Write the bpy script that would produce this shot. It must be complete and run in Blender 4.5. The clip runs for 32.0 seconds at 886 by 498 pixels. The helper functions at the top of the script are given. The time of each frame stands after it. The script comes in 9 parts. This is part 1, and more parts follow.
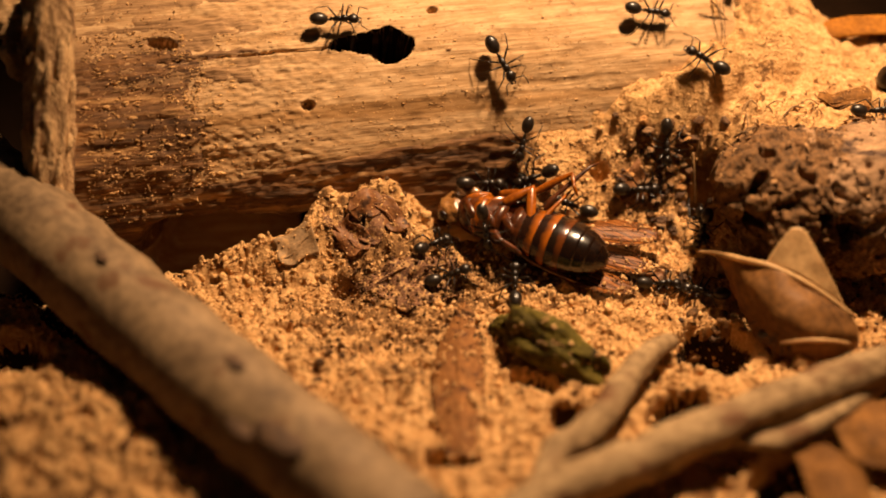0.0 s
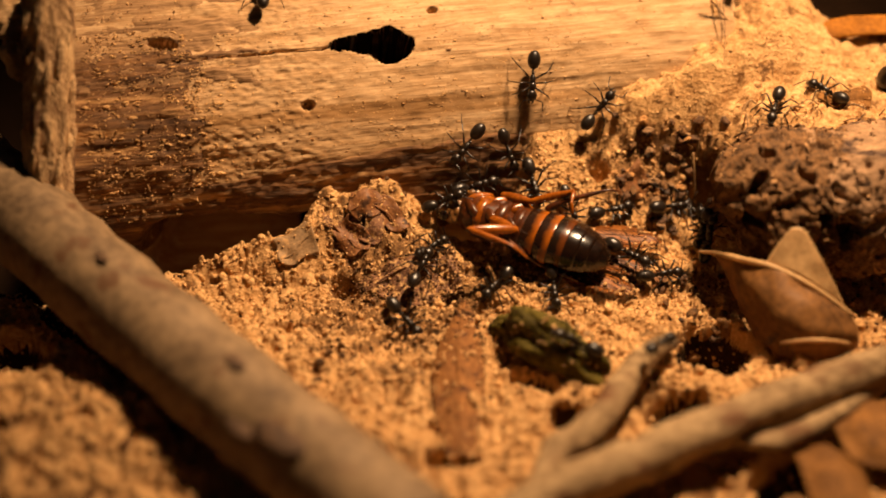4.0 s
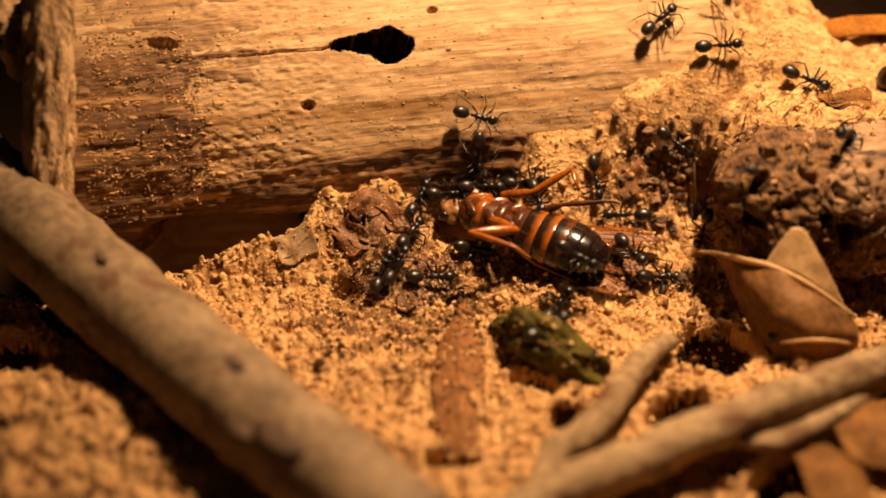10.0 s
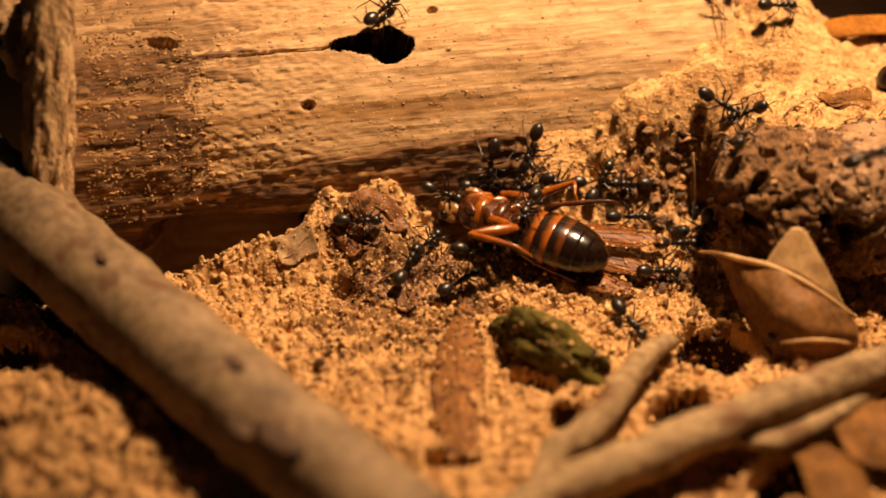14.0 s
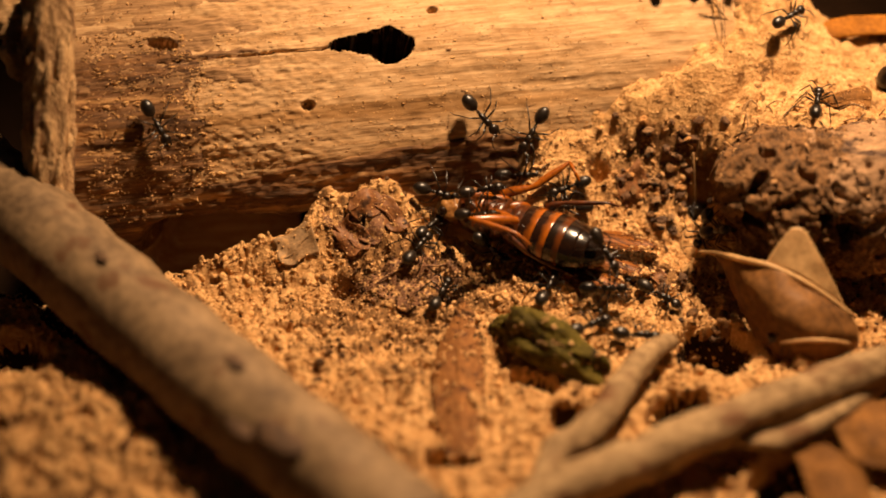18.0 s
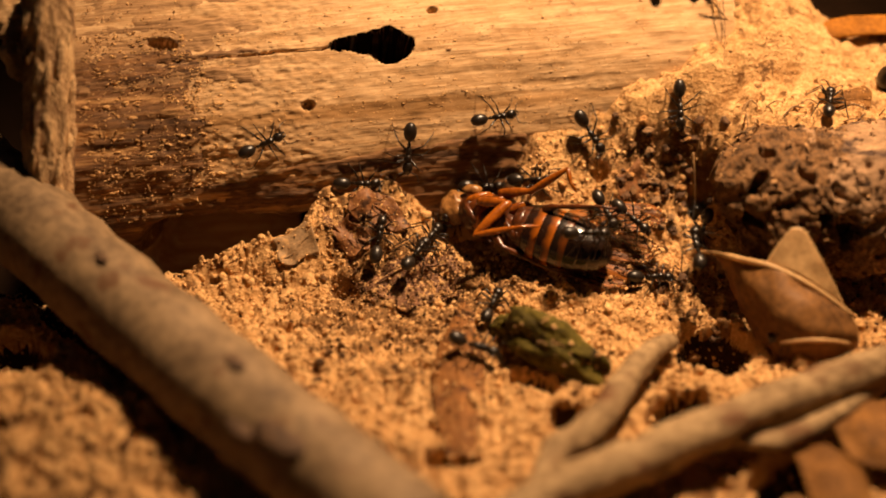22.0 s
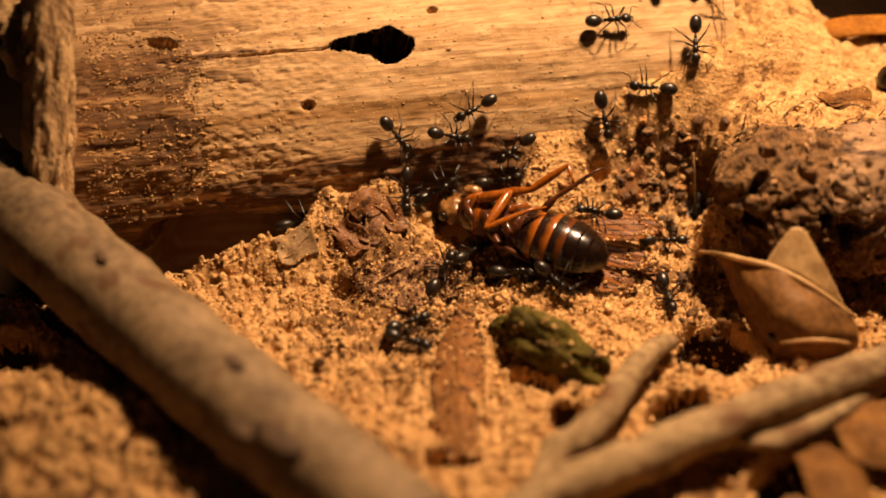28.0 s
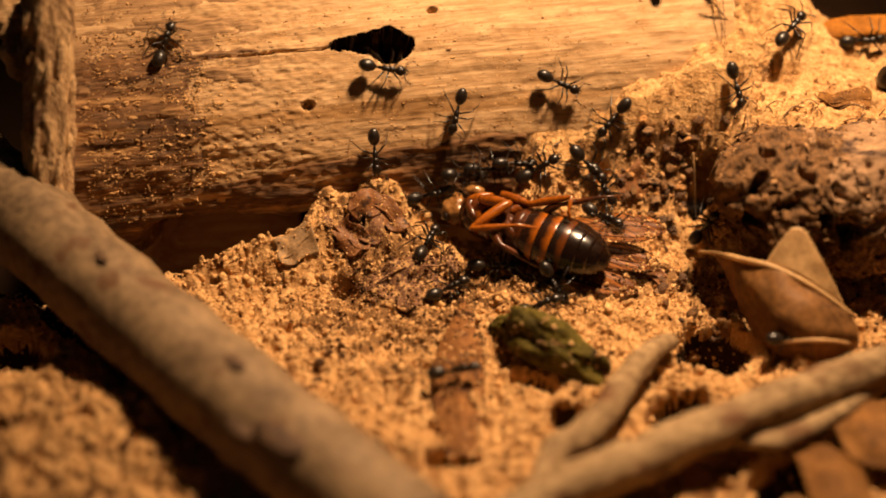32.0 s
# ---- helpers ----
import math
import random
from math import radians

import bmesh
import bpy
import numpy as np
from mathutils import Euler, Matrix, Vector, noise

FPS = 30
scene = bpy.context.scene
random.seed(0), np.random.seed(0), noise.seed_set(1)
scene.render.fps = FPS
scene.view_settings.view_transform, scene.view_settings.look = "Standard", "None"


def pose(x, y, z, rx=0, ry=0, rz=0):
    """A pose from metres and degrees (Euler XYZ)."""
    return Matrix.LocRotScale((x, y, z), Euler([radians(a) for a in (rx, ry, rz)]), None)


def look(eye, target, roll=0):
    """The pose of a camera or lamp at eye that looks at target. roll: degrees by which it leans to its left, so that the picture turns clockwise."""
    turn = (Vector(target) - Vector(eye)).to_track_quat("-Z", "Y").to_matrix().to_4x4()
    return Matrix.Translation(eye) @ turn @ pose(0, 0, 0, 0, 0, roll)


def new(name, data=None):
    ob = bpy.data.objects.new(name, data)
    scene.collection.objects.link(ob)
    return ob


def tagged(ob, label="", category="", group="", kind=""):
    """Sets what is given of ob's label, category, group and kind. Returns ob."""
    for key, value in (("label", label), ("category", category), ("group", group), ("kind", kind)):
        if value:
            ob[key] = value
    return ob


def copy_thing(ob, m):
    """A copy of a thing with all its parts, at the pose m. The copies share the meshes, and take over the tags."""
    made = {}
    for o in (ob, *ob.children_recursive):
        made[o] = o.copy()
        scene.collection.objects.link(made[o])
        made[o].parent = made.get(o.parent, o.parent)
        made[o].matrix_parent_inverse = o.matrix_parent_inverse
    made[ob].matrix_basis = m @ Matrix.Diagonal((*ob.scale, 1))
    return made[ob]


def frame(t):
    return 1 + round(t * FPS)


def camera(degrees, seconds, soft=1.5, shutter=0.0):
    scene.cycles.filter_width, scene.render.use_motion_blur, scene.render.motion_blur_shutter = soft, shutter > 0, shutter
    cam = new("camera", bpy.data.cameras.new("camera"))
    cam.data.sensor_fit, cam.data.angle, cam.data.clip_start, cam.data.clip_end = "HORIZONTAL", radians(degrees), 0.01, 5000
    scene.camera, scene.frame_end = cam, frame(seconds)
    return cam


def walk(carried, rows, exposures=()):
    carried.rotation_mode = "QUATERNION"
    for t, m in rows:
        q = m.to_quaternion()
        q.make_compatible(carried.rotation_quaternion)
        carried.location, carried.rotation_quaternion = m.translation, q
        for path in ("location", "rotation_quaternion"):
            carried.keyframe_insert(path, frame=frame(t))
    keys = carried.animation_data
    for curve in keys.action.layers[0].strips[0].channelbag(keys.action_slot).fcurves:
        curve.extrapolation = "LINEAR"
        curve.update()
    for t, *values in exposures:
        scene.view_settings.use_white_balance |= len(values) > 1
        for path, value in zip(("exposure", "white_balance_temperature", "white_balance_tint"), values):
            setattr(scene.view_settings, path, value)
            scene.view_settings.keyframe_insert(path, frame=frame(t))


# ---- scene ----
MM = 0.001
cam = camera(30, 32.0, soft=1.85, shutter=0.5)
CAM = look((0, -0.1241, 0.10413), (0, 0, 0))
walk(cam, [(0.0, CAM), (32.0, CAM)], exposures=[(t, e, 7200, 10) for t, e in ((0.0, 0.25), (3.0, 0.23), (6.0, 0.30), (10.0, 0.39), (12.0, 0.37), (14.0, 0.36), (17.0, 0.24), (23.0, 0.25), (28.0, 0.27), (32.0, 0.26))])
cam.data.dof.use_dof = True
cam.data.dof.focus_distance = 0.1578
cam.data.dof.aperture_fstop = 9.4

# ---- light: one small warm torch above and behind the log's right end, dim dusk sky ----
world = bpy.data.worlds.new("sky")
scene.world = world
world.use_nodes = True
wn = world.node_tree
wn.nodes.clear()
sky = wn.nodes.new("ShaderNodeTexSky")
sky.sky_type = "NISHITA"
sky.sun_disc = False
sky.sun_elevation = radians(8)
sky.sun_rotation = radians(60)
bg = wn.nodes.new("ShaderNodeBackground")
bg.inputs[1].default_value = 0.003
wo = wn.nodes.new("ShaderNodeOutputWorld")
wn.links.new(sky.outputs[0], bg.inputs[0])
wn.links.new(bg.outputs[0], wo.inputs[0])

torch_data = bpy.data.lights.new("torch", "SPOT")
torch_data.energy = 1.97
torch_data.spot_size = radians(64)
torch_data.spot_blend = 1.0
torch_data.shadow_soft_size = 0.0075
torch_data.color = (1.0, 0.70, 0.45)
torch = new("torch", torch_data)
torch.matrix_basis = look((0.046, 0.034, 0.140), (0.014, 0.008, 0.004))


# ---- small tools; all lengths below are in millimetres ----
def lattice(ix, iy, seed):
    v = np.sin(ix * 127.1 + iy * 311.7 + seed * 74.7) * 43758.5453
    return v - np.floor(v)


def vnoise(x, y, seed=0):
    """Smooth noise from 0 to 1."""
    x, y = np.asarray(x, float), np.asarray(y, float)
    ix, iy = np.floor(x), np.floor(y)
    fx, fy = x - ix, y - iy
    fx, fy = fx * fx * (3 - 2 * fx), fy * fy * (3 - 2 * fy)
    a, b = lattice(ix, iy, seed), lattice(ix + 1, iy, seed)
    c, d = lattice(ix, iy + 1, seed), lattice(ix + 1, iy + 1, seed)
    return (a * (1 - fx) + b * fx) * (1 - fy) + (c * (1 - fx) + d * fx) * fy


def fbm(x, y, seed=0, octaves=3):
    """Summed noise from about -0.5 to 0.5."""
    total, amp = 0.0, 0.5
    for k in range(octaves):
        total = total + amp * (vnoise(x * 2 ** k, y * 2 ** k, seed + k) - 0.5)
        amp *= 0.5
    return total * 1.15


def smooth(e0, e1, v):
    t = np.clip((v - e0) / (e1 - e0), 0, 1)
    return t * t * (3 - 2 * t)


def bump(x, y, cx, cy, sx, sy, turn=0.0):
    c, s = math.cos(radians(turn)), math.sin(radians(turn))
    u, v = (x - cx) * c + (y - cy) * s, -(x - cx) * s + (y - cy) * c
    return np.exp(-(u / sx) ** 2 - (v / sy) ** 2)


def mesh_object(name, verts, faces, material, parent=None, label="", flat=False):
    """A mesh from millimetre arrays."""
    me = bpy.data.meshes.new(name)
    me.from_pydata((np.asarray(verts) * MM).tolist(), [], faces if isinstance(faces, list) else faces.tolist())
    if not flat:
        me.polygons.foreach_set("use_smooth", [True] * len(me.polygons))
    me.materials.append(material)
    me.update()
    ob = new(name, me)
    if parent:
        ob.parent = parent
    if label:
        ob["label"] = label
    return ob


def part(name, bm, material, parent=None, label="", flat=False):
    """Link a bmesh in millimetres as one mesh object."""
    bmesh.ops.scale(bm, vec=(MM, MM, MM), verts=bm.verts)
    bmesh.ops.recalc_face_normals(bm, faces=bm.faces)
    me = bpy.data.meshes.new(name)
    bm.to_mesh(me)
    bm.free()
    if not flat:
        me.polygons.foreach_set("use_smooth", [True] * len(me.polygons))
    me.materials.append(material)
    ob = new(name, me)
    if parent:
        ob.parent = parent
    if label:
        ob["label"] = label
    return ob


def thing(name, label, category, group="", m=None):
    ob = new(name)
    ob.empty_display_size = 0.002
    tagged(ob, label, category, group)
    if m is not None:
        ob.matrix_basis = m
    return ob


def at(x, y, z, rx=0, ry=0, rz=0):
    return pose(x * MM, y * MM, z * MM, rx, ry, rz)


def tube(bm, pts, radii, sides=10, rough=0.0, seed=0, flatten=1.0, ridge=0.0):
    """A tapering tube along points, closed at both ends; rough and ridge roughen its skin."""
    pts = [Vector(p) for p in pts]
    rings, length = [], 0.0
    for i, p in enumerate(pts):
        d = pts[min(i + 1, len(pts) - 1)] - pts[max(i - 1, 0)]
        d.normalize()
        ref = Vector((0, 0, 1)) if abs(d.z) < 0.9 else Vector((1, 0, 0))
        u = d.cross(ref).normalized()
        v = u.cross(d).normalized()
        if i:
            length += (p - pts[i - 1]).length
        ring = []
        for k in range(sides):
            a = 2 * math.pi * k / sides
            r = radii[i]
            if rough:
                r *= 1 + rough * (float(vnoise(length * 0.55, k * 5.0 / sides, seed)) - 0.5) * 2
            if ridge:
                r *= 1 + ridge * (float(vnoise(length * 0.12, k * 0.77, seed + 3)) - 0.5) * 2
            ring.append(bm.verts.new(p + (u * math.cos(a) + v * math.sin(a) * flatten) * r))
        rings.append(ring)
    for a, b in zip(rings, rings[1:]):
        for k in range(sides):
            bm.faces.new((a[k], a[(k + 1) % sides], b[(k + 1) % sides], b[k]))
    bm.faces.new(rings[0][::-1])
    bm.faces.new(rings[-1])
    return rings


def spline(pts, n):
    """n points on a smooth curve through pts."""
    pts = [Vector(p) for p in pts]
    out = []
    for i in range(n):
        s = i / (n - 1) * (len(pts) - 1)
        k = min(int(s), len(pts) - 2)
        f = s - k
        p0, p1, p2, p3 = pts[max(k - 1, 0)], pts[k], pts[k + 1], pts[min(k + 2, len(pts) - 1)]
        out.append(0.5 * ((2 * p1) + (p2 - p0) * f + (2 * p0 - 5 * p1 + 4 * p2 - p3) * f * f + (3 * p1 - p0 - 3 * p2 + p3) * f ** 3))
    return out


def ramp(values, n):
    return [float(v) for v in np.interp(np.linspace(0, 1, n), np.linspace(0, 1, len(values)), values)]


def blob(bm, cx, cy, cz, rx, ry, rz, seg=14, rings=9, turn=(0, 0, 0), noise_amp=0.0, seed=0):
    """An ellipsoid, roughened if asked."""
    m = Matrix.LocRotScale((cx, cy, cz), Euler([radians(a) for a in turn]), (rx, ry, rz))
    made = bmesh.ops.create_uvsphere(bm, u_segments=seg, v_segments=rings, radius=1.0)["verts"]
    if noise_amp:
        for v in made:
            n = noise.noise(v.co * 2.3 + Vector((seed * 3.7, seed, 0)))
            n += 0.5 * noise.noise(v.co * 5.1 + Vector((seed * 1.7, 4, seed)))
            v.co *= 1 + noise_amp * n
    bmesh.ops.transform(bm, matrix=m, verts=made)


# ---- materials ----
def nodes_of(name):
    m = bpy.data.materials.new(name)
    m.use_nodes = True
    nt = m.node_tree
    return m, nt, nt.nodes["Principled BSDF"]


def surface(name, dark, light, rough=0.7, scale=1.0, stretch=(1, 1, 1), fine=6.0, bump_mm=0.05, metal=0.0,
            spots=None, spot_scale=0.3, spot_at=0.6, vary=0.0, island=False, spec=0.5, coat=0.0, mottle=None, mottle_scale=0.9, mottle_relief=-2.2, glow_through=0.0):
    """Two tones mixed by noise at two scales, optional spots, bump and random variation; scale is in cycles a millimetre."""
    m, nt, bsdf = nodes_of(name)
    N, L = nt.nodes, nt.links
    tc = N.new("ShaderNodeTexCoord")
    mp = N.new("ShaderNodeMapping")
    mp.inputs["Scale"].default_value = [1000 * s for s in stretch]
    L.new(tc.outputs["Object"], mp.inputs[0])
    n1 = N.new("ShaderNodeTexNoise")
    n1.inputs["Scale"].default_value = scale
    n1.inputs["Detail"].default_value = 5
    L.new(mp.outputs[0], n1.inputs["Vector"])
    n2 = N.new("ShaderNodeTexNoise")
    n2.inputs["Scale"].default_value = scale * fine
    n2.inputs["Detail"].default_value = 4
    L.new(mp.outputs[0], n2.inputs["Vector"])
    mx = N.new("ShaderNodeMath")
    mx.operation = "MULTIPLY_ADD"
    mx.inputs[1].default_value = 0.5
    L.new(n1.outputs[0], mx.inputs[0])
    half = N.new("ShaderNodeMath")
    half.operation = "MULTIPLY"
    half.inputs[1].default_value = 0.5
    L.new(n2.outputs[0], half.inputs[0])
    L.new(half.outputs[0], mx.inputs[2])
    cr = N.new("ShaderNodeValToRGB")
    cr.color_ramp.elements[0].position, cr.color_ramp.elements[1].position = 0.36, 0.64
    cr.color_ramp.elements[0].color, cr.color_ramp.elements[1].color = (*dark, 1), (*light, 1)
    L.new(mx.outputs[0], cr.inputs[0])
    col = cr.outputs[0]
    if spots:
        n3 = N.new("ShaderNodeTexNoise")
        n3.inputs["Scale"].default_value = spot_scale
        n3.inputs["Detail"].default_value = 6
        L.new(mp.outputs[0], n3.inputs["Vector"])
        r3 = N.new("ShaderNodeValToRGB")
        r3.color_ramp.elements[0].position, r3.color_ramp.elements[1].position = spot_at, spot_at + 0.08
        L.new(n3.outputs[0], r3.inputs[0])
        mix = N.new("ShaderNodeMix")
        mix.data_type = "RGBA"
        L.new(r3.outputs[0], mix.inputs["Factor"])
        L.new(col, mix.inputs["A"])
        mix.inputs["B"].default_value = (*spots, 1)
        col = mix.outputs["Result"]
    high = mx.outputs[0]
    if mottle:
        whole = N.new("ShaderNodeMapping")
        whole.inputs["Scale"].default_value = (600, 1000, 1000)
        L.new(tc.outputs["Object"], whole.inputs[0])
        n4 = N.new("ShaderNodeTexNoise")
        n4.inputs["Scale"].default_value = mottle_scale
        n4.inputs["Detail"].default_value = 6
        n4.inputs["Roughness"].default_value = 0.62
        L.new(whole.outputs[0], n4.inputs["Vector"])
        r4 = N.new("ShaderNodeMapRange")
        r4.inputs["From Min"].default_value, r4.inputs["From Max"].default_value = 0.44, 0.70
        r4.inputs["To Max"].default_value = 0.85
        L.new(n4.outputs[0], r4.inputs[0])
        mix4 = N.new("ShaderNodeMix")
        mix4.data_type = "RGBA"
        L.new(r4.outputs[0], mix4.inputs["Factor"])
        L.new(col, mix4.inputs["A"])
        mix4.inputs["B"].default_value = (*mottle, 1)
        col = mix4.outputs["Result"]
        join = N.new("ShaderNodeMath")
        join.operation = "MULTIPLY_ADD"
        join.inputs[1].default_value = mottle_relief
        L.new(n4.outputs[0], join.inputs[0])
        L.new(high, join.inputs[2])
        high = join.outputs[0]
    if vary:
        if island:
            src = N.new("ShaderNodeNewGeometry").outputs["Random Per Island"]
        else:
            src = N.new("ShaderNodeObjectInfo").outputs["Random"]
        mr = N.new("ShaderNodeMapRange")
        mr.inputs["To Min"].default_value, mr.inputs["To Max"].default_value = 1 - vary, 1 + vary * 0.6
        L.new(src, mr.inputs[0])
        hs = N.new("ShaderNodeHueSaturation")
        L.new(mr.outputs[0], hs.inputs["Value"])
        L.new(col, hs.inputs["Color"])
        col = hs.outputs[0]
    L.new(col, bsdf.inputs["Base Color"])
    bsdf.inputs["Roughness"].default_value = rough
    bsdf.inputs["Metallic"].default_value = metal
    bsdf.inputs["Specular IOR Level"].default_value = spec
    bsdf.inputs["Coat Weight"].default_value = coat
    if bump_mm:
        bp = N.new("ShaderNodeBump")
        bp.inputs["Strength"].default_value = 1.0
        bp.inputs["Distance"].default_value = bump_mm * MM
        L.new(high, bp.inputs["Height"])
        L.new(bp.outputs[0], bsdf.inputs["Normal"])
    if glow_through:
        thin = N.new("ShaderNodeBsdfTranslucent")
        L.new(col, thin.inputs["Color"])
        both = N.new("ShaderNodeMixShader")
        both.inputs[0].default_value = glow_through
        L.new(bsdf.outputs[0], both.inputs[1])
        L.new(thin.outputs[0], both.inputs[2])
        L.new(both.outputs[0], N["Material Output"].inputs["Surface"])
    return m


# mottle darkens the bump's low spots, painting crevice shade into the sand
M_SAND = surface("sand", (0.38, 0.19, 0.066), (0.77, 0.472, 0.216), 0.92, 0.5, bump_mm=0.2, fine=7, spots=(0.15, 0.062, 0.019), spot_scale=0.4, spot_at=0.60, spec=0.2, mottle=(0.46, 0.242, 0.09), mottle_scale=1.6)
M_SOIL = surface("dark_crumbly_soil", (0.10, 0.045, 0.016), (0.34, 0.175, 0.065), 0.9, 0.9, bump_mm=0.3, fine=6, spec=0.3)
M_GRAIN = surface("sand_grain", (0.38, 0.19, 0.066), (0.80, 0.49, 0.225), 0.8, 0.8, bump_mm=0.03, vary=0.34, island=True, spec=0.3)
M_CLOD = surface("soil_clod", (0.05, 0.022, 0.008), (0.17, 0.075, 0.025), 0.85, 0.8, bump_mm=0.08, vary=0.5, island=True, spec=0.3)
M_LOG = surface("weathered_wood", (0.34, 0.190, 0.083), (0.61, 0.392, 0.208), 0.8, 1.5, stretch=(0.05, 1, 1), fine=4, bump_mm=0.08, spec=0.2, mottle=(0.37, 0.205, 0.088), mottle_scale=0.9, mottle_relief=-0.8, spots=(0.31, 0.162, 0.062), spot_scale=0.4, spot_at=0.60)
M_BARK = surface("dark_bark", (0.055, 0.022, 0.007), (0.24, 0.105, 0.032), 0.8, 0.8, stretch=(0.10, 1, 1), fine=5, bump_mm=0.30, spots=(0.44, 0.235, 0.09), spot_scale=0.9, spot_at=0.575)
M_STICK = surface("stick_bark", (0.19, 0.085, 0.035), (0.74, 0.47, 0.23), 0.85, 0.7, stretch=(1, 1, 0.25), fine=5, bump_mm=0.7, spots=(0.12, 0.048, 0.017), spot_scale=0.5, spot_at=0.58)
M_TWIG = surface("pale_twig_bark", (0.105, 0.060, 0.027), (0.31, 0.195, 0.098), 0.75, 0.22, fine=5, bump_mm=0.15, spots=(0.13, 0.058, 0.022), spot_scale=0.28, spot_at=0.58)
M_ROTTEN = surface("rotten_wood", (0.07, 0.03, 0.011), (0.46, 0.26, 0.12), 0.9, 0.45, fine=6, bump_mm=0.3, spots=(0.022, 0.009, 0.004), spot_scale=0.35, spot_at=0.52)
# Darker tone for the leaf's front fold, with its shade painted in.
M_LEAF_SHADED = surface("dry_leaf", (0.085, 0.034, 0.008), (0.25, 0.108, 0.029), 0.6, 0.25, fine=7, bump_mm=0.08, spec=0.3, glow_through=0.12)
M_PEBBLE = surface("olive_mossy_skin", (0.022, 0.016, 0.002), (0.135, 0.098, 0.013), 0.85, 0.6, fine=5, bump_mm=0.2, spots=(0.02, 0.011, 0.004), spot_scale=0.5, spot_at=0.57, spec=0.2)
M_FLAKE = surface("brown_leaf_flake", (0.07, 0.025, 0.009), (0.24, 0.10, 0.038), 0.7, 1.4, fine=5, bump_mm=0.25, spots=(0.46, 0.26, 0.10), spot_scale=1.9, spot_at=0.53)
M_PETAL = surface("reddish_petal", (0.12, 0.045, 0.013), (0.29, 0.122, 0.036), 0.8, 0.35, fine=6, bump_mm=0.08, spots=(0.09, 0.034, 0.014), spot_scale=0.5, spot_at=0.58, spec=0.2)
M_ANT = surface("black_ant_cuticle", (0.004, 0.0025, 0.0015), (0.016, 0.008, 0.0035), 0.33, 2.0, fine=5, bump_mm=0.01, spec=0.5)
# Near-black lining that puts the shade inside the log's hole into colour.
M_CAVITY_SHADE = surface("cavity_shade", (0.008, 0.004, 0.002), (0.03, 0.014, 0.006), 0.95, 0.8, bump_mm=0.1, spec=0.1)
M_BAST = surface("thin_inner_bark", (0.19, 0.095, 0.038), (0.44, 0.25, 0.112), 0.85, 0.8, stretch=(0.08, 1, 1), fine=5, bump_mm=0.3, spots=(0.12, 0.052, 0.02), spot_scale=0.3, spot_at=0.57)
M_CRUST = surface("crusty_orange_wood", (0.20, 0.085, 0.026), (0.48, 0.24, 0.08), 0.9, 0.9, fine=5, bump_mm=0.2, vary=0.4)
M_OLDWOOD = surface("grey_brown_dead_wood", (0.14, 0.072, 0.033), (0.42, 0.24, 0.12), 0.85, 0.7, stretch=(0.4, 1, 1), fine=5, bump_mm=0.25, spots=(0.05, 0.021, 0.009), spot_scale=0.5, spot_at=0.57)
# Dark rot of the branch and crumbs; on the branch's lower flank also painted shade.
M_DECAY_AND_SHADE = surface("decay_and_shade", (0.014, 0.006, 0.0025), (0.27, 0.132, 0.05), 0.85, 0.9, fine=5, bump_mm=0.3, spec=0.3)
# Near-black tone painted into the ground's hollows as their shade.
M_HOLLOW_SHADE = surface("hollow_shade", (0.010, 0.005, 0.002), (0.045, 0.02, 0.008), 0.95, 0.5, fine=6, bump_mm=0.3, spec=0.15)
M_OLDLEAF = surface("old_brown_leaf", (0.085, 0.033, 0.007), (0.27, 0.115, 0.027), 0.75, 0.4, fine=6, bump_mm=0.12, spec=0.2)
M_LUMP = surface("sand_lump", (0.36, 0.178, 0.06), (0.78, 0.47, 0.21), 0.92, 1.6, bump_mm=0.2, vary=0.28, island=True, spec=0.2)
M_TWIG2 = surface("slim_twig_bark", (0.12, 0.068, 0.032), (0.42, 0.28, 0.145), 0.8, 0.35, stretch=(0.6, 1, 1), fine=5, bump_mm=0.3, spots=(0.13, 0.058, 0.026), spot_scale=0.3, spot_at=0.57, spec=0.2)
M_SCAR = surface("bud_scar", (0.045, 0.022, 0.010), (0.14, 0.070, 0.030), 0.8, 0.9, bump_mm=0.1)
M_SPLINT = surface("wood_splinter", (0.12, 0.055, 0.02), (0.5, 0.27, 0.11), 0.85, 0.8, bump_mm=0.05, vary=0.6)
# Paler tone of the same leaf: its flap is painted as lit.
M_LEAF_PALE_LIT = surface("pale_lit_leaf", (0.48, 0.27, 0.11), (0.72, 0.46, 0.21), 0.55, 0.3, fine=6, bump_mm=0.05, glow_through=0.35)
M_STRIP = surface("red_dead_leaf", (0.17, 0.058, 0.007), (0.34, 0.125, 0.016), 0.75, 0.4, fine=6, bump_mm=0.06, spec=0.12)
M_SCRAP = surface("reddish_dry_scrap", (0.10, 0.036, 0.012), (0.30, 0.125, 0.045), 0.55, 0.6, fine=6, bump_mm=0.12, spots=(0.05, 0.02, 0.008), spot_scale=0.6, spot_at=0.57, spec=0.3)
M_GREYLEAF = surface("greyish_dry_leaf", (0.18, 0.105, 0.046), (0.38, 0.23, 0.11), 0.7, 0.6, fine=6, bump_mm=0.12, spots=(0.50, 0.28, 0.11), spot_scale=1.2, spot_at=0.56)
M_CLOD2 = surface("dark_wood_crumb", (0.035, 0.015, 0.006), (0.15, 0.065, 0.022), 0.8, 0.9, bump_mm=0.15, vary=0.5)
M_FIBRE = surface("dry_fibre", (0.10, 0.05, 0.02), (0.36, 0.2, 0.08), 0.7, 0.6, bump_mm=0.0, vary=0.5)

# ---- the log's and the ground's shape ----
LOG_TURN = 9.0
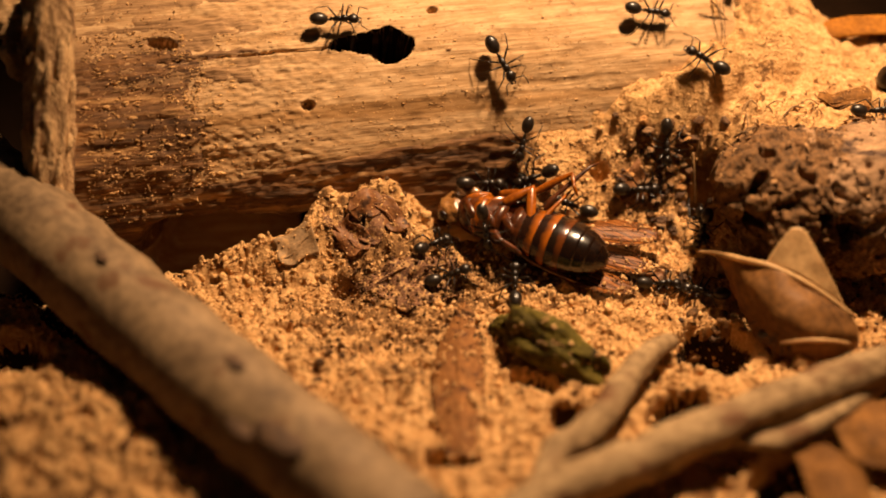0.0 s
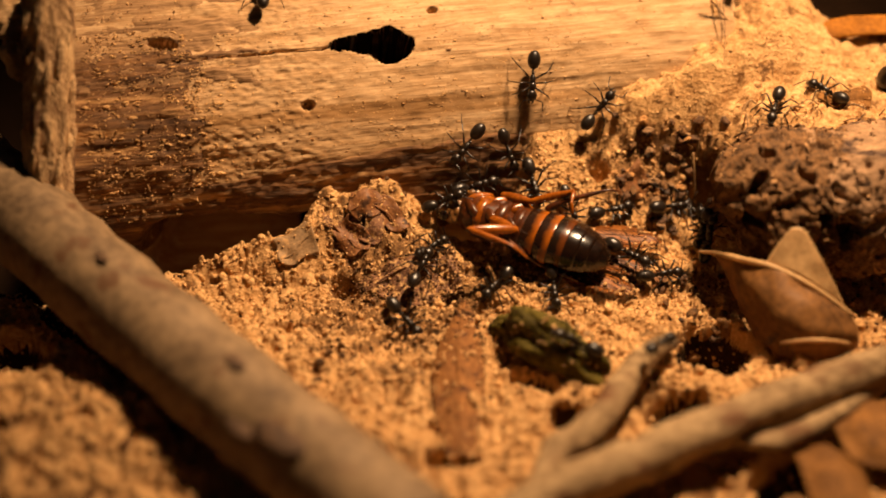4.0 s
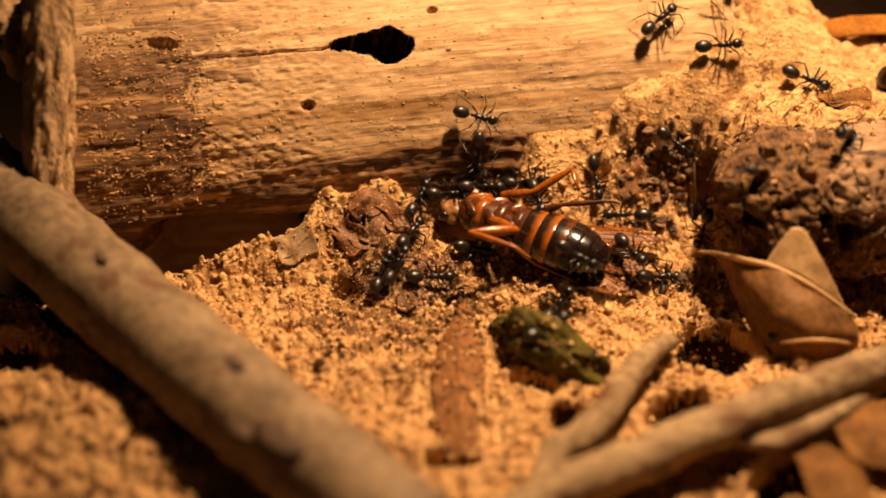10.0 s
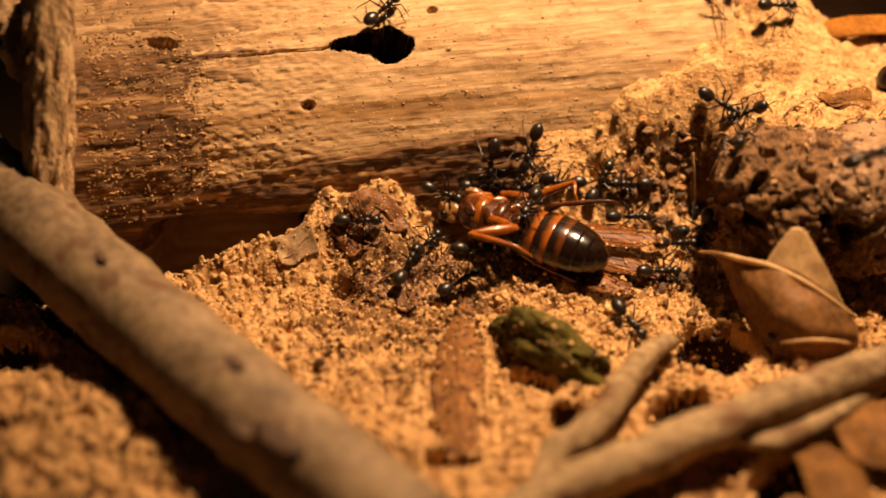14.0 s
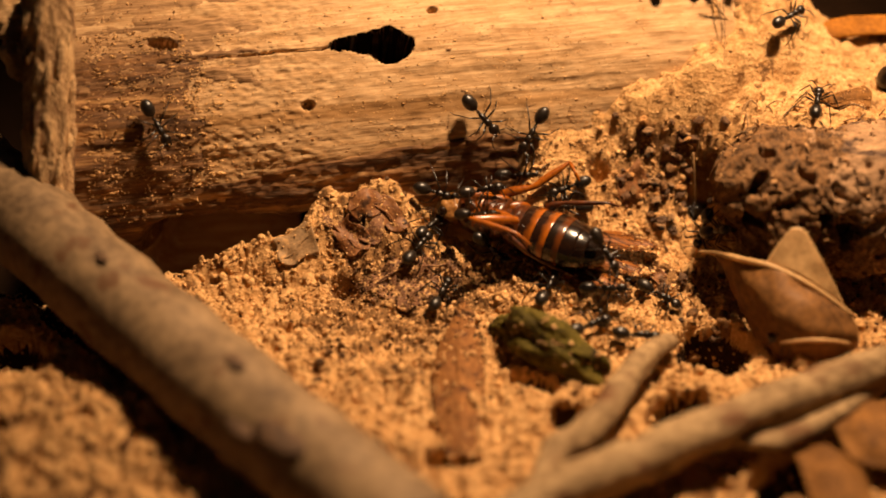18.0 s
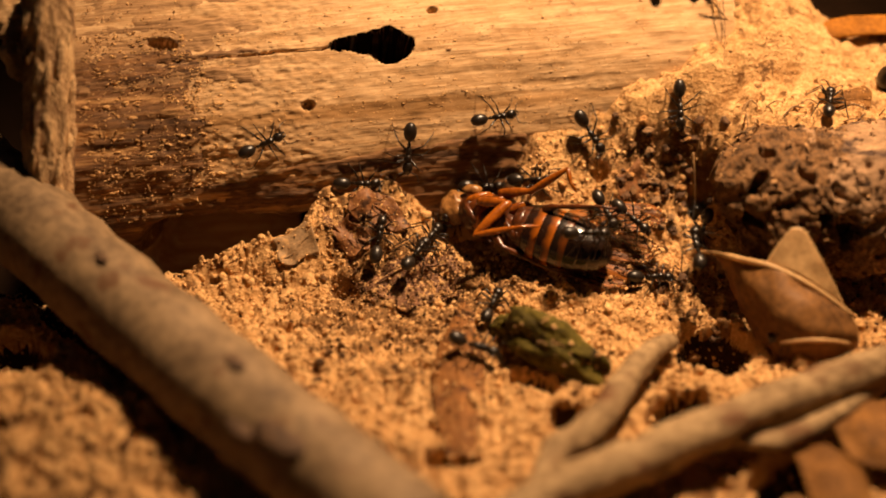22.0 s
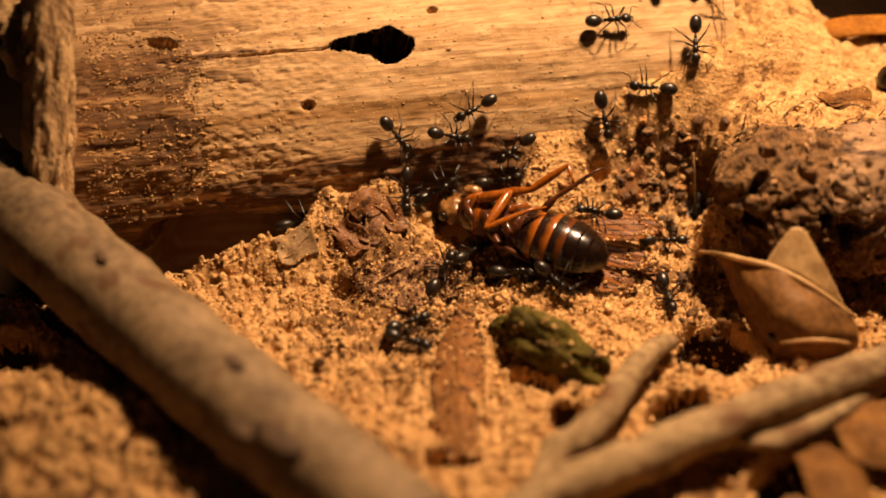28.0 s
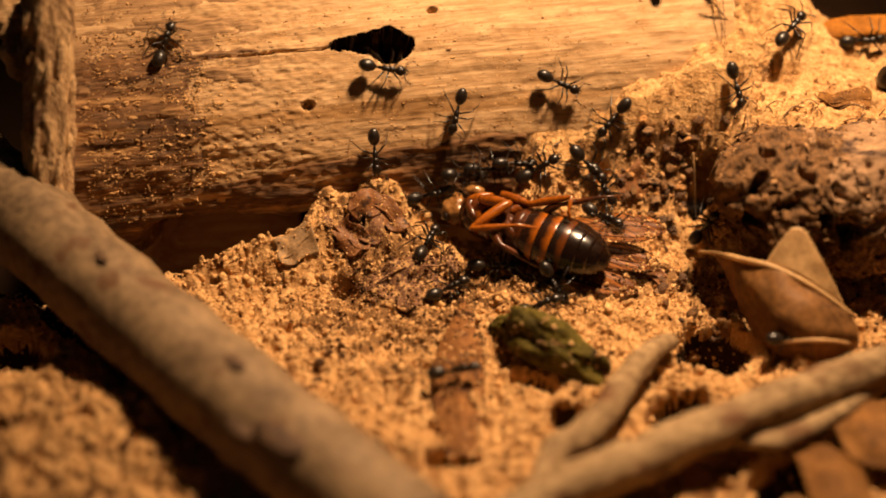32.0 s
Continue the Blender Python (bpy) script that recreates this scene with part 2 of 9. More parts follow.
LOG_C = (0.0, 23.3, 1.0)
LOG_R = 20.0
_ca, _sa = math.cos(radians(LOG_TURN)), math.sin(radians(LOG_TURN))


def log_radius(s, th):
    """The log's radius at s along it and th degrees up from its front."""
    arc = np.asarray(th) * (LOG_R * math.pi / 180)
    r = LOG_R + 1.2 * fbm(s / 16, arc / 9, 11) + 0.35 * fbm(s / 3.5, arc / 2.2, 12)
    r = r + 0.20 * fbm(s / 17 + 3 + arc * 0.05, arc / 1.0, 13) + 0.09 * fbm(s / 7.0, arc / 0.42, 14, 2) + 0.09 * fbm(s / 0.8, arc / 0.5, 18, 2) + 0.34 * fbm(s / 0.6, arc / 0.35, 19, 2) * smooth(-29, -26, s) * (1 - smooth(-18, -9, s))
    edge = 1.0 * fbm(s / 1.4, arc / 1.4, 15) + 0.5 * fbm(s / 5, arc / 5, 16)
    tall = 0.72 + 1.05 * np.exp(-((s + 6.9) / 2.1) ** 2)
    q = ((s + 8.8 + 0.5 * edge) / 4.0) ** 4 + ((arc - 18.6 + 0.09 * (s + 8.8) + 0.6 * edge) / tall) ** 2
    r = r - 14.0 * (1 - smooth(0.86, 1.08, q + 0.5 * fbm(s / 0.7, arc / 0.7, 37, 2)))
    q = ((s + 28.6) / 1.4) ** 2 + ((arc - 20.6 + 0.25 * (s + 28.6)) / 0.55) ** 2
    r = r - 1.8 * (1 - smooth(0.4, 1.3, q))
    q = ((s + 15.5) / 0.6) ** 2 + ((arc - 13.3) / 0.5) ** 2
    r = r - 1.3 * (1 - smooth(0.4, 1.3, q))
    q = ((s + 2.6) / 0.5) ** 2 + ((arc - 21.7) / 0.3) ** 2
    r = r - 1.2 * (1 - smooth(0.4, 1.3, q))
    r = r - 7.0 * smooth(9.5, 4.0, np.asarray(th) + 8 * fbm(s / 4, arc / 4, 45)) * smooth(-33, -28, s) * (1 - smooth(-12, -7, s))   # eroded underside
    crack = np.abs(arc - 18.85 - 0.01 * (s + 12) + 0.25 * fbm(s / 3, s * 0, 17))
    r = r - 0.8 * (1 - smooth(0.02, 0.17, crack + 0.08 * fbm(s / 0.9, s * 0, 22))) * smooth(-31, -26, s) * (1 - smooth(-14, -12, s))
    return r


def pit(x, y, cx, cy, rx, ry, deep, turn=0.0):
    c, s = math.cos(radians(turn)), math.sin(radians(turn))
    u, v = ((x - cx) * c + (y - cy) * s) / rx, (-(x - cx) * s + (y - cy) * c) / ry
    return -deep * (1 - smooth(0.25, 1.2, u * u + v * v + 0.7 * fbm(x / 2.2, y / 2.2, 30, 2)))


def ground_height(x, y):
    x, y = np.asarray(x, float), np.asarray(y, float)
    near = 1 - smooth(60, 140, np.hypot(x, y))
    h = 0.9 * fbm(x / 11, y / 11, 1) + 0.5 * fbm(x / 3.2, y / 3.2, 2)
    h = h + (1.3 * fbm(x / 1.9, y / 1.9, 3) + 0.45 * fbm(x / 0.6, y / 0.6, 4, 2)) * near
    wx, wy = x + 0.9 * fbm(x / 1.5, y / 1.5, 31, 2), y + 0.9 * fbm(x / 1.5, y / 1.5, 32, 2)
    lumps = np.abs(vnoise(wx / 1.15, wy / 1.15, 33) - 0.5) + 0.55 * np.abs(vnoise(wx / 0.62, wy / 0.62, 34) - 0.5)
    crumbs = (2.0 * np.minimum(lumps, 0.40) - 0.5) * near              # crumbs with creases between them
    h = h + crumbs + 1.3 * fbm(x / 2.6, y / 2.6, 36, 2) * smooth(-6, -14, y) * near
    rough = h
    front = y - (LOG_C[1] - LOG_R - 0.2 + x * _sa / _ca)          # distance in front of the log's face
    h = h + 4.6 * bump(x, y, -6.6, 2.0, 5.6, 4.6) + 1.5 * bump(x, y, -4.6, 2.4, 2.4, 2.2) + 1.6 * bump(x, y, -11.2, 0.9, 2.6, 1.7)                   # mound against the log
    h = h + 4.0 * bump(x, y, -14.5, -0.8, 6.5, 4.5) + 2.2 * (fbm(x / 2.6, y / 2.6, 23) + 0.6 * fbm(x / 0.9, y / 0.9, 24)) * bump(x, y, -7, 0, 6, 6) + 1.2 * bump(x, y, -6, -4, 6, 4)
    h = h + 1.9 * bump(x, y, -19.5, -2.6, 5.5, 2.6)
    h = h - 11.0 * bump(x, y, 2.8, 3.6, 2.7, 1.9)                    # dark gap beside the mound
    h = h - 8.0 * smooth(-3.5, -0.5, front) * (1 - smooth(-17, -11, x))   # gap under the log
    bank = smooth(-7.5, 4.5, front) * smooth(3.2, 9.0, x - 0.8 * smooth(-3, 4, front) + 2.5 * fbm(x / 2.4, y / 2.4, 35, 2))
    h = h + 10.2 * bank + 1.6 * bump(x, y, 9, -1, 9, 6) - 0.75 * rough * smooth(0.0, 0.4, bank) + 0.6 * bump(x, y, 11, -7.2, 5, 2.0)
    u = (x - LOG_C[0]) * _sa - (y - LOG_C[1]) * _ca
    s = (x - LOG_C[0]) * _ca + (y - LOG_C[1]) * _sa
    high = smooth(18.6, 13, u)                                           # the sand lies lower on the log's top than on its flank
    prof = LOG_C[2] + np.sqrt(np.clip((LOG_R - 1.5 + 2.6 * smooth(-2 + 21 * high, 20 + 12 * high, s + 9 * fbm(s / 4.5, u / 4.5, 38) + 5 * fbm(s / 1.1, u / 1.1, 39, 2)) + 1.5 * fbm(s / 3.4, u / 3.4, 21) * (1 - smooth(22, 28, s))) ** 2 - u * u, 0, None))
    flat_top = 12.4 + 0.12 * (y - 6) + rough
    side = smooth(-13, -5.5, front) * smooth(24, 31, x)
    h = h + (np.maximum(h, flat_top) - h) * side                        # sand terrace behind the dead branch
    w = smooth(1.0, 8.0, s + 6 * fbm(s / 3, u / 3, 29)) * (1 - smooth(29, 41, s))
    h = np.where(np.abs(u) < LOG_R + 0.8, h + np.clip(prof + 0.35 * fbm(x / 1.3, y / 1.3, 3) + 0.3 * fbm(x / 0.5, y / 0.5, 27, 2) - h, 0, None) * w, h)   # sand over the log's end
    h = h - 34.0 * near * smooth(17.5, 24, y + 0.25 * (x - 42)) * smooth(36.5, 40.5, x + 0.5 * fbm(y / 2, x / 2, 8))
    holes = pit(x, y, 15.2, 4.8, 1.2, 0.9, 2.5) + pit(x, y, 25.6, 4.6, 2.1, 2.0, 9)   # dark hollows in the bank and by the dead wood
    holes = holes + pit(x, y, 10.8, -22.6, 1.9, 1.5, 8) + pit(x, y, 20.3, -21.9, 3.4, 1.8, 9, 25) + pit(x, y, 24.8, -13.8, 4.2, 3.3, 6.5) + pit(x, y, 8.2, -18.4, 2.4, 1.3, 5, -20)
    # The long turned pit stands in for shadow beside the thick twig.
    holes = holes + pit(x, y, 0.9, -27.6, 2.6, 1.2, 5) + pit(x, y, 31, -29, 6, 2.6, 6, 25) + pit(x, y, -39.5, -15.5, 4.2, 3.2, 8) + pit(x, y, -33.5, -11.3, 8.5, 2.0, 6, -44) + pit(x, y, 13.5, -26.2, 1.6, 1.2, 5)
    holes = holes + pit(x, y, -15.0, -11.0, 1.5, 0.8, 1.6) + pit(x, y, -9.0, -6.8, 1.6, 1.2, 1.8) + pit(x, y, -38, -27, 1.4, 1.0, 4)
    h = h + holes - 0.85 * rough * smooth(0, -2.5, holes)
    h = h + 3.9 * bump(x, y, -35, -25, 14, 8)
    h = h - 45 * near * smooth(-38.5, -43, x) * smooth(-5, 4, y)              # dark hollow past the log's end
    return h


def log_point(s, th, r):
    c, n = np.cos(np.radians(th)), np.sin(np.radians(th))
    out = r * c
    return np.stack([LOG_C[0] + s * _ca + out * _sa, LOG_C[1] + s * _sa - out * _ca, LOG_C[2] + r * n], -1)


def grid_faces(nu, nv, wrap=False):
    i, j = np.meshgrid(np.arange(nu - 1), np.arange(nv if wrap else nv - 1), indexing="ij")
    j2 = (j + 1) % nv
    return np.stack([i * nv + j, (i + 1) * nv + j, (i + 1) * nv + j2, i * nv + j2], -1).reshape(-1, 4)


def build_ground():
    far = np.array([1.5, 4, 9, 18, 36, 80, 200, 500, 1200, 4000])
    xs = np.concatenate([-48 - far[::-1], np.arange(-48, 48.01, 0.2), 48 + far])
    ys = np.concatenate([-40 - far[::-1], np.arange(-40, 26, 0.2), np.arange(26.3, 48, 0.6), 48 + far])
    X, Y = np.meshgrid(xs, ys, indexing="ij")
    Z = ground_height(X, Y)
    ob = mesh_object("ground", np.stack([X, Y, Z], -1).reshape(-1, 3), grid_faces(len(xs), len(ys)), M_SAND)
    ob.data.materials.append(M_HOLLOW_SHADE)
    ob.data.materials.append(M_SOIL)
    # Soil patches; the one before the insect partly stands for its shade.
    worn_and_shade = 1.2 * bump(X, Y, -3.5, -6.6, 8.0, 4.2) + 1.25 * bump(X, Y, -7.0, -1.8, 4.2, 2.6) + 0.4 * bump(X, Y, 5, -5.0, 6, 2.0) + 0.9 * bump(X, Y, 21, -4.5, 3.4, 1.8) + 1.3 * bump(X, Y, 20.8, 5.4, 4.6, 3.0) * (Z < 9.3) + 0.75 * bump(X, Y, -5, -13, 8, 5) + 0.5 * bump(X, Y, -36, -27, 11, 8) + 0.4 * bump(X, Y, 18, -30, 9, 5)
    worn_and_shade = worn_and_shade + 1.5 * fbm(X / 2.2, Y / 2.2, 25) + 1.3 * fbm(X / 0.55, Y / 0.55, 26, 2)
    # 1 paints shade into the hollows and under the log, 2 is dark soil.
    kind = np.where((Z < -2.4) | ((X < -9) & (X > -48) & (Y > -0.9 + 0.158 * X + 1.2 * fbm(X / 2, Y / 2, 28)) & (Z < 0.6)), 1, np.where(worn_and_shade > 0.5, 2, 0)).reshape(-1)
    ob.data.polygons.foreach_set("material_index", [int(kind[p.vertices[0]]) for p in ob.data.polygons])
    return tagged(ob, "orange sandy soil with crumbs and dark patches", "ground", kind="structure")


def build_log():
    s = np.arange(-41.4, 29.51, 0.17)
    th = np.concatenate([np.arange(-8, 88, 0.36), np.arange(88, 352, 6.0)])
    S, T = np.meshgrid(s, th, indexing="ij")
    r = log_radius(S, T)
    r = r * (1 - 0.12 * (1 - smooth(-41.4, -40.2, S))) - 3.0 * smooth(27.0, 29.5, S)
    P = log_point(S, T, r).reshape(-1, 3)
    nv = len(th)
    faces = grid_faces(len(s), nv, True).tolist()
    faces.append(list(range(nv)))
    faces.append(list(range((len(s) - 1) * nv, len(s) * nv))[::-1])
    ob = mesh_object("log_wood", P, faces, M_LOG)
    ob.data.materials.append(M_CAVITY_SHADE)
    # Walls and floor of the hole take the painted shade.
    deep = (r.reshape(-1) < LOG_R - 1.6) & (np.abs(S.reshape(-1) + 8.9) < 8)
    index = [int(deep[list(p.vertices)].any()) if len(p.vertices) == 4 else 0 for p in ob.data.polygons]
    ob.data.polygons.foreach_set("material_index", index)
    return ob


ground = build_ground()
log = thing("fallen_log", "pale weathered fallen log half buried in sandy soil", "log")
LOG_M = at(*LOG_C, 0, 0, LOG_TURN)
log.matrix_basis = LOG_M


def on_log(ob):
    """Bring a mesh built in the place's axes under the log, along its grain."""
    ob.data.transform(LOG_M.inverted())
    ob.parent = log
    return ob


_w = on_log(build_log())
_w.name = "wood"

# ---- loose grains and crumbs ----
_ico = bmesh.new()
bmesh.ops.create_icosphere(_ico, subdivisions=1, radius=1.0)
ICO_V = np.array([v.co[:] for v in _ico.verts])
ICO_F = np.array([[v.index for v in f.verts] for f in _ico.faces])
_ico.free()


def scatter(name, pos, size, material, label, category, seed=0, squash=0.35, jag=0.28, kind="stuff", flat=True):
    """Many small uneven grains as one object of stuff."""
    rng = np.random.RandomState(seed)
    n, k = len(pos), len(ICO_V)
    q = rng.normal(size=(n, 4))
    q /= np.linalg.norm(q, axis=1, keepdims=True)
    w, x, y, z = q.T
    rot = np.stack([1 - 2 * (y * y + z * z), 2 * (x * y - z * w), 2 * (x * z + y * w), 2 * (x * y + z * w), 1 - 2 * (x * x + z * z),
                    2 * (y * z - x * w), 2 * (x * z - y * w), 2 * (y * z + x * w), 1 - 2 * (x * x + y * y)], -1).reshape(n, 3, 3)
    axes = size[:, None] * (1 + squash * rng.uniform(-1, 1, (n, 3)))
    v = ICO_V[None] * axes[:, None] * (1 + jag * rng.uniform(-1, 1, (n, k, 1)))
    v = np.einsum("nij,nkj->nki", rot, v) + pos[:, None]
    f = (ICO_F[None] + (np.arange(n) * k)[:, None, None]).reshape(-1, 3)
    ob = mesh_object(name, v.reshape(-1, 3), f, material, flat=flat)
    return tagged(ob, label, category, kind=kind)


def on_ground(xy, lift):
    return np.column_stack([xy, ground_height(xy[:, 0], xy[:, 1]) + lift])


def log_top(x, y):
    """Height of the log's upper face over (x, y), or -99 beside it."""
    u = (x - LOG_C[0]) * _sa - (y - LOG_C[1]) * _ca
    s = (x - LOG_C[0]) * _ca + (y - LOG_C[1]) * _sa
    c = np.clip(u / LOG_R, -1, 1)
    th = np.degrees(np.arccos(c))
    r = log_radius(s, th)
    return np.where((np.abs(u) < LOG_R - 0.3) & (s > -38) & (s < 27), LOG_C[2] + np.sqrt(np.clip(r * r - u * u, 0, None)), -99)


def free_of_log(xy):
    return on_ground(xy, 0)[:, 2] > log_top(xy[:, 0], xy[:, 1])


def build_grains():
    rng = np.random.RandomState(5)
    xy = np.column_stack([rng.uniform(-44, 44, 66000), rng.uniform(-36, 20, 66000)])
    dens = vnoise(xy[:, 0] / 2.5, xy[:, 1] / 2.5, 40)
    xy = xy[(rng.uniform(0, 1, len(xy)) < 0.35 + 0.65 * dens) & free_of_log(xy)]
    size = np.clip(rng.lognormal(-2.4, 0.42, len(xy)), 0.045, 0.32)
    size = size * (1 - 0.4 * smooth(8, 11, ground_height(xy[:, 0], xy[:, 1])))
    scatter("sand_grains", on_ground(xy, size * 0.1), size, M_GRAIN, "loose orange sand grains scattered over the ground", "sand", 1, 0.45, 0.35)
    # coarse dark crumbs, thicker in worn patches, by insect and twigs partly as shade
    xy = np.column_stack([rng.uniform(-46, 46, 16000), rng.uniform(-36, 26, 16000)])
    x, y = xy.T
    dens = 0.015 + 0.22 * smooth(0.55, 0.8, vnoise(x / 5, y / 5, 44))
    dens = dens + 0.75 * bump(x, y, -8.5, -7.0, 4.0, 2.6) + 0.85 * bump(x, y, -3.5, -6, 8, 3.2) + 0.35 * bump(x, y, 5, -5.0, 6, 2) + 0.9 * bump(x, y, -5, -13, 8, 5)
    dens = dens + 0.9 * bump(x, y, 20.5, 5.5, 4.5, 4.5) + 0.8 * bump(x, y, 20, -4.5, 3, 1.4) + 0.5 * bump(x, y, 26, -11, 4, 3) + 0.6 * bump(x, y, 24, -16, 6, 4) + 0.5 * bump(x, y, 30, -30, 9, 6) + 0.35 * bump(x, y, -36, -26, 9, 9) + 0.5 * bump(x, y, -2, 3, 5, 2)
    keep = (rng.uniform(0, 1, len(xy)) < dens * 0.75) & free_of_log(xy) & (ground_height(x, y) < 8.5)
    xy = xy[keep]
    size = np.clip(rng.lognormal(-2.1, 0.48, len(xy)), 0.06, 0.4)
    scatter("soil_crumbs", on_ground(xy, size * 0.3), size, M_CLOD, "dark brown crumbs of soil and rotten wood", "soil", 2, 0.6, 0.45)
    # pale sand lumps
    xy = np.column_stack([rng.uniform(-46, 46, 15000), rng.uniform(-36, 20, 15000)])
    xy = xy[free_of_log(xy) & (rng.uniform(0, 1, len(xy)) < 1 - 0.7 * smooth(6, 10, ground_height(xy[:, 0], xy[:, 1])))]
    size = np.clip(rng.lognormal(-1.75, 0.4, len(xy)), 0.08, 0.42) * (1 - 0.4 * smooth(6, 11, ground_height(xy[:, 0], xy[:, 1])))
    scatter("sand_lumps", on_ground(xy, -1 * size * 0.3), size, M_LUMP, "small crumbly lumps of orange sand", "sand", 3, 0.65, 0.5, flat=False)
    # grains that lie on the log
    s, th = rng.uniform(-36, 34, 40000), rng.uniform(10, 90, 40000)
    arc = th * LOG_R * math.pi / 180
    dens = 0.10 + 0.35 * smooth(8, 30, s + 4 * fbm(s / 4, arc / 4, 50)) * (1 - 0.6 * smooth(45, 60, th))
    dens = dens + 0.55 * np.exp(-((s + 24) / 4.5) ** 2) * smooth(0.35, 0.7, vnoise(s / 2.5, arc / 2, 51)) + 0.25 * smooth(-6, 14, s) * (1 - smooth(34, 48, th))
    dens = dens + 0.25 * (s < -25)
    keep = (rng.uniform(0, 1, len(s)) < dens * 0.6) & (s < 27)
    s, th = s[keep], th[keep]
    size = np.clip(rng.lognormal(-3.1, 0.42, len(s)), 0.025, 0.14)
    scatter("log_sand", log_point(s, th, log_radius(s, th) - size * 0.3 + 0.25 * (s < -26.5)), size, M_GRAIN, "sand grains stuck to the log's upper face", "sand", 4, 0.75, 0.5)


build_grains()


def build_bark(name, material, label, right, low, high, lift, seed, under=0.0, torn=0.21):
    """A ragged sheet of old bark left on the log: right edge along it, low and high edges round it, in millimetres.
    under runs it on along the lower log, also painting shade there.
    """
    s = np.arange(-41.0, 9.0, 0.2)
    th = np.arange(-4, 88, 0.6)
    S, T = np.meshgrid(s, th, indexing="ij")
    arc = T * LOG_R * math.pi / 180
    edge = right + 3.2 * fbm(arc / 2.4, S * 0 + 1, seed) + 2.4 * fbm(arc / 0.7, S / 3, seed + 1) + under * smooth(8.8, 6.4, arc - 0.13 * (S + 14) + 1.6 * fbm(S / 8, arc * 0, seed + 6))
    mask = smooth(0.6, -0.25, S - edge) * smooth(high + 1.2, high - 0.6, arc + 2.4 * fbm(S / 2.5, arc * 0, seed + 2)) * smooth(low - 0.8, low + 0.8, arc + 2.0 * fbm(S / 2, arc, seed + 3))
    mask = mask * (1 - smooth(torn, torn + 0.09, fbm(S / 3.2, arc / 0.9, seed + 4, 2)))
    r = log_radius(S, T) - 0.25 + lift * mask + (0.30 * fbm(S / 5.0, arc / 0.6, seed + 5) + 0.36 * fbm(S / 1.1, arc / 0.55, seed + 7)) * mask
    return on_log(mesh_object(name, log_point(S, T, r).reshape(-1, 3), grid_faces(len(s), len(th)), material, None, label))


def fibre_flecks(name, n, s0, s1, th0, th1, size, material, label, seed):
    """Small raised shreds of wood fibre that lie along the log's grain."""
    rng = np.random.RandomState(seed)
    s, th = rng.uniform(s0, s1, n), rng.uniform(th0, th1, n)
    keep = vnoise(s / 2.5, th / 6, seed) > 0.42
    s, th = s[keep], th[keep]
    n = len(s)
    skew = rng.normal(0, 0.18, n)
    a = np.stack([_ca + 0 * s, _sa + 0 * s, skew], -1)
    out = np.stack([np.cos(np.radians(th)) * _sa, -np.cos(np.radians(th)) * _ca, np.sin(np.radians(th))], -1)
    side = np.cross(out, a)
    big = size * rng.lognormal(0, 0.45, n)
    v = ICO_V[None] * (1 + 0.4 * rng.uniform(-1, 1, (n, len(ICO_V), 1))) * big[:, None, None]
    v = v[..., :1] * 2.6 * a[:, None] + v[..., 1:2] * side[:, None] + v[..., 2:] * 0.5 * out[:, None]
    v = v + log_point(s, th, log_radius(s, th) + 0.16 * (s < -25))[:, None]
    f = (ICO_F[None] + (np.arange(n) * len(ICO_V))[:, None, None]).reshape(-1, 3)
    return tagged(on_log(mesh_object(name, v.reshape(-1, 3), f, material, None, label)), kind="stuff")


fibre_flecks("wood_fibre", 1500, -37, -22, 18, 64, 0.055, M_LUMP, "pale shreds of wood fibre on the bark", 41)
fibre_flecks("wood_fibre", 2600, -26, 12, 14, 66, 0.035, M_BAST, "fine brown shreds of wood fibre", 42)
fibre_flecks("wood_fibre", 2600, -26, 12, 14, 66, 0.032, M_LUMP, "fine pale shreds of wood fibre", 43)
# 31 mm run along the underside: darker wood, and shade painted in as bark.
build_bark("bark", M_BARK, "dark reddish-brown flaking bark, with underside shade painted in", -26.2, -0.6, 19.6, 0.40, 60, 31.0, 0.30)
build_bark("inner_bark", M_BAST, "thin paler inner bark", -20.5, 15.6, 36.0, 0.30, 90, 0.0, 0.10)


for x, y, z, a, b, c, sd in ((-43.4, 16.4, 16.6, 2.6, 3.2, 1.9, 3), (-42.0, 13.4, 13.6, 1.6, 2.2, 2.4, 8)):
    bm = bmesh.new()
    blob(bm, x, y, z, a, b, c, 26, 18, (0, 0, 20), 0.35, sd)
    on_log(part("broken_end", bm, M_LOG, None, "crumbling broken end of the log"))


# ---- wood and leaves round the log ----
def twig(name, label, pts, radii, material, n=60, sides=24, rough=0.06, ridge=0.03, seed=0, category="twig"):
    ob = thing(name, label, category)
    bm = bmesh.new()
    tube(bm, spline(pts, n), ramp(radii, n), sides, rough, seed, ridge=ridge)
    part("stem", bm, material, ob)
    return ob


thick = twig("thick_twig", "thick smooth pale-brown twig lying across sandy soil", [(-57.0, 11.6, 11.0), (-48.6, 4.1, 9.5), (-41.6, -2.2, 8.1), (-24.1, -18.9, 5.2), (-10.8, -31.5, 3.85), (-1.6, -39.8, 3.25)],
             [4.4, 4.45, 4.5, 4.55, 4.45, 4.3], M_TWIG, seed=1)
